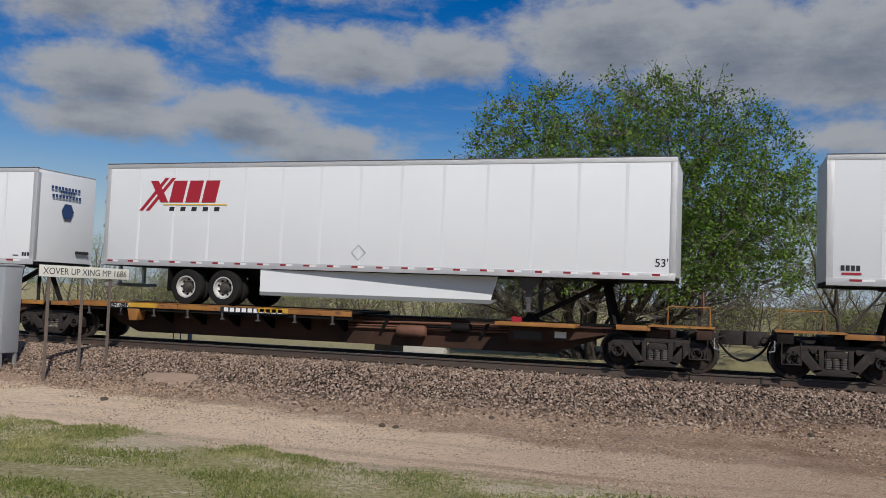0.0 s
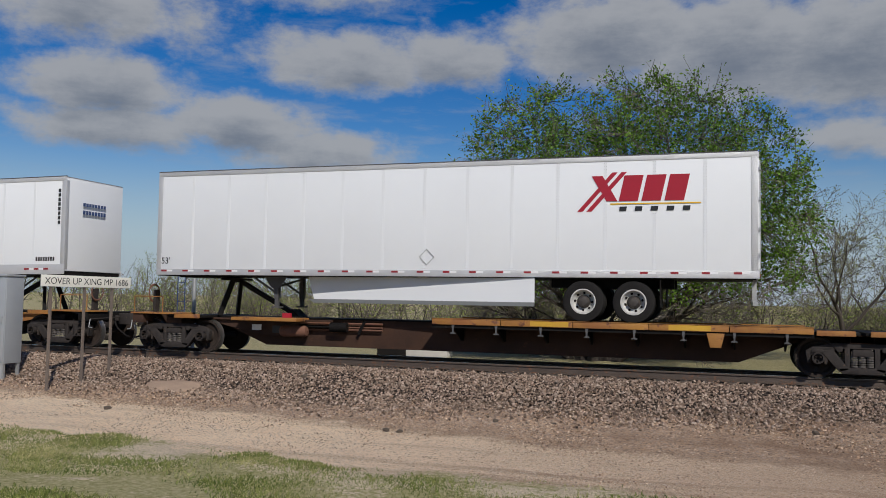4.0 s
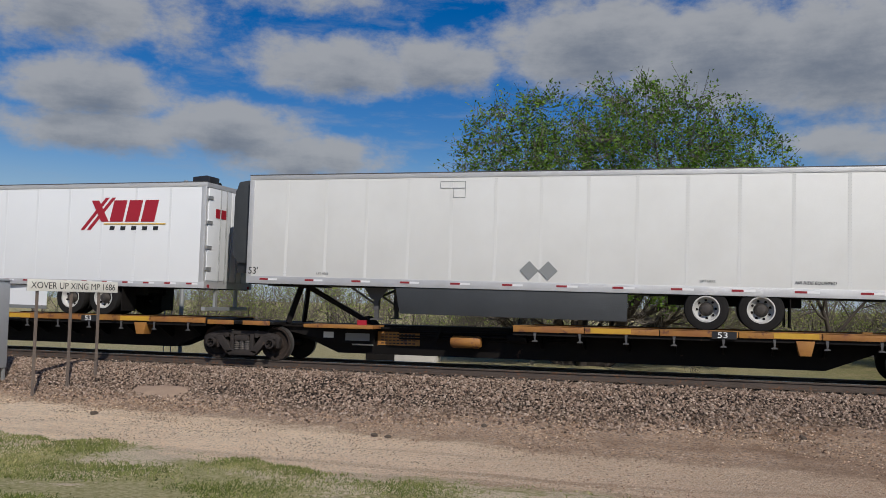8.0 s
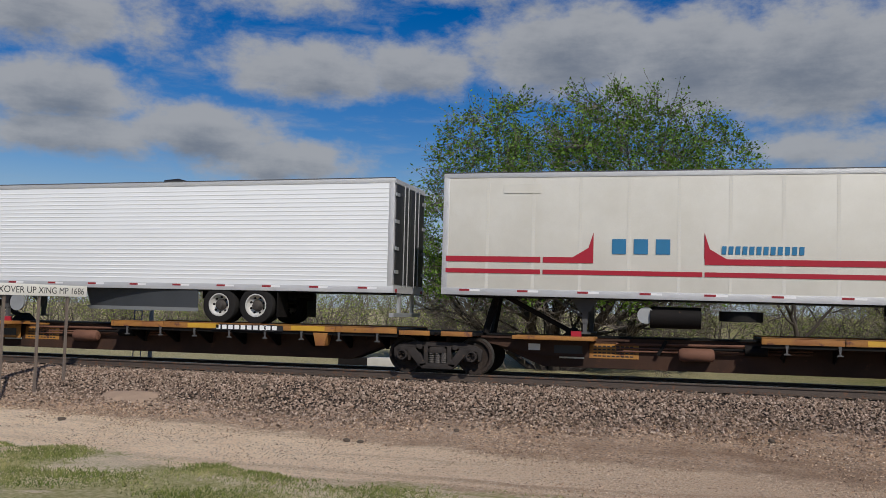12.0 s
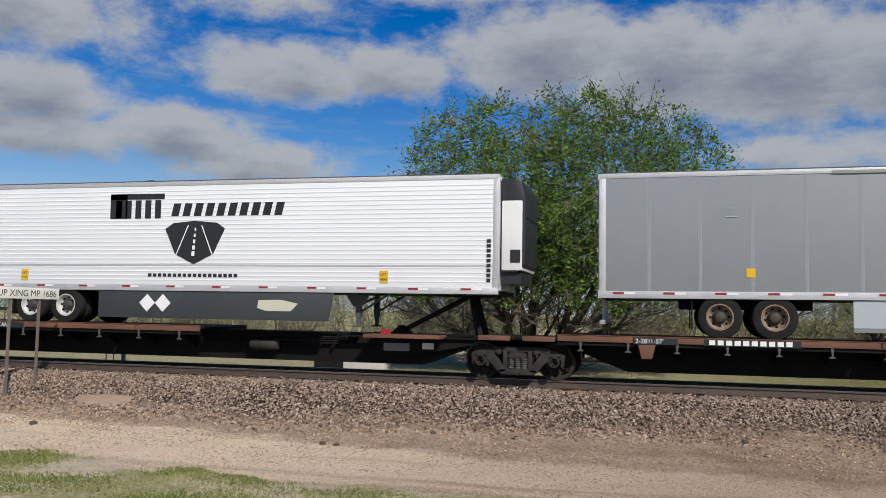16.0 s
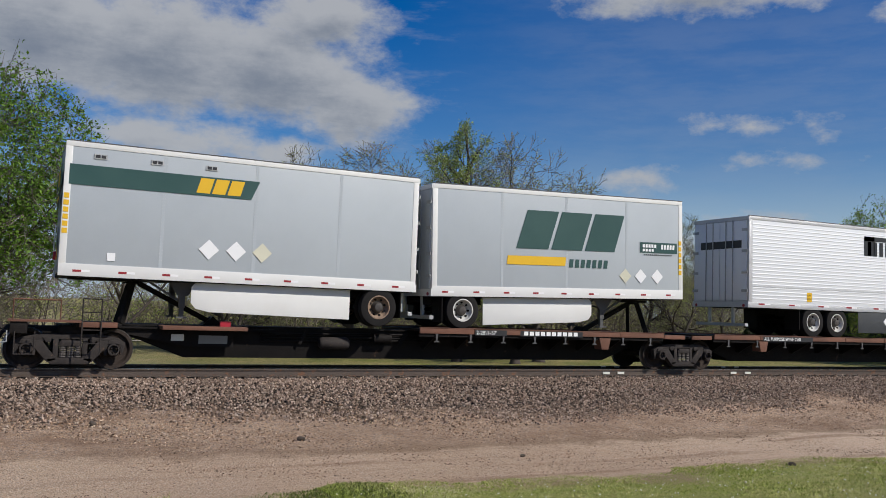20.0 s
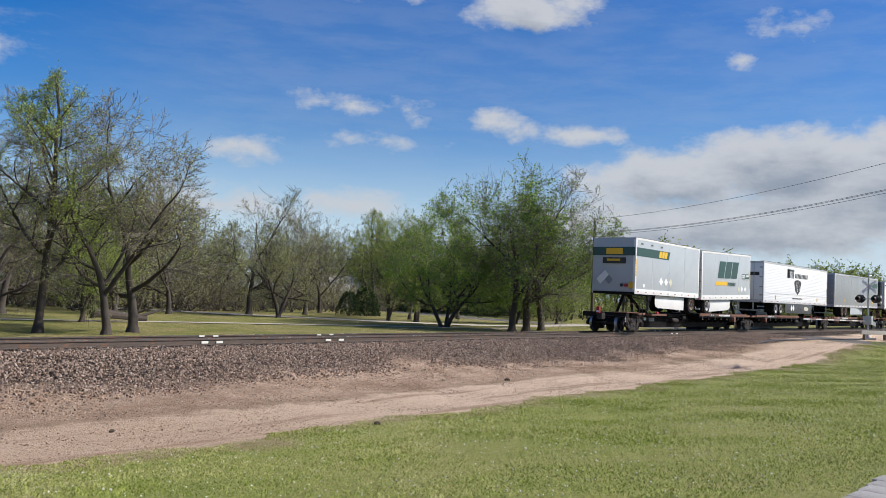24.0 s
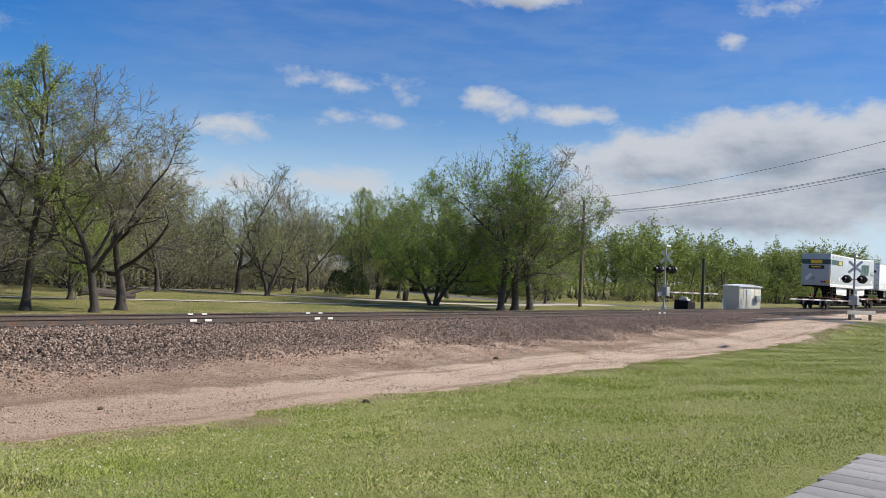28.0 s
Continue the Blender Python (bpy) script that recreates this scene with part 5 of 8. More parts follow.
    for x, s in ((3.78, -1), (6.34, 1)):
        part("stripe_flare", Geo().prism([(x, 0.97), (x, 1.58), (x + s * 0.12, 1.2), (x + s * 0.5, 0.97)], -1.3025, -1.2995), CRIMSON, t)
    blocks(t, "name_print", 4.22, 5.75, 1.06, 1.42, 3, BLUE, 0.0, 0.35, "blue company initials as blocks")
    blocks(t, "caption_print", 6.72, 8.55, 1.08, 1.27, 12, BLUE, 0.05, 0.32)
    slab(t, "repair_patch", 1.55, 2.48, 2.54, 2.76, OFFWHITE)
    part("fuel_tank", Geo().lathe([(-0.6, 0.02), (-0.58, 0.26), (0.58, 0.26), (0.6, 0.02)], (5.7, -0.9, -0.42), "x", 18), BLACK, t, "black cylindrical fuel tank")
    part("spare_wheel", Geo().lathe([(-0.12, 0.02), (-0.12, 0.5), (0.12, 0.5), (0.12, 0.02)], (7.2, -0.5, -0.35), "z", 20), TYRE, t)
    part("crank_disc", Geo().cyl((5.02, -1.1, -0.38), (5.02, -1.06, -0.38), 0.2, n=18), GALV, t)
    t = T[8][0]
    blocks(t, "number_print", 0.22, 1.15, 2.50, 2.61, 8, INK, 0.12, 0.3)
    for z in (1.88, 1.27, 0.55):
        slab(t, "latch", 3.42, 3.55, z, z + 0.03, INK, 0.0, "small black side latch")
    part("crank_disc", Geo().cyl((4.75, -1.2, -0.46), (4.75, -1.14, -0.46), 0.25, n=20), GALV, t, "round steel disc under the floor")
    tag_text(t, "53'", 0.05, 0.30, 0.22)
    t = T[9][0]
    part("green_band", Geo().prism([(11.82, 2.02), (16.1, 2.02), (16.1, 2.50), (12.1, 2.50)], -1.303, -1.299), GREEN, t, "dark green band with slanted end")
    blocks(t, "band_emblem", 12.2, 13.2, 2.07, 2.45, 3, GOLD, 0.25, 0.14, "gold wordmark as blocks", y=-1.3035)
    slab(t, "number_plate", 14.72, 15.92, 0.53, 0.72, GOLD, 0, "yellow number plate")
    bars(t, "number", 14.77, 0.57, 1.12, 0.12, 10, INK, -1.3035)
    slab(t, "lift_label", 14.07, 14.29, 0.42, 0.64, GOLD)
    slab(t, "lift_label", 3.34, 3.54, 0.5, 0.71, GOLD)
    tag_text(t, "LIFT", 14.08, 0.55, 0.09)
    tag_text(t, "53", 16.0, 0.47, 0.2)
    for x, m in ((7.4, TAPEWHITE), (8.0, DIRTYWHITE), (8.65, SILVER)):
        diamond(t, x, 0.75, 0.22, m)
    for x, z in ((2.9, 1.9), (2.9, 2.1)):
        slab(t, "repair_patch", x, x + 0.26, z, z + 0.02, SILVER)
    part("roof_tarp_strip", Geo().box(5.2, 11.3, -1.32, -1.298, 2.86, 2.93), GREYPRINT, t, "loose grey strip along the roof edge")
    L = 16.25
    end_print(t, L, L, -1.28, 1.28, 2.02, 2.50, GREEN, "green_band")
    end_print(t, L, L, 0.1, 0.75, 2.1, 2.4, GOLD, "band_emblem").location.x += 0.005
    end_print(t, L, L, 0.15, 0.9, 1.35, 1.5, GOLD, "number_plate")
    part("nose_placard", Geo().prism([(0.1, 0.95), (0.35, 0.65), (0.6, 0.95), (0.35, 1.25)], L + 0.041, L + 0.05, "yz"), TAPEWHITE, t)
    t = T[10][0]
    slab(t, "emblem_field", 5.42, 5.95, 1.98, 2.66, INK)
    slab(t, "emblem_top", 5.42, 7.1, 2.50, 2.66, INK)
    blocks(t, "emblem", 5.6, 7.12, 1.98, 2.48, 5, INK, 0.0, 0.4, "black wordmark as blocks")
    blocks(t, "emblem", 7.32, 10.7, 2.03, 2.38, 10, INK, 0.22, 0.34, "black wordmark as blocks")
    sh = part("shield", Geo().prism([(8.05, 0.72), (8.62, 1.0), (8.95, 1.68), (8.72, 1.84), (8.05, 1.90), (7.40, 1.84), (7.16, 1.68), (7.48, 1.0)], -1.304, -1.300), INK, t, "black shield with white road lines")
    for k in range(5):
        w = 0.09 - 0.012 * k
        slab(sh, "road_line", 8.05 - w / 2 - 0.03 + 0.012 * k, 8.05 + w / 2 - 0.03 + 0.012 * k, 0.95 + k * 0.17, 1.07 + k * 0.17 - 0.01 * k, TAPEWHITE, 0.05, y=-1.3045)
    for x, d in ((7.50, 0.34), (8.58, -0.34)):
        part("road_edge", Geo().prism([(x, 0.98), (x + 0.03, 0.98), (x + 0.03 + d, 1.78), (x + d, 1.78)], -1.3075, -1.3045), TAPEWHITE, sh)
    blocks(t, "caption_print", 6.68, 9.4, 0.38, 0.47, 18, INK, 0.0, 0.3)
    for x in (2.62, 13.32):
        p = slab(t, "lift_label", x, x + 0.23, 0.26, 0.57, GOLD, 0, "yellow lift label")
        lettering(t, "stencil", "LIFT", x + 0.02, 0.44, 0.095, INK, -1.3035)
        lettering(t, "stencil", "HERE", x + 0.015, 0.32, 0.085, INK, -1.3035)
    slab(t, "rub_rail", 0.1, 16.3, 0.68, 0.72, ALU)
    for x in (6.67, 7.15):
        part("placard_holder", Geo().prism([(x - 0.24, -0.33), (x, -0.57), (x + 0.24, -0.33), (x, -0.09)], -1.282, -1.274), TAPEWHITE, t, "white diamond placard on the skirt")
    part("skirt_badge", Geo().prism([(9.95, -0.42), (10.2, -0.5), (10.9, -0.5), (11.1, -0.3), (10.6, -0.2), (9.98, -0.22)], -1.28, -1.274), CREAM, t)
    bars(t, "number", 16.1, 0.3, 0.1, 1.1, 9, INK, -1.305, True)
    end_print(t, 16.4, 0, -1.0, 0.9, 1.95, 2.2, INK, "door_emblem")
    t = T[11][0]
    blocks(t, "emblem", 2.6, 6.1, 1.38, 2.48, 3, GREEN, 0.34, 0.09, "dark green wordmark as blocks")
    slab(t, "yellow_bar", 2.3, 4.25, 0.92, 1.17, GOLD, 0.12, "yellow bar under the emblem")
    blocks(t, "caption_print", 4.38, 5.8, 0.88, 1.12, 7, GREEN, 0.12, 0.35)
    slab(t, "notice", 6.95, 8.38, 1.40, 1.72, GREEN, 0, "dark notice board with white bars")
    blocks(t, "notice_print", 7.75, 8.3, 1.52, 1.66, 5, TAPEWHITE, 0.1, 0.3, y=-1.3035)
    blocks(t, "notice_print", 7.05, 7.6, 1.56, 1.66, 5, TAPEWHITE, 0.0, 0.3, y=-1.3035)
    blocks(t, "notice_print", 7.05, 7.5, 1.44, 1.52, 4, TAPEWHITE, 0.0, 0.3, y=-1.3035)
    blocks(t, "fine_print", 7.1, 8.2, 1.32, 1.36, 14, INK, 0.0, 0.4)
    for x, m in ((6.4, CREAM), (6.97, TAPEWHITE), (7.6, TAPEWHITE)):
        diamond(t, x, 0.68, 0.22, m)
    bars(t, "number", 8.44, 0.75, 0.11, 1.1, 6, GOLD, -1.305, True)
    L = 8.6
    end_print(t, L, L, -0.65, 0.35, 1.75, 2.35, GREEN, "nose_emblem")
    end_print(t, L, L, -0.75, 0.0, 1.6, 1.7, GOLD, "yellow_bar")
    end_print(t, L, L, -0.7, 0.85, 1.15, 1.45, INK, "notice")
    for y in (-0.75, -0.3):
        part("nose_placard", Geo().prism([(y - 0.22, 0.7), (y, 0.45), (y + 0.22, 0.7), (y, 0.95)], L + 0.041, L + 0.05, "yz"), TAPEWHITE, t)
    end_print(t, L, L, 0.95, 1.2, 0.6, 0.8, GOLD, "nose_label")
    t = T[12][0]
    part("green_band", Geo().prism([(0.1, 2.06), (4.22, 2.06), (4.42, 2.52), (0.1, 2.52)], -1.303, -1.299), GREEN, t, "dark green band with slanted end")
    blocks(t, "band_emblem", 2.9, 4.0, 2.12, 2.48, 3, GOLD, 0.28, 0.14, "gold wordmark as blocks", y=-1.3035)
    for x, m in ((3.27, TAPEWHITE), (3.92, TAPEWHITE), (4.56, CREAM)):
        diamond(t, x, 0.78, 0.24, m)
    for x in (0.6, 1.84, 3.1):
        v = part("side_vent", Geo().box(x, x + 0.28, -1.31, -1.295, 2.68, 2.79), GALV, t, "small louvred side vent")
        for q in (0.03, 0.15):
            part("vent_slot", Geo().box(x + q, x + q + 0.1, -1.314, -1.310, 2.70, 2.77), INK, v)
    slab(t, "paper", 1.0, 1.18, 0.38, 0.56, TAPEWHITE)
    bars(t, "number", 0.02, 0.95, 0.11, 0.95, 6, GOLD, -1.305, True)
    end_print(t, 8.7, 0, -1.28, 1.28, 2.06, 2.52, GREEN, "green_band")
    g = end_print(t, 8.7, 0, -0.55, 0.45, 2.13, 2.46, GOLD, "band_emblem")
    g.location.x -= 0.005
    end_print(t, 8.7, 0, -0.75, 0.65, 1.62, 1.95, INK, "notice")
    g = end_print(t, 8.7, 0, -0.4, 0.4, 1.76, 1.88, GOLD, "notice_print")
    g.location.x -= 0.005
    for y, z, m in ((0.75, 0.75, DIRTYWHITE), (0.5, 1.0, DIRTYWHITE), (0.25, 0.75, GREYPRINT)):
        part("nose_placard", Geo().prism([(y - 0.24, z), (y, z - 0.26), (y + 0.24, z), (y, z + 0.26)], -0.05, -0.041, "yz"), m, t)
    part("glad_hand", Geo().cyl((-0.1, -0.55, 0.45), (-0.02, -0.55, 0.45), 0.09, n=12), INK, t)
    part("glad_hand", Geo().cyl((-0.1, -0.8, 0.45), (-0.02, -0.8, 0.45), 0.1, n=12), CRIMSON, t)
    end_print(t, 8.7, 0, -1.2, -0.95, 0.3, 0.62, GOLD, "nose_label")


def print_cars():
    """Stencils on the deck edges; car numbers stay plain bars."""
    cars = [ob for ob, _ in MOVING if ob.name.startswith("spine_car")]
    for k, u in enumerate(cars):
        edges = sorted((c for c in u.children if c.name.startswith("deck_edge")), key=lambda c: min(v.co.x for v in c.data.vertices))
        xs = [min(v.co.x for v in c.data.vertices) for c in edges] + [max(v.co.x for v in edges[-1].data.vertices)]
        y = -1.362
        if k in (2, 6, 10):
            a = xs[1] if k != 6 else xs[0] + 0.15
            part("stencil_field", Geo().box(a + 0.1, a + 2.35, y - 0.002, y, 0.96, 1.11), INK, u)
            lettering(u, "stencil", "ALL PURPOSE SPINE CAR", a + 0.14, 0.985, 0.15, WHITEPRINT, y - 0.003)
        if k in (1, 9, 11):
            a = xs[1] - 0.5 if k == 1 else xs[1]
            part("stencil_field", Geo().box(a, a + 1.0, y - 0.002, y, 0.96, 1.11), INK, u)
            lettering(u, "stencil", "1-28'/1-57'" if k == 1 else "2-28'/1-57'", a + 0.04, 0.985, 0.15, WHITEPRINT, y - 0.003)
        if k in (4, 5, 6, 7, 8):
            a = xs[2] + 0.3 if k == 4 else xs[3] - 0.6
            part("stencil_field", Geo().box(a, a + 0.55, y - 0.002, y, 0.95, 1.12), INK, u)
            lettering(u, "stencil", "53", a + 0.12, 0.975, 0.19, WHITEPRINT, y - 0.003, wide=1.3)
        if k in (1, 4, 8, 9, 11):
            a = xs[3] - 0.4 if k in (1, 4) else xs[2] - 0.2
            part("number_field", Geo().box(a, a + 2.1, y - 0.001, y, 0.96, 1.11), INK, u)
            bars(u, "number", a + 0.12, 0.985, 1.85, 0.11, 10, WHITEPRINT, y - 0.002)
        # placards on the sill near the hitch
        L = max(v.co.x for c in u.children if c.name.startswith("centre_sill") for v in c.data.vertices)
        wheel_left = xs[0] < L * 0.3
        if k in (4, 5, 6, 7, 8):
            a = L - 4.6 if wheel_left else 3.0
            part("sill_placard", Geo().box(a + 0.75, a + 1.95, -0.409, -0.405, 0.50, 0.86), YELLOW, u, "yellow stencilled sill panel")
            for q in range(4):
                bars(u, "fine_print", a + 0.85, 0.54 + q * 0.08, 1.0, 0.03, 9, INK, -0.410)
            part("white_placard", Geo().box(a, a + 0.3, -0.409, -0.405, 0.60, 0.82), WHITEPRINT, u)
            part("white_placard", Geo().box(a, a + 0.62, -0.409, -0.405, 0.47, 0.54), WHITEPRINT, u)
    # lamp and brake wheel at the car ends
    for k, (x, s) in {1: (17.71, 1), 3: (0, -1), 4: (16.82, 1), 8: (0, -1), 9: (17.72, 1)}.items():
        u = cars[k]
        st = part("brake_stand", Geo().box(x + s * 0.9, x + s * 0.98, -0.75, -0.55, 1.06, 1.75), TRUCK, u)
        part("brake_wheel", Geo().lathe([(-0.02, 0.25), (0.0, 0.28), (0.02, 0.25), (0.0, 0.22)], (x + s * 1.02, -0.65, 1.65), "x", 20), BRIGHT_YELLOW if k in (9,) else RUST, st, "hand brake wheel")
    u = cars[11]
    e = part("rear_marker", Geo().box(-2.0, -1.85, -0.09, 0.09, 1.0, 1.35), CRIMSON, u, "red end-of-train marker on the coupler", 0.02)
    part("marker_plate", Geo().box(-2.004, -2.0, -0.08, 0.08, 1.05, 1.13), WHITEPRINT, e)
    part("ladder", Geo().cyl((0.2, -1.33, 0.35), (0.2, -1.33, 1.6), 0.016, n=6).cyl((0.6, -1.33, 0.35), (0.6, -1.33, 1.6), 0.016, n=6).cyl((0.2, -1.33, 0.6), (0.6, -1.33, 0.6), 0.014, n=6).cyl((0.2, -1.33, 0.9), (0.6, -1.33, 0.9), 0.014, n=6).cyl((0.2, -1.33, 1.3), (0.6, -1.33, 1.3), 0.014, n=6).cyl((0.2, -1.33, 1.6), (0.6, -1.33, 1.6), 0.014, n=6), TRUCK, u)


print_trailers(TRAILERS)
print_cars()


# ---- trees ----
def leaf_material(name, a, b):
    m, t, p = nodes_of(name)
    g = t.nodes.new("ShaderNodeNewGeometry")
    x = t.nodes.new("ShaderNodeMix")
    x.data_type = "RGBA"
    x.inputs["A"].default_value, x.inputs["B"].default_value = (*a, 1), (*b, 1)
    t.links.new(g.outputs["Random Per Island"], x.inputs["Factor"])
    t.links.new(x.outputs["Result"], p.inputs["Base Color"])
    p.inputs["Roughness"].default_value = 0.6
    p.inputs["Specular IOR Level"].default_value = 0.25
    tr = t.nodes.new("ShaderNodeBsdfTranslucent")
    t.links.new(x.outputs["Result"], tr.inputs["Color"])
    ms = t.nodes.new("ShaderNodeMixShader")
    ms.inputs[0].default_value = 0.35
    t.links.new(p.outputs[0], ms.inputs[1])
    t.links.new(tr.outputs[0], ms.inputs[2])
    t.links.new(ms.outputs[0], t.nodes["Material Output"].inputs["Surface"])
    return m


LEAF_ELM = leaf_material("elm_leaves", (0.055, 0.12, 0.012), (0.20, 0.34, 0.045))
LEAF_GREEN = leaf_material("fresh_leaves", (0.085, 0.17, 0.02), (0.34, 0.48, 0.08))
LEAF_NEW = leaf_material("new_leaves", (0.16, 0.23, 0.035), (0.40, 0.48, 0.10))
LEAF_DARK = leaf_material("cedar_leaves", (0.02, 0.037, 0.013), (0.045, 0.07, 0.022))
BUD = leaf_material("tree_buds", (0.20, 0.21, 0.07), (0.46, 0.52, 0.15))
TWIG = paint("twigs", (0.165, 0.138, 0.112), (0.085, 0.07, 0.056), rough=0.9, scale=4, bump=0)


class Plant:
    """A tree that forks limb by limb inside its crown space, with leaves along the last twigs."""

    def __init__(self, seed):
        self.r = random.Random(seed)
        self.n = np.random.default_rng(seed)
        self.wood, self.twig, self.leaf, self.tips, self.nodes = Geo(), Geo(), Geo(), [], []
        self.mid, self.half, self.lobes, self.off = Vector((0, 0, 6)), Vector((5, 5, 5)), 0.3, self.r.uniform(0, 60)

    def tube(self, geo, pts, rad, n):
        base = len(geo.v)
        for i, (p, w) in enumerate(zip(pts, rad)):
            d = (pts[min(i + 1, len(pts) - 1)] - pts[max(i - 1, 0)]).normalized()
            s = d.orthogonal().normalized()
            u = d.cross(s)
            for k in range(n):
                a = k * math.tau / n
                geo.v.append(tuple(p + (s * math.cos(a) + u * math.sin(a)) * w))
        for i in range(len(pts) - 1):
            for k in range(n):
                q, o = base + i * n, base + (i + 1) * n
                geo.f.append((q + k, q + (k + 1) % n, o + (k + 1) % n, o + k))

    def outside(self, p):
        e = p - self.mid
        q = Vector((e.x / self.half.x, e.y / self.half.y, e.z / self.half.z))
        m = (abs(q.x) ** 2.7 + abs(q.y) ** 2.7 + abs(q.z) ** 2.7) ** (1 / 2.7)
        if m < 0.5:
            return False
        return m > 1 + self.lobes * noise.noise(q.normalized() * 1.9 + Vector((self.off, 0, 0)))

    def limb(self, p, d, length, w, level, plan):
        """plan: for each level (children, their angle, length ratio, first child, wander, pull upwards, piece length)."""
        r = self.r
        kids, angle, ratio, first, wander, up, piece = plan[level]
        last = level == len(plan) - 1
        n = max(1 if last else 2, min(12, round(length / piece)))
        pts, rad, dirs = [p], [w * (1.7 if level == 0 else 1.0)], [d]
        bend = Vector((r.gauss(0, 1), r.gauss(0, 1), r.gauss(0, 0.5))) * wander * 0.5
        for i in range(n):
            d = (d + Vector((r.gauss(0, wander), r.gauss(0, wander), r.gauss(0, wander * 0.7) + up)) + bend).normalized()
            p = p + d * (length / n) * r.uniform(0.85, 1.15)
            if i and level and self.outside(p):
                break
            pts.append(p)
            rad.append(max(self.thin, w * (1 - (0.55 if level == 0 else 0.72) * (i + 1) / n)))
            dirs.append(d)
        if 0 < level < 4:
            self.nodes += pts[1:]
        self.tube(self.wood if w > 0.035 else self.twig, pts, rad, 10 if w > 0.12 else 6 if w > 0.05 else 3)
        if last:
            self.tips.append((pts, dirs))
            return
        m = len(pts) - 1
        turn = r.uniform(0, 6.28)
        for j in range(kids):
            f = first + (1 - first) * (j + r.uniform(0.2, 0.9)) / kids
            i = min(m - 1, int(f * m))
            q = pts[i].lerp(pts[i + 1], min(1.0, f * m - i))
            ax = dirs[i + 1]
            turn += 2.4 + r.gauss(0, 0.5)
            s = ax.orthogonal().normalized()
            side = s * math.cos(turn) + ax.cross(s) * math.sin(turn)
            a = radians(angle) * r.uniform(0.65, 1.3) * (1.15 - 0.4 * f)
            here = rad[i] + (rad[i + 1] - rad[i]) * 0.5
            self.limb(q, (ax * math.cos(a) + side * math.sin(a)).normalized(), length * ratio * r.uniform(0.7, 1.2) * (1.15 - 0.45 * f), max(self.thin, here * r.uniform(0.5, 0.78)), level + 1, plan)
        # the limb itself goes on as a thinner one
        if not self.outside(pts[-1]):
            self.limb(pts[-1], dirs[-1], length * ratio * r.uniform(0.8, 1.1), max(self.thin, rad[-1] * 0.95), level + 1, plan)

    def fill(self, count, far=2.2):
        """Leafy shoots from the limbs into the empty parts of the crown."""
        g = self.n
        nodes = np.array([tuple(q) for q in self.nodes])
        d = g.normal(0, 1, (count, 3))
        d /= np.linalg.norm(d, axis=1)[:, None]
        skin = np.array([1 + self.lobes * noise.noise(Vector(q) * 1.9 + Vector((self.off, 0, 0))) for q in d])
        d /= ((np.abs(d) ** 2.7).sum(1) ** (1 / 2.7))[:, None]
        aim_at = np.array(self.mid) + d * np.array(self.half) * (skin * g.uniform(0.35, 1.0, count) ** 0.6)[:, None]
        for q in aim_at[aim_at[:, 2] > 2.0]:
            e = nodes - q
            e[:, 2] *= 1.25
            k = int((e * e).sum(1).argmin())
            a, b = Vector(nodes[k]), Vector(q)
            m = (b - a).length
            if m < 0.3 or m > far:
                continue
            c = a.lerp(b, 0.5) + Vector((self.r.gauss(0, 0.12), self.r.gauss(0, 0.12), -0.1 * m))
            self.tube(self.twig, [a, c, b], (self.thin * 1.5, self.thin * 1.2, self.thin), 3)
            self.tips.append(([c, b], [b - c, b - c]))
            for _ in range(2):
                e2 = b + Vector((self.r.gauss(0, 0.3), self.r.gauss(0, 0.3), self.r.gauss(0.15, 0.25)))
                self.tube(self.twig, [c.lerp(b, 0.6), e2], (self.thin, self.thin * 0.8), 3)
                self.tips.append(([c.lerp(b, 0.6), e2], [e2 - b, e2 - b]))

    def leaves(self, each, size, away=0.25, keep=1.0, clump=0.0, floor=0.0):
        """Leaves along the twigs; clump leaves out whole boughs, so that the crown has gaps."""
        g = self.n
        spots = []
        for pts, _ in self.tips:
            if g.random() > keep or (clump and noise.noise(pts[-1] * 0.55 + Vector((self.off, 3, 9))) < -clump):
                continue
            if floor and pts[-1].z < floor + 1.5 * noise.noise(pts[-1] * 0.3 + Vector((self.off, 0, 4))):
                continue
            for _ in range(each):
                f = g.random() * (len(pts) - 1)
                i = int(f)
                spots.append(pts[i].lerp(pts[min(i + 1, len(pts) - 1)], f - i) if len(pts) > 1 else pts[0])
        if not spots:
            return
        c = np.array([tuple(q) for q in spots])
        k = len(c)
        c = c + g.normal(0, away, c.shape)
        a = g.normal(0, 1, (k, 3)) * (1, 1, 0.8)
        a /= np.linalg.norm(a, axis=1)[:, None]
        b = np.cross(a, g.normal(0, 1, (k, 3)))
        b /= np.linalg.norm(b, axis=1)[:, None]
        w = (size * g.uniform(0.6, 1.4, k))[:, None]
        v = np.stack([c - a * w, c + b * w * 0.55, c + a * w, c - b * w * 0.55], 1).reshape(-1, 3)
        n = len(self.leaf.v)
        self.leaf.v += [tuple(q) for q in v]
        self.leaf.f += [(n + 4 * i, n + 4 * i + 1, n + 4 * i + 2, n + 4 * i + 3) for i in range(k)]


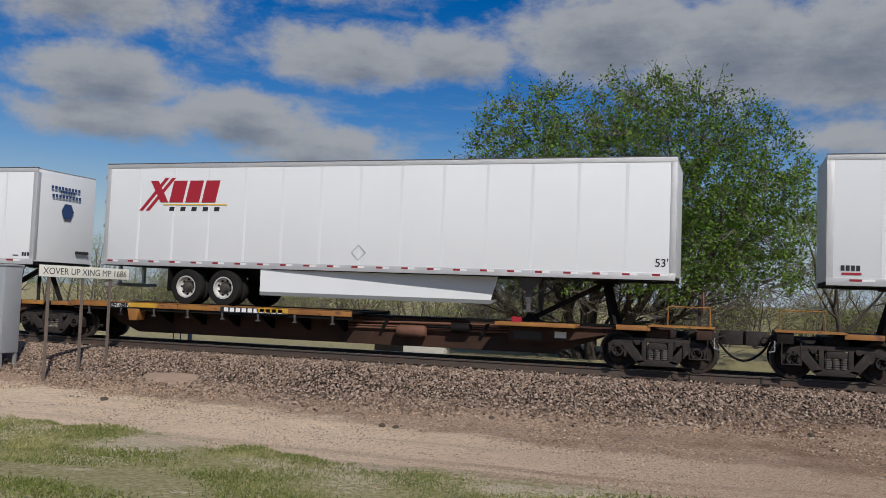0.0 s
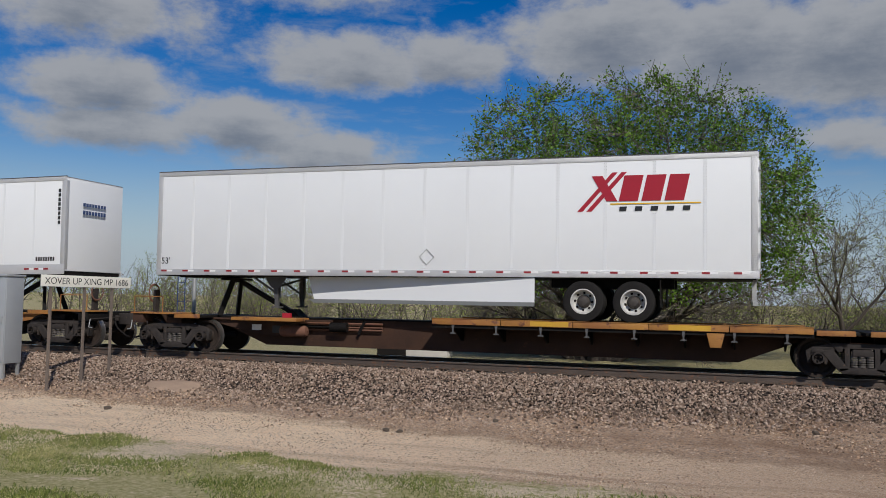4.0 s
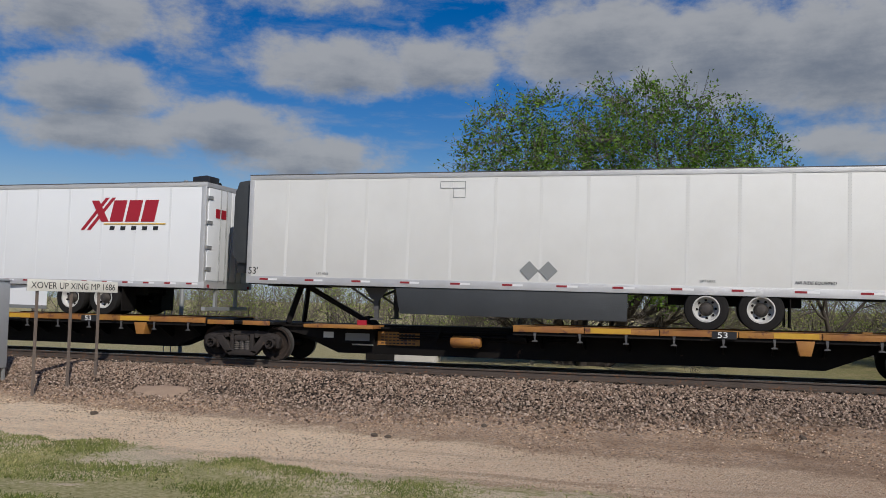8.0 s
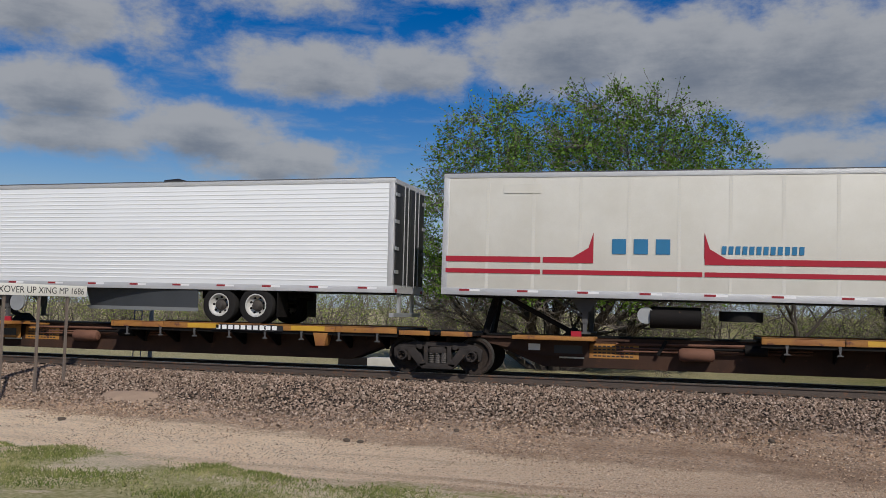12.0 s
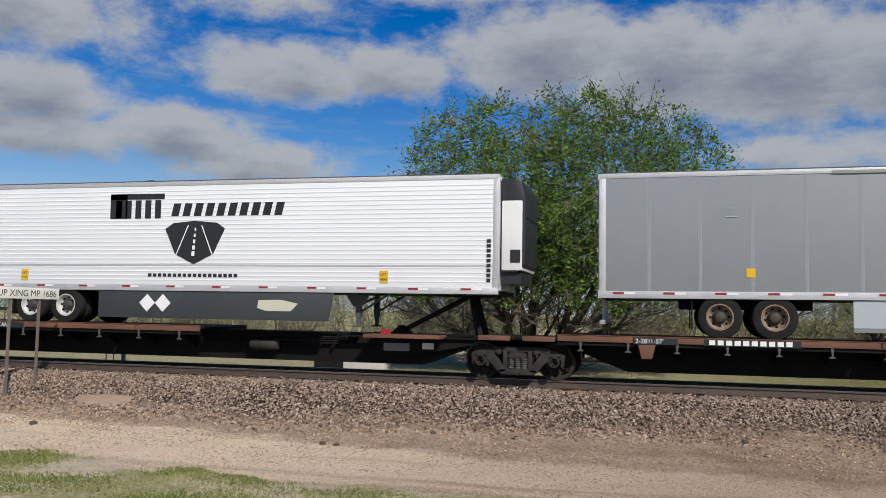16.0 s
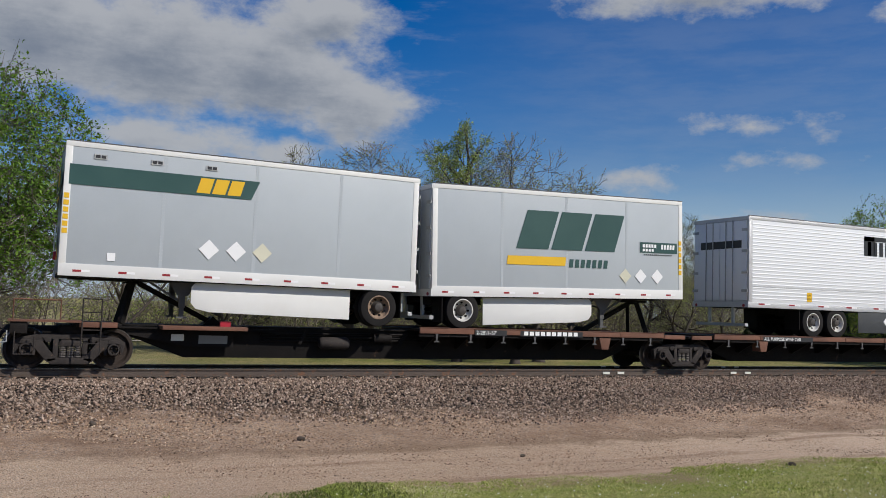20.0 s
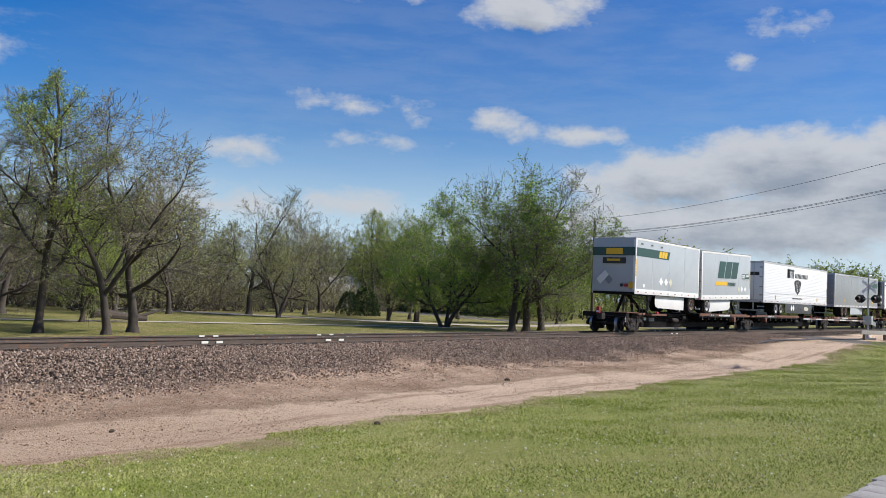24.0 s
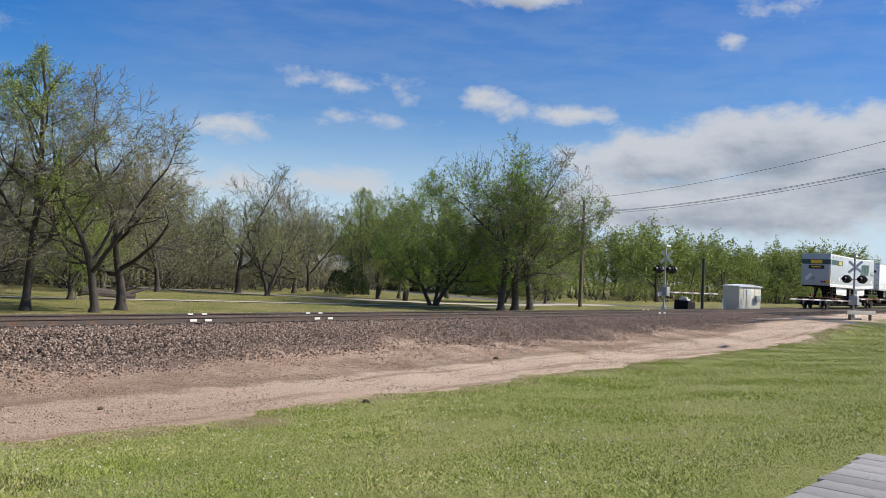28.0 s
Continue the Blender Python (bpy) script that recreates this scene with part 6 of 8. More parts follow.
# children, angle, length ratio, first child, wander, pull upwards, piece length
PLAN_SPREAD = ((5, 66, 1.25, 0.38, 0.05, 0.02, 0.6), (6, 52, 0.50, 0.22, 0.12, 0.055, 0.6), (5, 50, 0.58, 0.15, 0.16, 0.03, 0.5), (5, 46, 0.60, 0.2, 0.18, 0.03, 0.45), (2, 42, 0.65, 0.2, 0.2, 0.02, 0.5), (0, 0, 0, 0, 0.2, 0.02, 0.6))
PLAN_LEAFY = PLAN_SPREAD[:3] + ((5, 46, 0.60, 0.2, 0.18, 0.03, 0.5), (0, 0, 0, 0, 0.2, 0.02, 0.5))
PLAN_TALL = ((10, 56, 0.46, 0.26, 0.035, 0.03, 0.8), (6, 46, 0.52, 0.2, 0.11, 0.07, 0.6), (5, 44, 0.58, 0.2, 0.15, 0.05, 0.5), (4, 42, 0.6, 0.2, 0.18, 0.04, 0.5), (0, 0, 0, 0, 0.2, 0.03, 0.5))
PLAN_ELM = ((7, 46, 0.85, 0.18, 0.07, 0.03, 0.7), (7, 46, 0.52, 0.12, 0.11, 0.05, 0.6), (6, 42, 0.52, 0.1, 0.14, 0.06, 0.5), (4, 38, 0.55, 0.15, 0.16, 0.07, 0.4), (0, 0, 0, 0, 0.16, 0.08, 0.4))
PLAN_WOOD = ((5, 50, 0.62, 0.3, 0.06, 0.03, 1.3), (4, 46, 0.6, 0.2, 0.14, 0.05, 1.2), (3, 44, 0.6, 0.2, 0.18, 0.04, 1.2), (0, 0, 0, 0, 0.2, 0.03, 1.5))
PLAN_BUSH = ((4, 48, 0.8, 0.05, 0.12, 0.02, 1.2), (3, 46, 0.7, 0.2, 0.2, 0.04, 1.2), (0, 0, 0, 0, 0.2, 0.03, 1.5))


def tree_proto(name, label, seed, height, stems, mid, half, plan, leafmat, each=0, size=0.05, away=0.1, keep=1.0, clump=0.0, lobes=0.35, thin=0.008, fill=0, floor=0.0):
    """stems: (foot, direction, length, radius) of each trunk."""
    pl = Plant(seed)
    pl.mid, pl.half, pl.lobes, pl.thin = Vector(mid), Vector(half), lobes, thin
    for at, way, length, w in stems:
        pl.limb(Vector(at), Vector(way).normalized(), length, w, 0, plan)
    if fill:
        pl.fill(fill)
    if each:
        pl.leaves(each, size, away, keep, clump, floor)
    high = max(v[2] for v in pl.twig.v)
    k = height / high
    for g in (pl.wood, pl.twig, pl.leaf):
        g.v = [(a * k, b * k, c * k if c > 0 else c) for a, b, c in g.v]
    t = thing(name, pose(0, 0, -50), label, "tree")
    part("trunk", pl.wood, BARK, t, "rough dark trunk and limbs", fix=False, smooth=60)
    part("twig_spray", pl.twig, TWIG, t, fix=False, smooth=0)
    if pl.leaf.f:
        part("crown", pl.leaf, leafmat, t, "loose spring foliage", fix=False, smooth=0)
    return t


def set_tree(proto, x, y, h, of, turn, label="", first=False, wide=1.0, sink=0.05):
    k = h / of
    m = pose(x, y, float(lift(x, y)) - sink, 0, 0, turn)
    t = proto if first else copy_thing(proto, m)
    t.matrix_basis = m @ Matrix.Diagonal((k * wide, k * wide, k, 1))
    if label:
        t["label"] = label
    return t


BARE_L = "tall budding deciduous tree, nearly leafless, on the grass"
P_ELM = tree_proto("tree", "broad green elm in fresh leaf behind the track", 5, 12.4, [((0.3, 0, -0.2), (0.72, 0.1, 0.9), 6.0, 0.26), ((-0.3, 0, -0.2), (-0.5, -0.15, 0.9), 5.2, 0.25), ((0, 0.2, -0.2), (0.08, 0.35, 1), 6.0, 0.28), ((0.1, -0.2, -0.2), (0.05, -0.5, 0.9), 5.0, 0.2), ((0.5, 0, -0.2), (1.0, -0.25, 0.5), 6.4, 0.19), ((-0.5, 0.1, -0.2), (-1.0, 0.1, 0.6), 5.0, 0.16)],
                   (1.3, 0, 6.2), (7.7, 5.6, 6.4), PLAN_ELM, LEAF_ELM, 6, 0.07, 0.11, 1.0, 0.0, lobes=0.10, thin=0.009, fill=4200, floor=3.4)
P_BARE = tree_proto("tree", BARE_L, 11, 14.0, [((0, 0, -0.2), (0.06, 0.02, 1), 6.2, 0.27)], (0.2, 0, 8.2), (5.4, 5.4, 5.8), PLAN_SPREAD, BUD, 3, 0.045, 0.06, 0.75, lobes=0.25, thin=0.010)
P_BARE2 = tree_proto("tree", BARE_L, 24, 14.0, [((0, 0, -0.2), (-0.05, 0.02, 1), 5.0, 0.33)], (0.3, 0, 7.4), (7.4, 7.0, 6.6), PLAN_SPREAD, BUD, 3, 0.045, 0.06, 0.75, lobes=0.25, thin=0.010)
P_BARE3 = tree_proto("tree", BARE_L, 35, 14.0, [((0, 0, -0.2), (0.22, 0.05, 1), 5.0, 0.24), ((0.25, 0.1, -0.2), (-0.28, 0.1, 1), 4.8, 0.22)], (0, 0, 8.0), (5.8, 5.8, 6.2), PLAN_LEAFY, BUD, 6, 0.05, 0.08, 0.85, lobes=0.25, thin=0.010)
P_NEW = tree_proto("tree", "slender tree in thin new yellow-green leaf", 31, 14.0, [((0, 0, -0.2), (0.05, 0, 1), 11.0, 0.25)], (0.2, 0, 8.4), (4.0, 4.0, 6.0), PLAN_TALL, LEAF_NEW, 9, 0.055, 0.10, 0.9, 0.5, lobes=0.25)
P_NEW2 = tree_proto("tree", "spreading tree in thin new yellow-green leaf", 38, 14.0, [((0, 0, -0.2), (0.08, 0, 1), 5.2, 0.28), ((0.2, 0.2, -0.2), (-0.45, 0.1, 1), 4.6, 0.2)], (0.2, 0, 7.6), (5.8, 5.8, 6.4), PLAN_LEAFY, LEAF_NEW, 8, 0.058, 0.12, 0.9, 0.5, lobes=0.25, fill=500)
P_GREEN = tree_proto("tree", "round-headed dark-trunked tree in fresh green leaf", 47, 13.0, [((0, 0, -0.2), (0.05, 0.03, 1), 5.6, 0.30)], (0, 0, 7.4), (5.3, 5.3, 5.8), PLAN_SPREAD, LEAF_GREEN, 4, 0.072, 0.12, 0.9, 0.3, lobes=0.22, fill=700)
P_GREEN2 = tree_proto("tree", "broad low-forked tree in fresh green leaf", 52, 13.0, [((0.2, 0, -0.2), (0.35, 0.05, 1), 4.8, 0.24), ((-0.2, 0, -0.2), (-0.4, -0.1, 1), 4.6, 0.22), ((0, 0.1, -0.2), (0.0, 0.3, 1), 5.0, 0.2)], (0, 0, 7.0), (5.6, 5.6, 6.0), PLAN_LEAFY, LEAF_GREEN, 7, 0.07, 0.12, 0.9, 0.5, lobes=0.25, fill=800)


def plant_trees():
    set_tree(P_ELM, -5.6, 37.0, 12.5, 12.4, 0, first=True, wide=1.04)
    T = ((P_BARE2, 14.8, 40.1, 9.8, 14), (P_BARE, 15.7, 40.6, 10.4, 14), (P_BARE2, 19.9, 44.2, 8.0, 14), (P_NEW, 19.3, 37.9, 11.3, 14), (P_BARE, 21.5, 36.1, 10.4, 14), (P_BARE2, 23.7, 37.5, 10.8, 14),
         (P_BARE2, 48.8, 59.8, 11.0, 14), (P_BARE3, 48.1, 55.2, 10.0, 14), (P_BARE2, 57.3, 62.0, 10, 14), (P_BARE, 64.1, 67.2, 10.4, 14), (P_NEW, 65.3, 60.5, 10.8, 14), (P_NEW2, 55.9, 50.1, 9.8, 14),
         (P_NEW2, 57.7, 48.6, 9.5, 14), (P_GREEN2, 52.3, 41.2, 9.9, 13), (P_GREEN, 51.6, 34.6, 12.3, 13), (P_BARE2, 52.8, 34.2, 11.4, 14), (P_GREEN, 55.0, 34.3, 10.6, 13),
         (P_BARE3, 9.2, 41.5, 8.2, 14), (P_BARE2, 11.8, 44.5, 9.2, 14), (P_BARE, 4.6, 42.0, 7.6, 14), (P_NEW2, 26.5, 47, 8.0, 14), (P_NEW, 30, 52, 8.8, 14), (P_BARE3, 35, 58, 9.4, 14), (P_BARE2, 41, 60, 9.4, 14), (P_NEW, 72, 55, 10.4, 14),
         (P_BARE2, 38, 66, 10, 14), (P_BARE3, 54, 71, 11, 14), (P_NEW, 62, 53, 9.0, 14), (P_GREEN2, 66, 44, 7.5, 13), (P_NEW2, 70, 42, 6.8, 14), (P_BARE, 17.3, 48, 9.6, 14), (P_BARE2, 27, 58, 10.5, 14), (P_BARE, 45, 72, 11, 14))
    used = set()
    for i, (p, x, y, h, of) in enumerate(T):
        set_tree(p, x, y, h * 1.03, of, (i * 77) % 360, first=p.name not in used, wide=1.0 + 0.08 * math.sin(i * 2.1))
        used.add(p.name)


def woods(name, label, a, b, deep, count, low, high, seed, leafmat, each, size, kind_of="woods", woodmat=None):
    """A stand of many stems from a to b, too many to count; bushes fork from the ground."""
    r = random.Random(seed)
    bush = kind_of != "woods"
    kinds = []
    for k in range(5):
        pl = Plant(seed * 10 + k)
        pl.thin = 0.014 if not bush else 0.02
        if bush:
            pl.mid, pl.half = Vector((0, 0, 3.0)), Vector((3.4, 3.4, 3.8))
            for _ in range(3):
                pl.limb(Vector((pl.r.uniform(-0.8, 0.8), pl.r.uniform(-0.8, 0.8), -0.3)), Vector((pl.r.gauss(0, 0.4), pl.r.gauss(0, 0.4), 1)).normalized(), 3.6, 0.06, 0, PLAN_BUSH)
        else:
            pl.mid, pl.half = Vector((0, 0, 6.2)), Vector((3.6, 3.6, 4.6))
            pl.limb(Vector((0, 0, -0.3)), Vector((pl.r.gauss(0, 0.12), pl.r.gauss(0, 0.12), 1)).normalized(), 6.0, 0.17, 0, PLAN_WOOD)
        pl.leaves(each, size, 0.28)
        top = max(v[2] for v in pl.twig.v)
        kinds.append([(np.array(g.v) / top, g.f) if g.f else None for g in (pl.wood, pl.twig, pl.leaf)])
    packs = [[[], []] for _ in range(3)]
    off = [0, 0, 0]
    for _ in range(count):
        f, s = r.random(), r.uniform(-0.5, 0.5) * deep
        dx, dy = b[0] - a[0], b[1] - a[1]
        n = math.hypot(dx, dy)
        x, y = a[0] + dx * f - dy / n * s, a[1] + dy * f + dx / n * s
        h = r.uniform(low, high)
        c, q = math.cos(r.uniform(0, 6.28)), r.choice((-1, 1))
        q *= math.sqrt(1 - c * c)
        kd = r.choice(kinds)
        wd = r.uniform(0.85, 1.25)
        for j in range(3):
            if kd[j] is None:
                continue
            v, fc = kd[j]
            p = np.stack([(v[:, 0] * c - v[:, 1] * q) * h * wd + x, (v[:, 0] * q + v[:, 1] * c) * h * wd + y, v[:, 2] * h + float(lift(x, y))], 1)
            packs[j][0].append(p)
            packs[j][1].append(np.array(fc) + off[j])
            off[j] += len(p)
    t = thing(name, pose(0, 0, 0), label, kind_of, kind="stuff")
    for j, (nm, mt) in enumerate((("stems", woodmat or BARK), ("twigs", TWIG), ("foliage", leafmat))):
        if packs[j][0]:
            me = bpy.data.meshes.new(nm)
            me.from_pydata(np.concatenate(packs[j][0]), [], np.concatenate(packs[j][1]))
            tagged(part(nm, me, mt, t), kind="stuff")


WOODLEAF = leaf_material("wood_edge_leaves", (0.12, 0.17, 0.035), (0.32, 0.38, 0.09))
BRUSH = leaf_material("brush_leaves", (0.22, 0.22, 0.085), (0.44, 0.44, 0.16))


def plant_woods():
    woods("far_woods", "distant belt of budding green scrub trees", (-150, 80), (-18, 74), 14, 70, 5.5, 8.5, 61, WOODLEAF, 5, 0.11)
    woods("thicket", "brown and green thicket at the field edge", (-48, 58), (22, 60), 11, 160, 2.8, 5.6, 62, WOODLEAF, 6, 0.09, "thicket")
    woods("woods", "dense grey-brown leafless woods behind the lawn", (8, 62), (48, 88), 14, 26, 5.0, 8.0, 63, BUD, 5, 0.08)
    woods("undergrowth", "tangled grey-brown undergrowth under the trees", (8, 54), (46, 82), 8, 120, 1.8, 4.6, 64, BRUSH, 7, 0.085, "undergrowth")
    woods("woods", "dense grey-brown budding woods behind the lawn", (34, 76), (104, 94), 16, 85, 8, 12.0, 65, BUD, 6, 0.09)
    woods("woods", "olive-green budding woods beyond the drive", (98, 96), (98, 60), 16, 60, 8, 12, 70, WOODLEAF, 12, 0.15)
    woods("undergrowth", "leafy undergrowth beyond the drive", (96, 96), (92, 58), 10, 90, 2.2, 5.5, 71, WOODLEAF, 9, 0.13, "undergrowth")
    woods("undergrowth", "brown undergrowth along the wood's edge", (34, 68), (104, 84), 12, 190, 2.2, 6.0, 69, BRUSH, 6, 0.08, "undergrowth")
    woods("woods", "olive-green woods beyond the road crossing", (92, 62), (250, 52), 26, 150, 8.5, 12.5, 66, WOODLEAF, 15, 0.15)
    woods("undergrowth", "leafy undergrowth along the far wood's edge", (84, 54), (240, 42), 8, 110, 2.5, 6.0, 67, WOODLEAF, 10, 0.16, "undergrowth")
    woods("woods", "olive-green woods beyond the road crossing", (250, 56), (300, -60), 26, 50, 8, 12, 68, WOODLEAF, 6, 0.16)


plant_trees()
plant_woods()


# ---- beside the track ----
WOODGREY = paint("weathered_board", (0.36, 0.34, 0.31), (0.20, 0.18, 0.16), rough=0.85, scale=2, fine=40, stretch=(0.6, 6, 6), bump=0.008, vary=0.18)
CASE = paint("signal_case", (0.40, 0.42, 0.44), (0.32, 0.34, 0.36), rough=0.45, metal=0.35, scale=1.5)
SIGNWHITE = paint("sign_white", (0.72, 0.71, 0.64), (0.55, 0.53, 0.47), rough=0.5, scale=3, amount=0.3, bump=0)
BEIGE = paint("beige_metal", (0.74, 0.70, 0.56), (0.60, 0.56, 0.44), rough=0.75, scale=1.5, spec=0.2)
POLEWOOD = paint("pole_wood", (0.13, 0.095, 0.07), (0.07, 0.05, 0.04), rough=0.9, scale=2, stretch=(4, 4, 0.4))
ROOF = paint("shingle_roof", (0.30, 0.29, 0.28), (0.2, 0.19, 0.18), rough=0.9, scale=3)
DRIVE = paint("pale_gravel_drive", (0.50, 0.45, 0.37), (0.36, 0.31, 0.25), rough=0.95, scale=0.6, fine=20, bump=0.02)
ASPHALT = paint("old_asphalt", (0.15, 0.145, 0.135), (0.09, 0.085, 0.08), rough=0.9, scale=0.5, fine=25, bump=0.01)
CONCRETE = paint("pale_concrete", (0.52, 0.50, 0.46), (0.36, 0.34, 0.31), rough=0.9, scale=2)


def low(x, y):
    return float(lift(x, y))


def milepost_sign():
    ax, ay, bx, by = -16.1, 17.35, -15.78, 20.3
    n = math.hypot(bx - ax, by - ay)
    turn = math.degrees(math.atan2(by - ay, bx - ax))
    s = thing("milepost_sign", pose(ax, ay, 0, 0, 0, turn), "white lettered milepost board on three steel posts in gravel", "sign")
    part("board", Geo().box(0.0, n, -0.02, 0.0, 1.76, 2.05), SIGNWHITE, s, "long white board with black letters", 0.004)
    part("board_back", Geo().box(0.0, n, 0.0, 0.012, 1.76, 2.05), GALV, s)
    tagged(lettering(s, "letters", "XOVER UP XING MP 1686", 0.1, 1.825, 0.235, INK, -0.021, wide=1.0), kind="stuff")
    w = s.children[-1].data
    k = (n - 0.1) / max(v.co.x for v in w.vertices)
    w.transform(Matrix.Diagonal((k, 1, 1, 1)))
    for d in (0.35, 1.42, 2.36):
        x, y = ax + (bx - ax) * d / n, ay + (by - ay) * d / n
        part("post", Geo().beam((d, 0.045, low(x, y) - 0.3), (d, 0.045, 2.03), 0.06, 0.05), POST, s, "rusty brown-grey steel post")


def signal_case():
    x0, x1, y0, y1, z = -19.2, -18.32, 18.55, 19.15, -0.42
    c = thing("signal_case", pose(0, 0, 0), "grey metal signal equipment cabinet on legs by the track", "cabinet")
    part("body", Geo().box(x0, x1, y0, y1, z + 0.12, 2.02), CASE, c, "", 0.01)
    part("lid", Geo().box(x0 - 0.03, x1 + 0.03, y0 - 0.04, y1 + 0.03, 2.02, 2.07), CASE, c, "", 0.01)
    for a, b in ((x0 + 0.02, (x0 + x1) / 2 - 0.01), ((x0 + x1) / 2 + 0.01, x1 - 0.02)):
        d = part("door", Geo().box(a, b, y0 - 0.02, y0, z + 0.16, 1.98), CASE, c, "", 0.006)
        part("handle", Geo().box(b - 0.09, b - 0.06, y0 - 0.05, y0 - 0.02, 0.75, 0.95), GALV, d)
    for x in (x0 + 0.06, x1 - 0.06):
        for y in (y0 + 0.05, y1 - 0.05):
            part("leg", Geo().box(x - 0.035, x + 0.035, y - 0.035, y + 0.035, low(x, y) - 0.2, z + 0.12), GALV, c)
    for k in range(3):
        part("conduit", Geo().cyl((x1 - 0.1 - k * 0.17, y0 + 0.02, -0.95), (x1 - 0.1 - k * 0.17, y0 + 0.02, z + 0.12), 0.025, n=8), GALV, c)


def lamp_head(parent, x, z):
    h = part("signal_head", Geo().prism([(x - 0.30, z - 0.42), (x + 0.34, z - 0.40), (x + 0.40, z + 0.36), (x + 0.26, z + 0.40), (x - 0.30, z + 0.36)], -0.32, 0.32), INK, parent, "black signal backboard and housing", 0.03)
    part("visor", Geo().lathe([(0.34, 0.15), (0.62, 0.17), (0.62, 0.14)], (x, 0, z), "x", 16), INK, h)
    part("hood", Geo().lathe([(-0.02, 0.32), (0.02, 0.34), (0.05, 0.02)], (x - 0.30, 0, z), "x", 20), INK, h)
    part("bracket", Geo().cyl((x - 0.42, 0, z - 0.62), (x - 0.05, 0, z - 0.62), 0.035, n=8).cyl((x - 0.05, 0, z - 0.65), (x - 0.05, 0, z - 0.4), 0.045, n=10), GALV, h)


def rail_signal():
    az, y = -34.05, 27.2
    x = y * math.tan(radians(az))
    g = low(x, y)
    s = thing("railway_signal", pose(x, y, 0), "tall two-headed railway signal mast behind the track", "signal")
    part("mast", Geo().cyl((0, 0, g - 0.2), (0, 0, 5.9), 0.075, n=14), GALV, s, "galvanised tubular mast")
    lamp_head(s, 0.78, 5.62)
    lamp_head(s, 0.74, 3.55)
    for q in (-0.62, -0.32):
        part("ladder_rail", Geo().cyl((q, -0.1, g), (q, -0.1, 5.8), 0.018, n=6), NAVY, s)
    for k in range(18):
        part("rung", Geo().cyl((-0.62, -0.1, g + 0.4 + k * 0.34), (-0.32, -0.1, g + 0.4 + k * 0.34), 0.012, n=6), NAVY, s)
    for z in (2.6, 4.2, 5.3):
        part("ladder_bracket", Geo().cyl((-0.47, -0.1, z), (0, 0, z), 0.02, n=6), NAVY, s)
    part("platform", Geo().box(-0.75, -0.05, -0.35, 0.3, 4.05, 4.09), GALV, s)


FADEDRED = paint("faded_red_stripe", (0.30, 0.20, 0.19), (0.36, 0.30, 0.28), rough=0.5, scale=3)


def crossing_signal(x, y, face, arm_to, label, lit):
    """A flashing-light crossing signal with a lowered gate; face is the way its lamps look, in degrees."""
    g = low(x, y)
    s = thing("crossing_signal", pose(x, y, g), label, "crossing signal", "level crossing signals")
    H = 4.75
    part("mast", Geo().cyl((0, 0, 0), (0, 0, H), 0.065, n=12), GALV, s)
    part("base", Geo().cyl((0, 0, -0.1), (0, 0, 0.35), 0.2, 0.12, n=12), GALV, s)
    part("mechanism", Geo().box(-0.25, 0.25, -0.3, 0.3, 1.05, 1.7), GALV, s, "grey gate mechanism box", 0.03)
    m = pose(0, 0, 0, 0, 0, face)
    for sg in (-1, 1):
        b = part("crossbuck_blade", Geo().beam((-0.55, -0.09 - 0.012 * sg, H - 0.9 - 0.42 * sg), (0.55, -0.09 - 0.012 * sg, H - 0.9 + 0.42 * sg), 0.012, 0.2), TAPEWHITE, s, "white crossbuck blade")
        b.matrix_basis = m
    hl = part("lamp_bar", Geo().cyl((-0.75, -0.02, 2.95), (0.75, -0.02, 2.95), 0.035, n=8), GALV, s)
    hl.matrix_basis = m
    for q in (-0.62, 0.62):
        for o in (-1, 1):
            l = part("lamp_hood", Geo().lathe([(o * 0.10, 0.02), (o * 0.10, 0.30), (o * 0.13, 0.30), (o * 0.14, 0.17), (o * 0.42, 0.17), (o * 0.42, 0.155), (o * 0.13, 0.15)], (q, 0, 2.95), "y", 18), INK, hl, "black lamp disc and hood")
            part("lens", Geo().cyl((q, o * 0.145, 2.95), (q, o * 0.15, 2.95), 0.148, n=18), LAMP_ON if lit == o and q > 0 else LAMP_OFF, l)
    part("bell", Geo().lathe([(0.0, 0.13), (0.07, 0.12), (0.12, 0.02)], (0, 0, H), "z", 14), GALV, s)
    part("top_lamp", Geo().box(-0.06, 0.7, -0.07, 0.07, H - 0.12, H - 0.02), TAPEWHITE, s)
    d = Vector((arm_to[0] - x, arm_to[1] - y, 0))
    n = d.length
    arm = part("gate_arm", Geo().beam((0, 0, 1.32), d * 0.08 + Vector((0, 0, 1.32)), 0.07, 0.16), GALV, s, "lowered striped gate arm")
    k = 10
    for i in range(k):
        a, b = 0.08 + 0.92 * i / k, 0.08 + 0.92 * (i + 1) / k
        part("stripe", Geo().beam(d * a + Vector((0, 0, 1.32)), d * b + Vector((0, 0, 1.32)), 0.03, 0.09), SIGNWHITE if i % 2 else FADEDRED, arm)
    for f in (0.55, 0.8, 0.99):
        part("arm_lamp", Geo().cyl(d * f + Vector((0, 0, 1.38)), d * f + Vector((0, 0, 1.52)), 0.05, n=10), RED, arm)
    part("counterweight", Geo().beam((0, 0, 1.3), d * -0.12 + Vector((0, 0, 1.1)), 0.1, 0.25), GALV, s)


def glow(name, col, e):
    m, t, p = nodes_of(name)
    p.inputs["Base Color"].default_value = (*col, 1)
    p.inputs["Roughness"].default_value = 0.25
    p.inputs["Emission Color"].default_value = (*col, 1)
    p.inputs["Emission Strength"].default_value = e
    return m


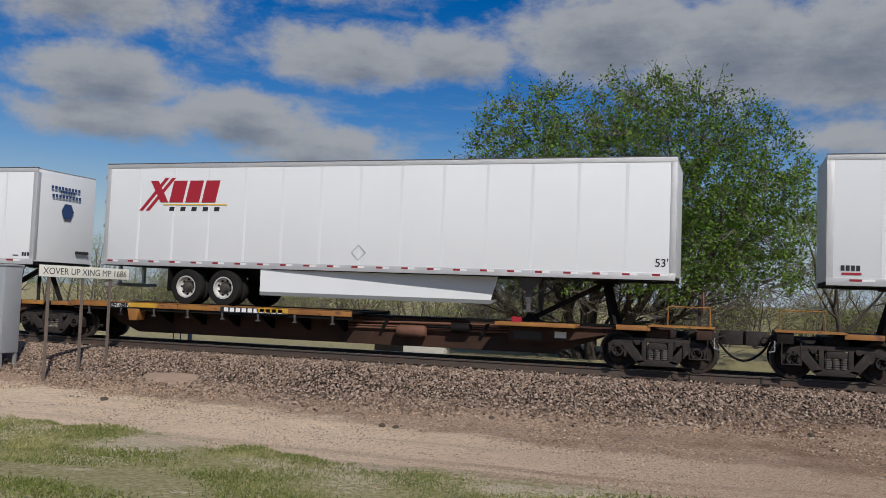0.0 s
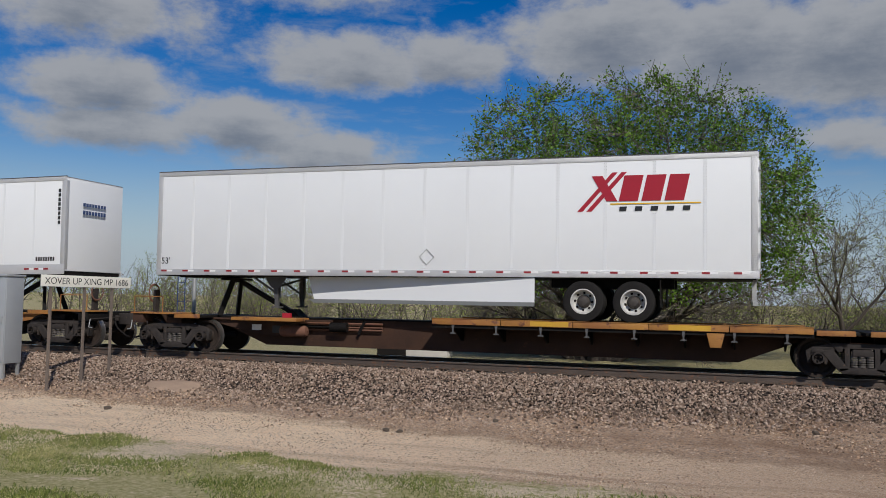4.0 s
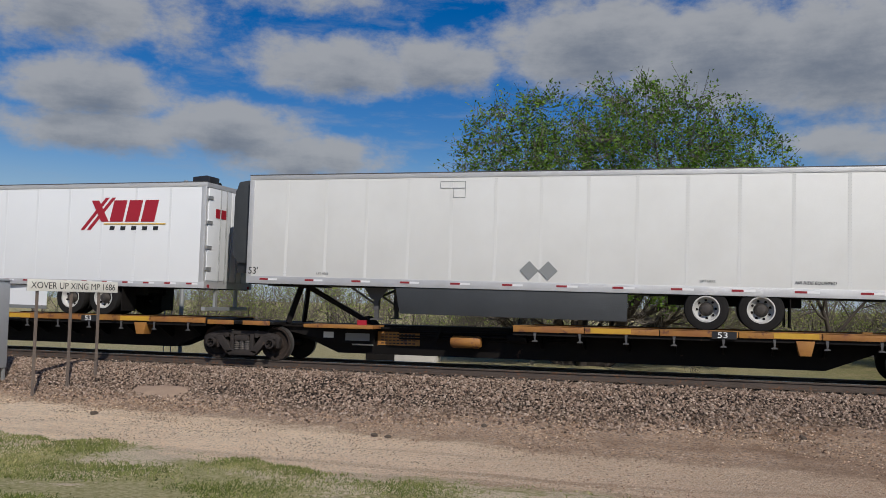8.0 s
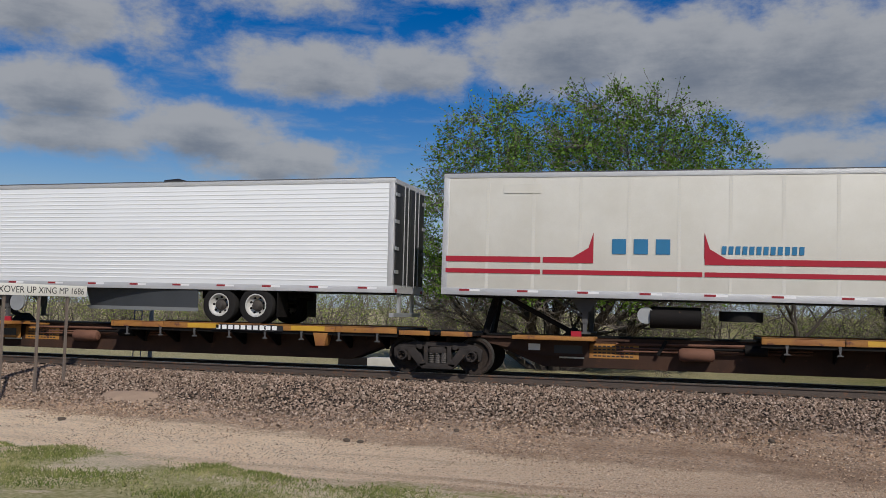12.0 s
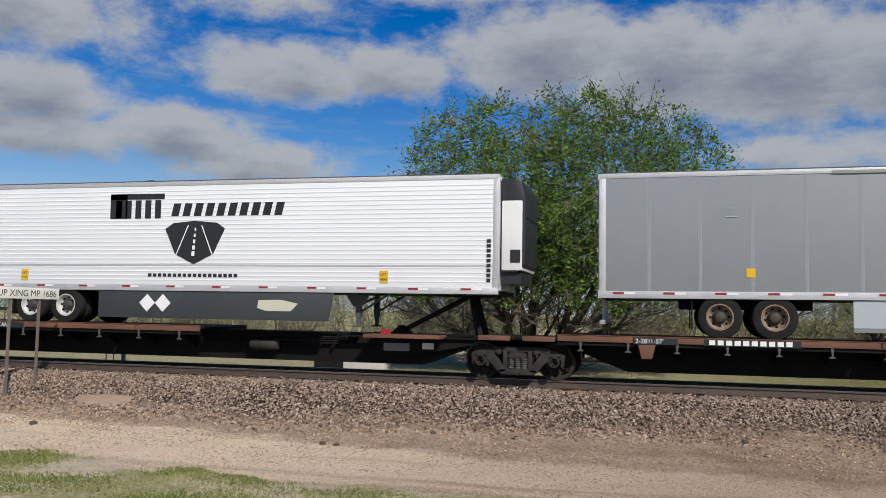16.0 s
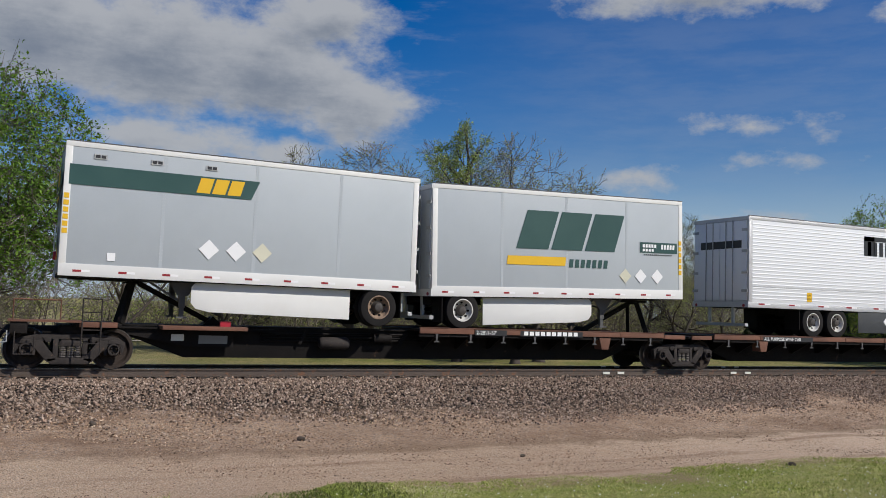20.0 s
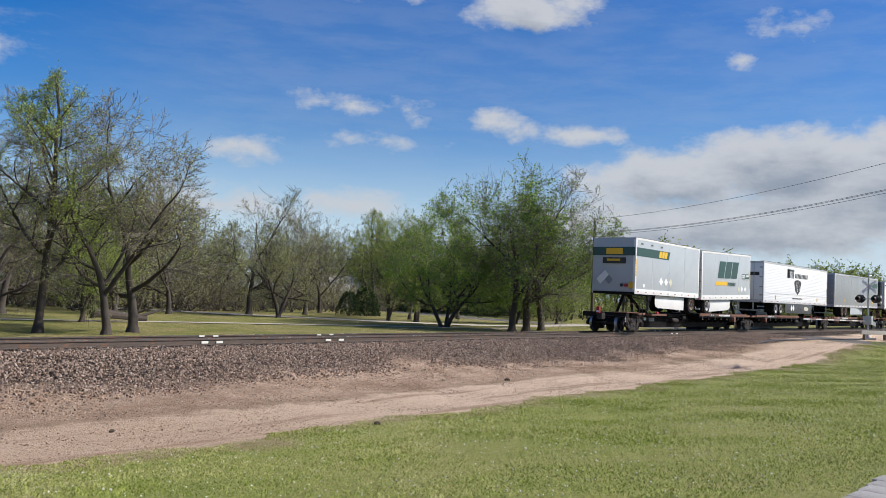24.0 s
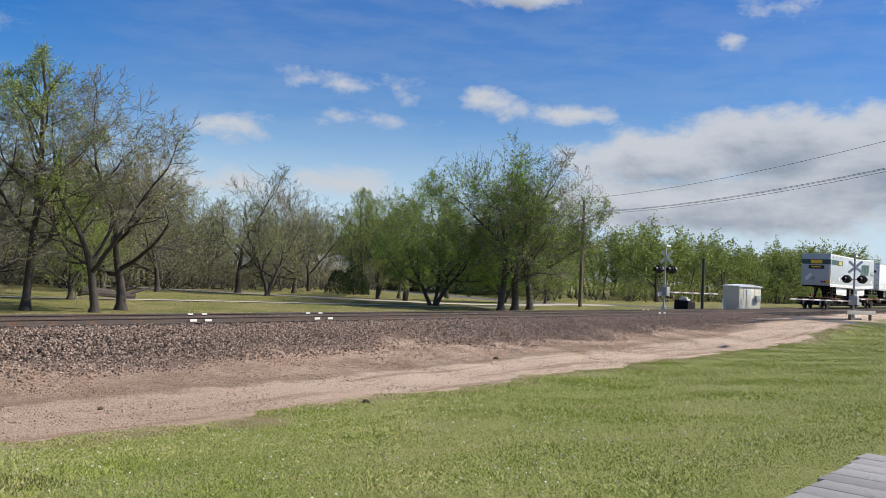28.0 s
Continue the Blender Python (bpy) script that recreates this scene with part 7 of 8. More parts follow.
LAMP_ON, LAMP_OFF = glow("lit_red_lens", (0.9, 0.05, 0.05), 1.2), paint("unlit_red_lens", (0.12, 0.01, 0.015), rough=0.2, amount=0.1, bump=0)


def crossing_things():
    crossing_signal(60.2, 26.2, 70, (66.0, 24.4), "far-side crossing signal with crossbuck and lowered gate", 0)
    crossing_signal(70.0, 15.65, 70, (63.4, 18.3), "near-side crossing signal with glowing red lamp and lowered gate", -1)
    g = low(75.7, 25.9)
    c = thing("equipment_cabin", pose(75.7, 25.9, g, 0, 0, -28), "beige sheet-metal equipment cabin beside the crossing", "cabin")
    part("shell", Geo().box(-1.2, 1.2, -1.0, 1.0, 0, 1.95), BEIGE, c, "", 0.01)
    part("roof", Geo().prism([(-1.3, 1.95), (1.3, 1.95), (1.3, 2.02), (0, 2.16), (-1.3, 2.02)], -1.08, 1.08), TAPEWHITE, c, "low pale metal roof")
    d = part("door", Geo().box(-0.4, 0.4, -1.03, -1.0, 0.08, 1.75), BEIGE, c, "", 0.005)
    part("sign_plate", Geo().box(-0.25, 0.2, -1.036, -1.03, 1.3, 1.5), TAPEWHITE, d)
    part("cooler", Geo().box(0.55, 1.0, -1.2, -1.0, 0.75, 1.25), GALV, c, "", 0.02)
    for x in (-1.1, -0.7, 0.5, 1.1):
        part("seam", Geo().box(x - 0.02, x + 0.02, -1.012, -1.0, 0.0, 1.95), BEIGE, c)
    part("side_sheet", Geo().box(1.2, 1.215, -0.7, 0.7, 0.3, 1.6), BEIGE, c)
    b = thing("concrete_box", pose(61.6, 25.2, low(61.6, 25.2), 0, 0, 8), "dark low concrete junction box with pale cover", "box")
    part("box", Geo().prism([(-1.1, 0), (1.1, 0), (1.0, 0.62), (-1.0, 0.75)], -0.5, 0.5), BLACK, b, "", 0.04)
    part("cover", Geo().box(-0.5, 0.4, -0.3, 0.3, 0.72, 0.86).box(-0.3, 0.1, -0.2, 0.2, 0.86, 1.0), CONCRETE, b, "", 0.03)
    p = thing("post", pose(64.2, 24.9, low(64.2, 24.9)), "tall black steel post near the gate", "post")
    part("shaft", Geo().cyl((0, 0, -0.1), (0, 0, 3.85), 0.11, n=12), INK, p)
    part("cap", Geo().cyl((0, 0, 3.85), (0, 0, 3.9), 0.13, n=12), INK, p)
    r = thing("guard_rail", pose(68.5, 14.9, low(68.5, 14.9)), "short weathered wooden guard rail before the signal", "guard rail")
    part("rail", Geo().beam((-1.6, 0.5, 0.55), (2.2, -0.6, 0.55), 0.1, 0.28), WOODGREY, r, "", 0.01)
    for f in (0.15, 0.85):
        part("post", Geo().box(-1.6 + 3.8 * f - 0.09, -1.6 + 3.8 * f + 0.09, 0.5 - 1.1 * f - 0.02, 0.5 - 1.1 * f + 0.16, -0.3, 0.62), POLEWOOD, r)
    # black cable that lies on the ground
    c = thing("cable", pose(0, 0, 0), "black cable lying across the dirt", "cable")
    pts = [(52.5 + 2.0 * k, 17.6 - 0.28 * k + 0.35 * math.sin(k * 1.7)) for k in range(10)]
    run = Plant(1)
    run.tube(run.wood, [Vector((x, y, low(x, y) + 0.05)) for x, y in pts], [0.055] * len(pts), 8)
    part("cable_run", run.wood, INK, c)
    for x, y in ((72.5, 24.8), (69.8, 25.4)):
        q = thing("marker_post", pose(x, y, low(x, y)), "short white marker post beside the road", "post")
        part("shaft", Geo().cyl((0, 0, 0), (0, 0, 0.9), 0.06, n=8), TAPEWHITE, q)


def utility_pole(x, y, h, wires=()):
    g = low(x, y)
    p = thing("utility_pole", pose(x, y, g), "brown wooden utility pole with crossarm and wires", "pole")
    part("pole", Geo().cyl((0, 0, -0.3), (0, 0, h), 0.15, 0.10, n=12), POLEWOOD, p)
    part("crossarm", Geo().beam((-1.0, -0.35, h - 1.15), (1.0, 0.35, h - 1.15), 0.1, 0.12), POLEWOOD, p)
    for f in (-0.9, -0.4, 0.4, 0.9):
        part("insulator", Geo().cyl((f, 0.35 * f, h - 1.08), (f, 0.35 * f, h - 0.9), 0.05, n=8), GALV, p)
    part("insulator", Geo().cyl((0, 0, h), (0, 0, h + 0.15), 0.04, n=8), GALV, p)
    for e, q in wires:
        a, b = Vector(e), Vector(q)
        run = [a.lerp(b, k / 12) - Vector((0, 0, 2.2 * k / 12 * (1 - k / 12))) for k in range(13)]
        pl = Plant(1)
        pl.tube(pl.wood, run, [0.011] * 13, 5)
        g2 = pl.wood
        part("wire", g2, INK, p)


def far_things():
    bx, by = 45.0, 5.0
    gz = low(61.4, 33.7)
    rel = Vector((bx - 61.4, by - 33.7, 0))
    w = [((0, 0, 8.5), rel + Vector((0, 0, 10.2)))]
    for f in (-0.9, -0.4, 0.9):
        w.append(((f, 0.35 * f, 7.35), rel + Vector((f, 0.35 * f, 8.7))))
    utility_pole(61.4, 33.7, 8.4, w)
    utility_pole(bx, by, 9.9)
    # the house among the trees
    x, y = 84.0, 86.0
    h = thing("house", pose(x, y, low(x, y), 0, 0, -35), "small white house with grey roof among trees", "house")
    part("wall", Geo().box(-3.2, 3.2, -2.5, 2.5, 0, 2.5), SIGNWHITE, h)
    part("gable", Geo().prism([(-2.6, 2.5), (2.6, 2.5), (0, 4.2)], -3.2, 3.2, "yz"), SIGNWHITE, h)
    for s in (-1, 1):
        part("roof", Geo().prism([(s * 3.0, 2.25), (s * 3.0, 2.37), (0, 4.38), (0, 4.26)], -3.5, 3.5, "yz"), ROOF, h, "grey shingle roof")
    for a in (-1.6, 1.4):
        wd = part("window", Geo().box(a - 0.45, a + 0.45, -2.54, -2.5, 0.9, 2.0), TAPEWHITE, h)
        part("pane", Geo().box(a - 0.38, a + 0.38, -2.55, -2.54, 0.97, 1.93), INK, wd)
    part("door", Geo().box(-0.4, 0.45, -2.54, -2.5, 0.05, 2.05), INK, h)
    # drive across the lawn and to the road
    for name, pts, w in (("garden_path", [(6, 55), (17, 51.5), (26.5, 48.3), (36, 45.5), (47.8, 41), (56, 37)], 0.55), ("driveway", [(36, 84), (47, 62), (54, 48), (60, 38.5), (66.5, 33.5)], 1.5)):
        g = Geo()
        dense = []
        for (a, b), (c, d) in zip(pts, pts[1:]):
            dense += [(a + (c - a) * k / 8, b + (d - b) * k / 8) for k in range(8)]
        dense.append(pts[-1])
        vs = []
        for i, (a, b) in enumerate(dense):
            c, d = dense[min(i + 1, len(dense) - 1)]
            e, f = dense[max(i - 1, 0)]
            n = Vector((-(d - f), c - e, 0)).normalized() * w
            for s in (-1, 1):
                vs.append((a + s * n.x, b + s * n.y, low(a, b) + 0.045))
        g.add(vs, [(2 * i, 2 * i + 1, 2 * i + 3, 2 * i + 2) for i in range(len(dense) - 1)])
        tagged(part(name, g, DRIVE), "pale gravel drive across the lawn", "path", kind="structure")
    s = thing("concrete_block", pose(-12.3, 35.0, low(-12.3, 35)), "pale concrete culvert block with dark end behind the track", "concrete block")
    part("slab", Geo().box(-0.7, 1.1, -0.4, 0.4, -0.1, 0.36), CONCRETE, s, "", 0.03)
    part("dark_end", Geo().box(-2.0, -0.72, -0.4, 0.4, -0.1, 0.36), BLACK, s, "", 0.03)
    # fallen trunk on the lawn
    l = thing("fallen_log", pose(29.5, 47.5, low(29.5, 47.5)), "bare fallen trunk lying on the grass", "log")
    part("trunk", Geo().cyl((-2.2, 0, 0.55), (1.6, 0.4, 0.2), 0.28, 0.2, n=10), BARK, l)
    part("limb", Geo().cyl((1.0, 0.3, 0.3), (2.6, 0.1, 0.75), 0.12, 0.05, n=8), BARK, l)
    part("limb", Geo().cyl((0.2, 0.2, 0.3), (1.2, -0.9, 0.9), 0.1, 0.04, n=8), BARK, l)
    # a cedar by the house, and shrubs
    pl = Plant(91)
    for k in range(420):
        z = pl.r.uniform(0.2, 4.6)
        w = 2.2 * (1 - (z / 5) ** 2) + 0.15
        a = pl.r.uniform(0, 6.28)
        pl.tips.append(([Vector((w * math.cos(a), w * math.sin(a), z))], [Vector((0, 0, 1))]))
    pl.leaves(9, 0.13, 0.16)
    for x, y, k in ((61.6, 60.5, 0.5), (63.6, 60.2, 0.62), (65.0, 61.0, 0.45)):
        c = thing("cedar", pose(x, y, low(x, y)) @ Matrix.Diagonal((k, k, k, 1)), "dense dark green cedar beside the house", "tree")
        part("trunk", Geo().cyl((0, 0, -0.1), (0, 0, 4.2), 0.14, 0.03, n=8), BARK, c)
        part("crown", pl.leaf.mesh("crown", fix=False, smooth=0) if k == 0.5 else [o for o in bpy.data.objects if o.name.startswith("crown") and o.parent and o.parent.name.startswith("cedar")][0].data, LEAF_DARK, c)


def rail_marks():
    """White paint patches on the rails, and a stick on the bank."""
    for az in (36.55, 37.45, 44.25, 45.08, 66.2, 66.5):
        x = (DC - 0.753) * math.tan(radians(az))
        for y in (DC - 0.753, DC + 0.753):
            p = part("rail_paint_mark", Geo().box(x - 0.12, x + 0.12, y - 0.06, y - 0.037, -0.14, -0.07) if y < DC else Geo().box(x - 0.1 + 1.0, x + 0.1 + 1.0, y - 0.041, y - 0.037, -0.05, 0.002), SIGNWHITE)
            tagged(p, "white paint mark on the side of the rail", "paint mark", "paint marks on the rails")
    s = thing("stick", pose(13.9, 20.9, 0), "dark stick lying on the ballast bank", "stick")
    part("wood", Geo().cyl((0.35, 0.15, -0.12), (-0.55, -1.1, -0.62), 0.025, 0.018, n=7), POLEWOOD, s)


def plank_table():
    """The corner of a weathered plank table."""
    top, gz = 0.72, low(4.6, 1.3)
    y1 = 1.13
    t = thing("plank_table", pose(0, 0, 0), "weathered grey plank table standing on the grass", "table")
    n, w = 12, 0.185
    for k in range(n):
        part("plank", Geo().box(-2.2, 0.0, -w / 2, w / 2, 0.0, 0.04).mesh("plank", 0.004), WOODGREY, t, at=pose(5.36 - 0.19 * k, y1 + random.uniform(-0.012, 0.012), top - 0.04 + random.uniform(-0.002, 0.002), 0, 0, 84 + random.uniform(-0.3, 0.3)))
    for x in (3.5, 5.1):
        part("bearer", Geo().box(x - 0.05, x + 0.05, y1 - 1.95, y1 - 0.2, top - 0.16, top - 0.045), WOODGREY, t)
        for y in (y1 - 1.8, y1 - 0.35):
            part("leg", Geo().box(x - 0.05, x + 0.05, y - 0.05, y + 0.05, gz - 0.1, top - 0.16), WOODGREY, t)


milepost_sign()
signal_case()
rail_signal()
crossing_things()
far_things()
rail_marks()
plank_table()


# ---- stones and grass ----
def stone_material(name, stops):
    m, t, p = nodes_of(name)
    g = t.nodes.new("ShaderNodeNewGeometry")
    r = t.nodes.new("ShaderNodeValToRGB")
    el = r.color_ramp.elements
    el[0].color, el[1].color = (*stops[0], 1), (*stops[-1], 1)
    for k, c in enumerate(stops[1:-1]):
        e = el.new((k + 1) / (len(stops) - 1))
        e.color = (*c, 1)
    t.links.new(g.outputs["Random Per Island"], r.inputs[0])
    t.links.new(r.outputs[0], p.inputs["Base Color"])
    p.inputs["Roughness"].default_value = 0.85
    p.inputs["Specular IOR Level"].default_value = 0.25
    return m


def blade_material(name, greens, dry):
    """Grass blades, green or dry by patches of lawn and blade by blade."""
    m, t, p = nodes_of(name)
    L = t.links.new
    g = t.nodes.new("ShaderNodeNewGeometry")

    def mixed(fac, a, b):
        x = t.nodes.new("ShaderNodeMix")
        x.data_type = "RGBA"
        L(fac, x.inputs["Factor"])
        for k, c in (("A", a), ("B", b)):
            if isinstance(c, tuple):
                x.inputs[k].default_value = (*c, 1)
            else:
                L(c, x.inputs[k])
        return x.outputs["Result"]

    def patch(s, a, b):
        n = t.nodes.new("ShaderNodeTexNoise")
        n.inputs["Scale"].default_value, n.inputs["Detail"].default_value = s, 5
        L(g.outputs["Position"], n.inputs["Vector"])
        r = t.nodes.new("ShaderNodeMapRange")
        r.inputs["From Min"].default_value, r.inputs["From Max"].default_value = a, b
        L(n.outputs["Fac"], r.inputs["Value"])
        return r.outputs[0]
    one = g.outputs["Random Per Island"]
    w = t.nodes.new("ShaderNodeMath")
    w.operation = "MULTIPLY"
    L(patch(0.45, 0.38, 0.66), w.inputs[0])
    L(patch(5.0, 0.32, 0.62), w.inputs[1])
    L(mixed(w.outputs[0], mixed(one, *greens), mixed(one, *dry)), p.inputs["Base Color"])
    p.inputs["Roughness"].default_value = 0.7
    p.inputs["Specular IOR Level"].default_value = 0.2
    return m


def scatter(name, label, category, centres, sizes, shape, faces, mat, rng, squash=0.7, parent=None):
    """Many small pieces as one mesh: each a turned, stretched copy of a small shape."""
    n, m = len(centres), len(shape)
    a = rng.uniform(0, 2 * np.pi, n)
    b = rng.uniform(-1.1, 1.1, n)
    jig = shape[None] * rng.uniform(0.65, 1.35, (n, m, 1)) * sizes[:, None, None]
    jig[:, :, 2] *= squash
    c, s = np.cos(a)[:, None], np.sin(a)[:, None]
    x, y, z = jig[:, :, 0], jig[:, :, 1], jig[:, :, 2]
    cb, sb = np.cos(b)[:, None], np.sin(b)[:, None]
    x, z = x * cb + z * sb, z * cb - x * sb
    v = np.stack([x * c - y * s, x * s + y * c, z], 2) + centres[:, None]
    f = (faces[None] + (np.arange(n) * m)[:, None, None]).reshape(-1, faces.shape[1])
    me = bpy.data.meshes.new(name)
    me.from_pydata(v.reshape(-1, 3), [], f)
    return tagged(part(name, me, mat), label, category, kind="stuff")


def lay_stones():
    rng = np.random.default_rng(4)
    cube = np.array([(-1, -1, -1), (1, -1, -1), (1, 1, -1), (-1, 1, -1), (-0.7, -0.7, 1), (0.7, -0.7, 1), (0.7, 0.7, 1), (-0.7, 0.7, 1)], float) * 0.5
    faces = np.array([(4, 5, 6, 7), (0, 1, 5, 4), (1, 2, 6, 5), (2, 3, 7, 6), (3, 0, 4, 7)])
    stone = np.array([(-0.5, -0.42, -0.3), (0.5, -0.5, -0.3), (0.42, 0.5, -0.3), (-0.5, 0.42, -0.3), (-0.22, 0.1, 0.5), (0.3, -0.12, 0.42)])
    stone_faces = [(0, 1, 5), (0, 5, 4), (1, 2, 5), (2, 4, 5), (2, 3, 4), (3, 0, 4)]
    n = 118000
    x = np.where(rng.random(n) < 0.75, rng.uniform(-24, 34, n), rng.uniform(34, 64, n))
    foot = 18.65 + 0.5 * np.sin(x * 0.31 + 1.0) + 0.25 * np.sin(x * 0.9)
    y = foot + (21.15 - foot) * rng.random(n) ** 0.75
    y = np.where(rng.random(n) < 0.13, foot - np.abs(rng.normal(0, 0.55, n)), y)
    y = np.where(rng.random(n) < 0.08, rng.uniform(21.2, 24.2, n), y)
    cs = np.stack([x, y, lift(x, y) + rng.uniform(-0.005, 0.045, n)], 1)
    mat = stone_material("ballast_stone", [(0.055, 0.039, 0.029), (0.20, 0.137, 0.10), (0.33, 0.245, 0.187), (0.10, 0.065, 0.045), (0.46, 0.36, 0.285), (0.25, 0.155, 0.105)])
    scatter("ballast", "crushed pinkish-grey ballast on the bank", "ballast", cs, rng.uniform(0.028, 0.062, n), stone, np.array(stone_faces), mat, rng, 0.85)
    chip = np.array([(-0.5, -0.4, -0.2), (0.5, -0.45, -0.2), (0.4, 0.5, -0.2), (-0.45, 0.4, -0.2), (0.05, -0.05, 0.55)])
    chip_faces = np.array([(0, 1, 4), (1, 2, 4), (2, 3, 4), (3, 0, 4)])
    n = 60000
    x = np.where(rng.random(n) < 0.72, rng.uniform(-24, 34, n), rng.uniform(34, 62, n))
    mid = np.interp(x, ROAD_X, ROAD_Y)
    y = mid + 0.9 + (18.9 - mid - 0.9) * rng.random(n) ** 0.8
    y = np.where(rng.random(n) < 0.22, mid + rng.uniform(-1.3, 1.0, n), y)
    cs = np.stack([x, y, lift(x, y) + 0.004], 1)
    mat2 = stone_material("gravel_stone", [(0.26, 0.165, 0.105), (0.52, 0.36, 0.24), (0.13, 0.08, 0.052), (0.74, 0.57, 0.42), (0.08, 0.05, 0.034), (0.44, 0.28, 0.175)])
    scatter("gravel", "loose brown gravel below the bank", "gravel", cs, rng.uniform(0.016, 0.046, n) * (0.75 + 0.45 * np.clip((y - 15.5) / 3, 0, 1)), chip, chip_faces, mat2, rng)
    # a low heap of sand at the foot of the bank
    sand = bpy.data.meshes.new("sand_mound")
    bm = bmesh.new()
    bmesh.ops.create_grid(bm, x_segments=24, y_segments=16, size=1)
    for v in bm.verts:
        r2 = (v.co.x ** 2 + v.co.y ** 2) * (1 + 1.1 * noise.noise(Vector((v.co.x * 2, v.co.y * 2, 5))))
        wx, wy = -13.2 + v.co.x * 0.9, 18.85 + v.co.y * 0.55
        v.co = Vector((wx, wy, low(wx, wy) + 0.17 * max(0.0, 1 - r2) ** 0.7 - 0.05 + 0.02 * noise.noise(Vector((wx * 3, wy * 3, 0)))))
    bm.to_mesh(sand)
    bm.free()
    sand.shade_smooth()
    tagged(part("sand_mound", sand, paint("heaped_sand", (0.33, 0.235, 0.165), (0.24, 0.165, 0.115), rough=0.95, scale=5, fine=60, bump=0.01)), "low heap of tan sand at the foot of the bank", "sand heap")
    # single larger stones and clods beside the dirt track
    lone = [(-21.75, -8.47, 0.09), (-27.02, -6.48, 0.13), (-38.87, -6.98, 0.13), (17.23, -8.5, 0.11), (31.45, -9.1, 0.07), (47.7, -8.5, 0.10), (4.7, -7.7, 0.10), (56.0, -5.35, 0.12), (-20.9, -8.55, 0.08), (-14.7, -7.82, 0.1)]
    clod = paint("dark_clod", (0.10, 0.075, 0.055), (0.05, 0.04, 0.03), rough=0.95, scale=20)
    for k, (az, el, r) in enumerate(lone):
        d = 2.5 / math.tan(radians(-el))
        for _ in range(6):
            d = (1.62 - low(d * math.sin(radians(az)), d * math.cos(radians(az)))) / math.tan(radians(-el))
        x, y = d * math.sin(radians(az)), d * math.cos(radians(az))
        st = bpy.data.meshes.new("clod")
        bm = bmesh.new()
        bmesh.ops.create_icosphere(bm, subdivisions=2, radius=1)
        for v in bm.verts:
            v.co *= 1 + 0.35 * noise.noise(v.co * 1.3 + Vector((k, 0, 0)))
        bm.to_mesh(st)
        bm.free()
        ob = part("clod", st, clod, at=pose(x, y, low(x, y) + r * 0.2, 0, 0, k * 50) @ Matrix.Diagonal((r * 0.85, r * 0.6, r * 0.45, 1)))
        tagged(ob, "dark clod of earth beside the dirt track", "clod", "clods beside the track")


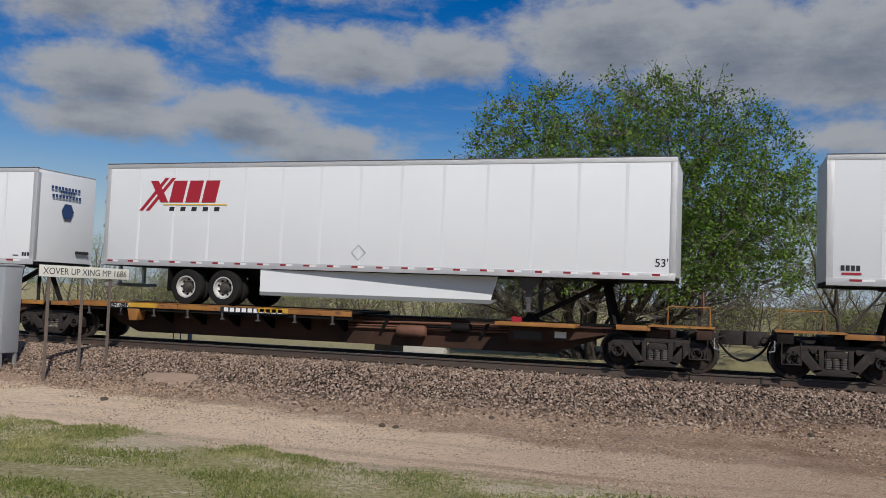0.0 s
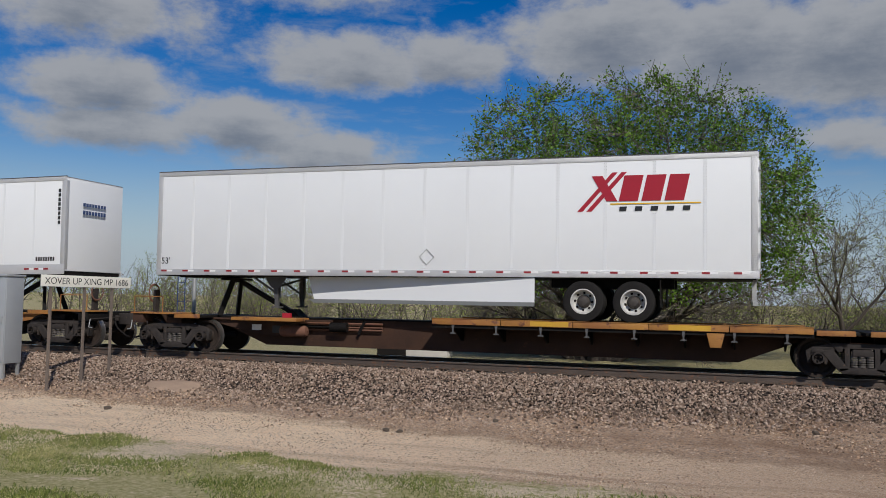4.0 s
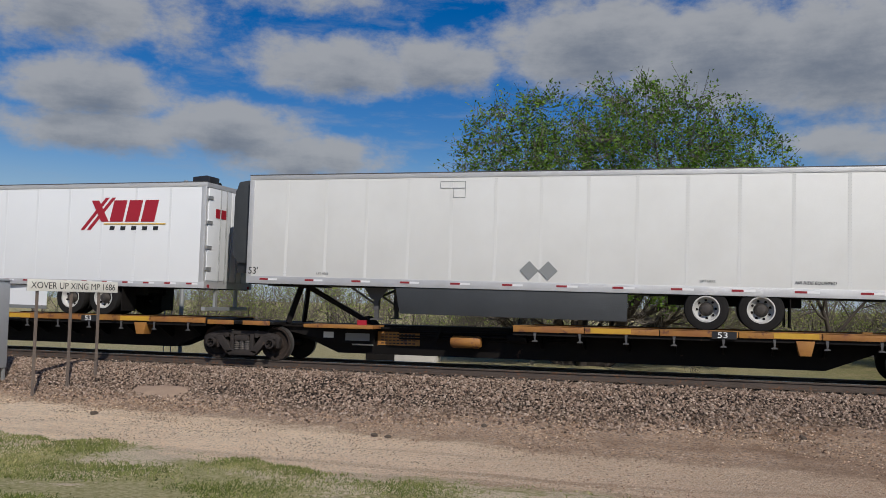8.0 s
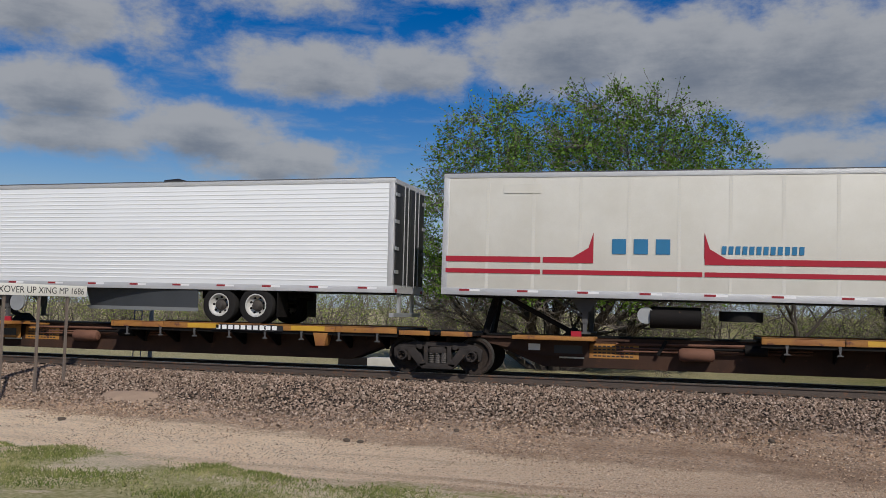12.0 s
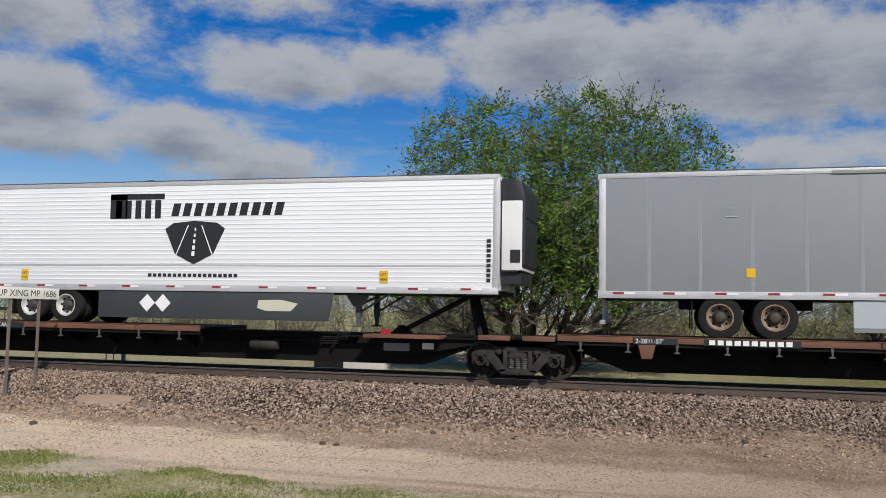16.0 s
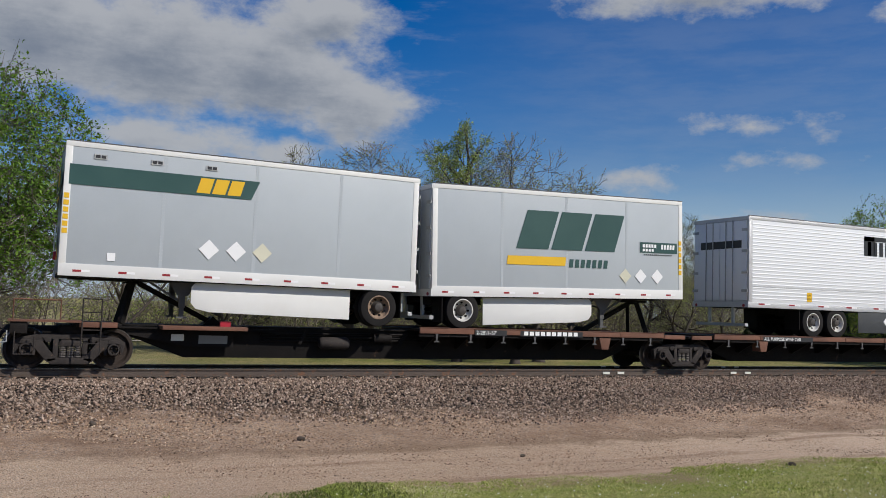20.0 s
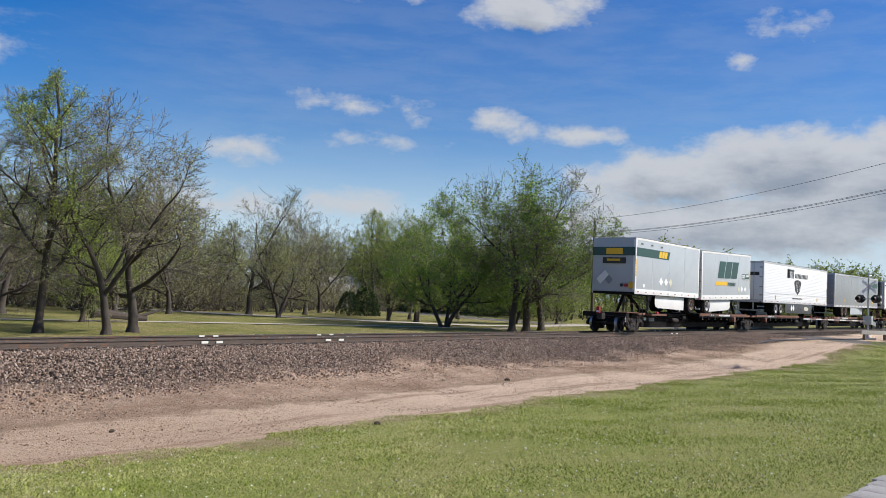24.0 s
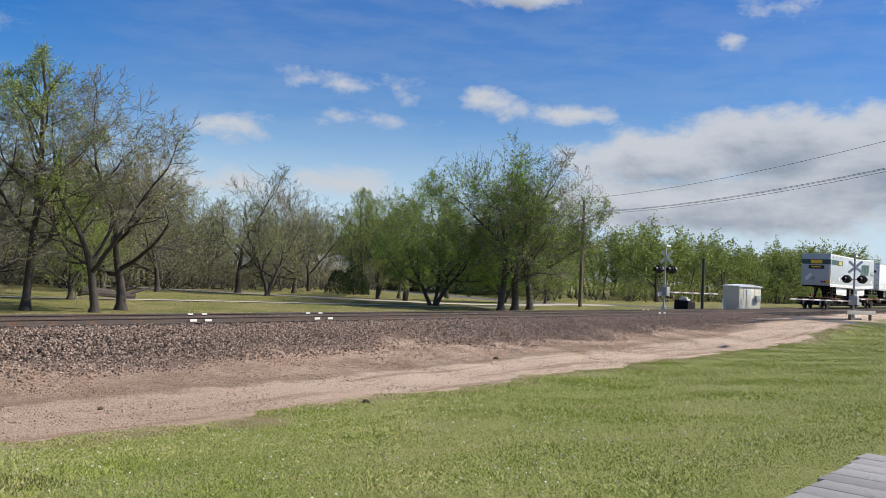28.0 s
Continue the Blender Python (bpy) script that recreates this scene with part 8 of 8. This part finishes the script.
def sow_grass():
    rng = np.random.default_rng(9)

    def edge(x):
        mid = np.interp(x, ROAD_X, ROAD_Y)
        half = np.interp(x, ROAD_WX, ROAD_W)
        return mid - half - ragged(x)
    for n, xa, xb, bare, greens, dry in ((230000, -15, 5, 0.09, ((0.058, 0.085, 0.016), (0.18, 0.205, 0.048)), ((0.22, 0.22, 0.07), (0.50, 0.44, 0.22))),
                                         (330000, 4, 66, -0.5, ((0.14, 0.20, 0.025), (0.36, 0.42, 0.07)), ((0.36, 0.36, 0.10), (0.64, 0.57, 0.28)))):
        x = xa + (xb - xa) * rng.random(n) ** (1.0 if xa < 0 else 1.7)
        e = edge(x)
        y = e + 0.25 - (e - 2.0) * rng.random(n) ** 1.1
        az = np.degrees(np.arctan2(x, y))
        keep = (az > -48) & (az < 82) & (np.hypot(x, y) > 4.0)
        x, y = x[keep], y[keep]
        patch = np.array([noise.noise(Vector((a * 0.6, b * 0.6, 2))) for a, b in zip(x, y)])
        keep = patch + rng.normal(0, 0.2, len(x)) > bare
        x, y = x[keep], y[keep]
        n = len(x)
        h = rng.uniform(0.012, 0.032, n) * (1.6 if xa < 0 else 1.0) * np.where(rng.random(n) < 0.05, 1.7, 1.0)
        w = rng.uniform(0.004, 0.008, n) * (1.4 if xa < 0 else 1.0) * (1 + np.hypot(x, y) * 0.03)
        a = rng.uniform(0, 2 * np.pi, n)
        z = lift(x, y)
        lean = rng.normal(0, 0.03, (n, 2))
        v = np.empty((n, 3, 3))
        v[:, 0] = np.stack([x - np.cos(a) * w, y - np.sin(a) * w, z - 0.01], 1)
        v[:, 1] = np.stack([x + np.cos(a) * w, y + np.sin(a) * w, z - 0.01], 1)
        v[:, 2] = np.stack([x + lean[:, 0], y + lean[:, 1], z + h], 1)
        me = bpy.data.meshes.new("grass")
        me.from_pydata(v.reshape(-1, 3), [], np.arange(3 * n).reshape(-1, 3))
        tagged(part("grass", me, blade_material("grass_blade", greens, dry)), "short spring lawn grass with dry blades", "grass", kind="stuff")
    # clover heads
    n = 2600
    x = rng.uniform(3, 50, n)
    y = 3 + (edge(x) - 3.5) * rng.random(n)
    cs = np.stack([x, y, lift(x, y) + 0.05], 1)
    octa = np.array([(1, 0, 0), (-1, 0, 0), (0, 1, 0), (0, -1, 0), (0, 0, 1), (0, 0, -1)], float)
    of = np.array([(0, 2, 4), (2, 1, 4), (1, 3, 4), (3, 0, 4), (2, 0, 5), (1, 2, 5), (3, 1, 5), (0, 3, 5)])
    fl = stone_material("clover_head", [(0.6, 0.58, 0.45), (0.75, 0.73, 0.62), (0.5, 0.45, 0.3)])
    scatter("clover", "pale clover heads in the lawn", "clover", cs, rng.uniform(0.008, 0.018, n), octa, of, fl, rng)


lay_stones()
sow_grass()


# ---- what moves ----
def motions():
    stops = sorted({k * 0.5 for k in range(57)})
    for ob, m in MOVING:
        walk(ob, [(t, Matrix.Translation((travel(t), 0, 0)) @ m) for t in stops])
    frames = [k / FPS for k in range(28 * FPS + 1)]
    turns = [(t, math.degrees(travel(t) / 0.46)) for t in frames]
    for ws, m in ROLLING:
        walk(ws, [(t, m @ pose(0, 0, 0, 0, a % 360, 0)) for t, a in turns])


motions()
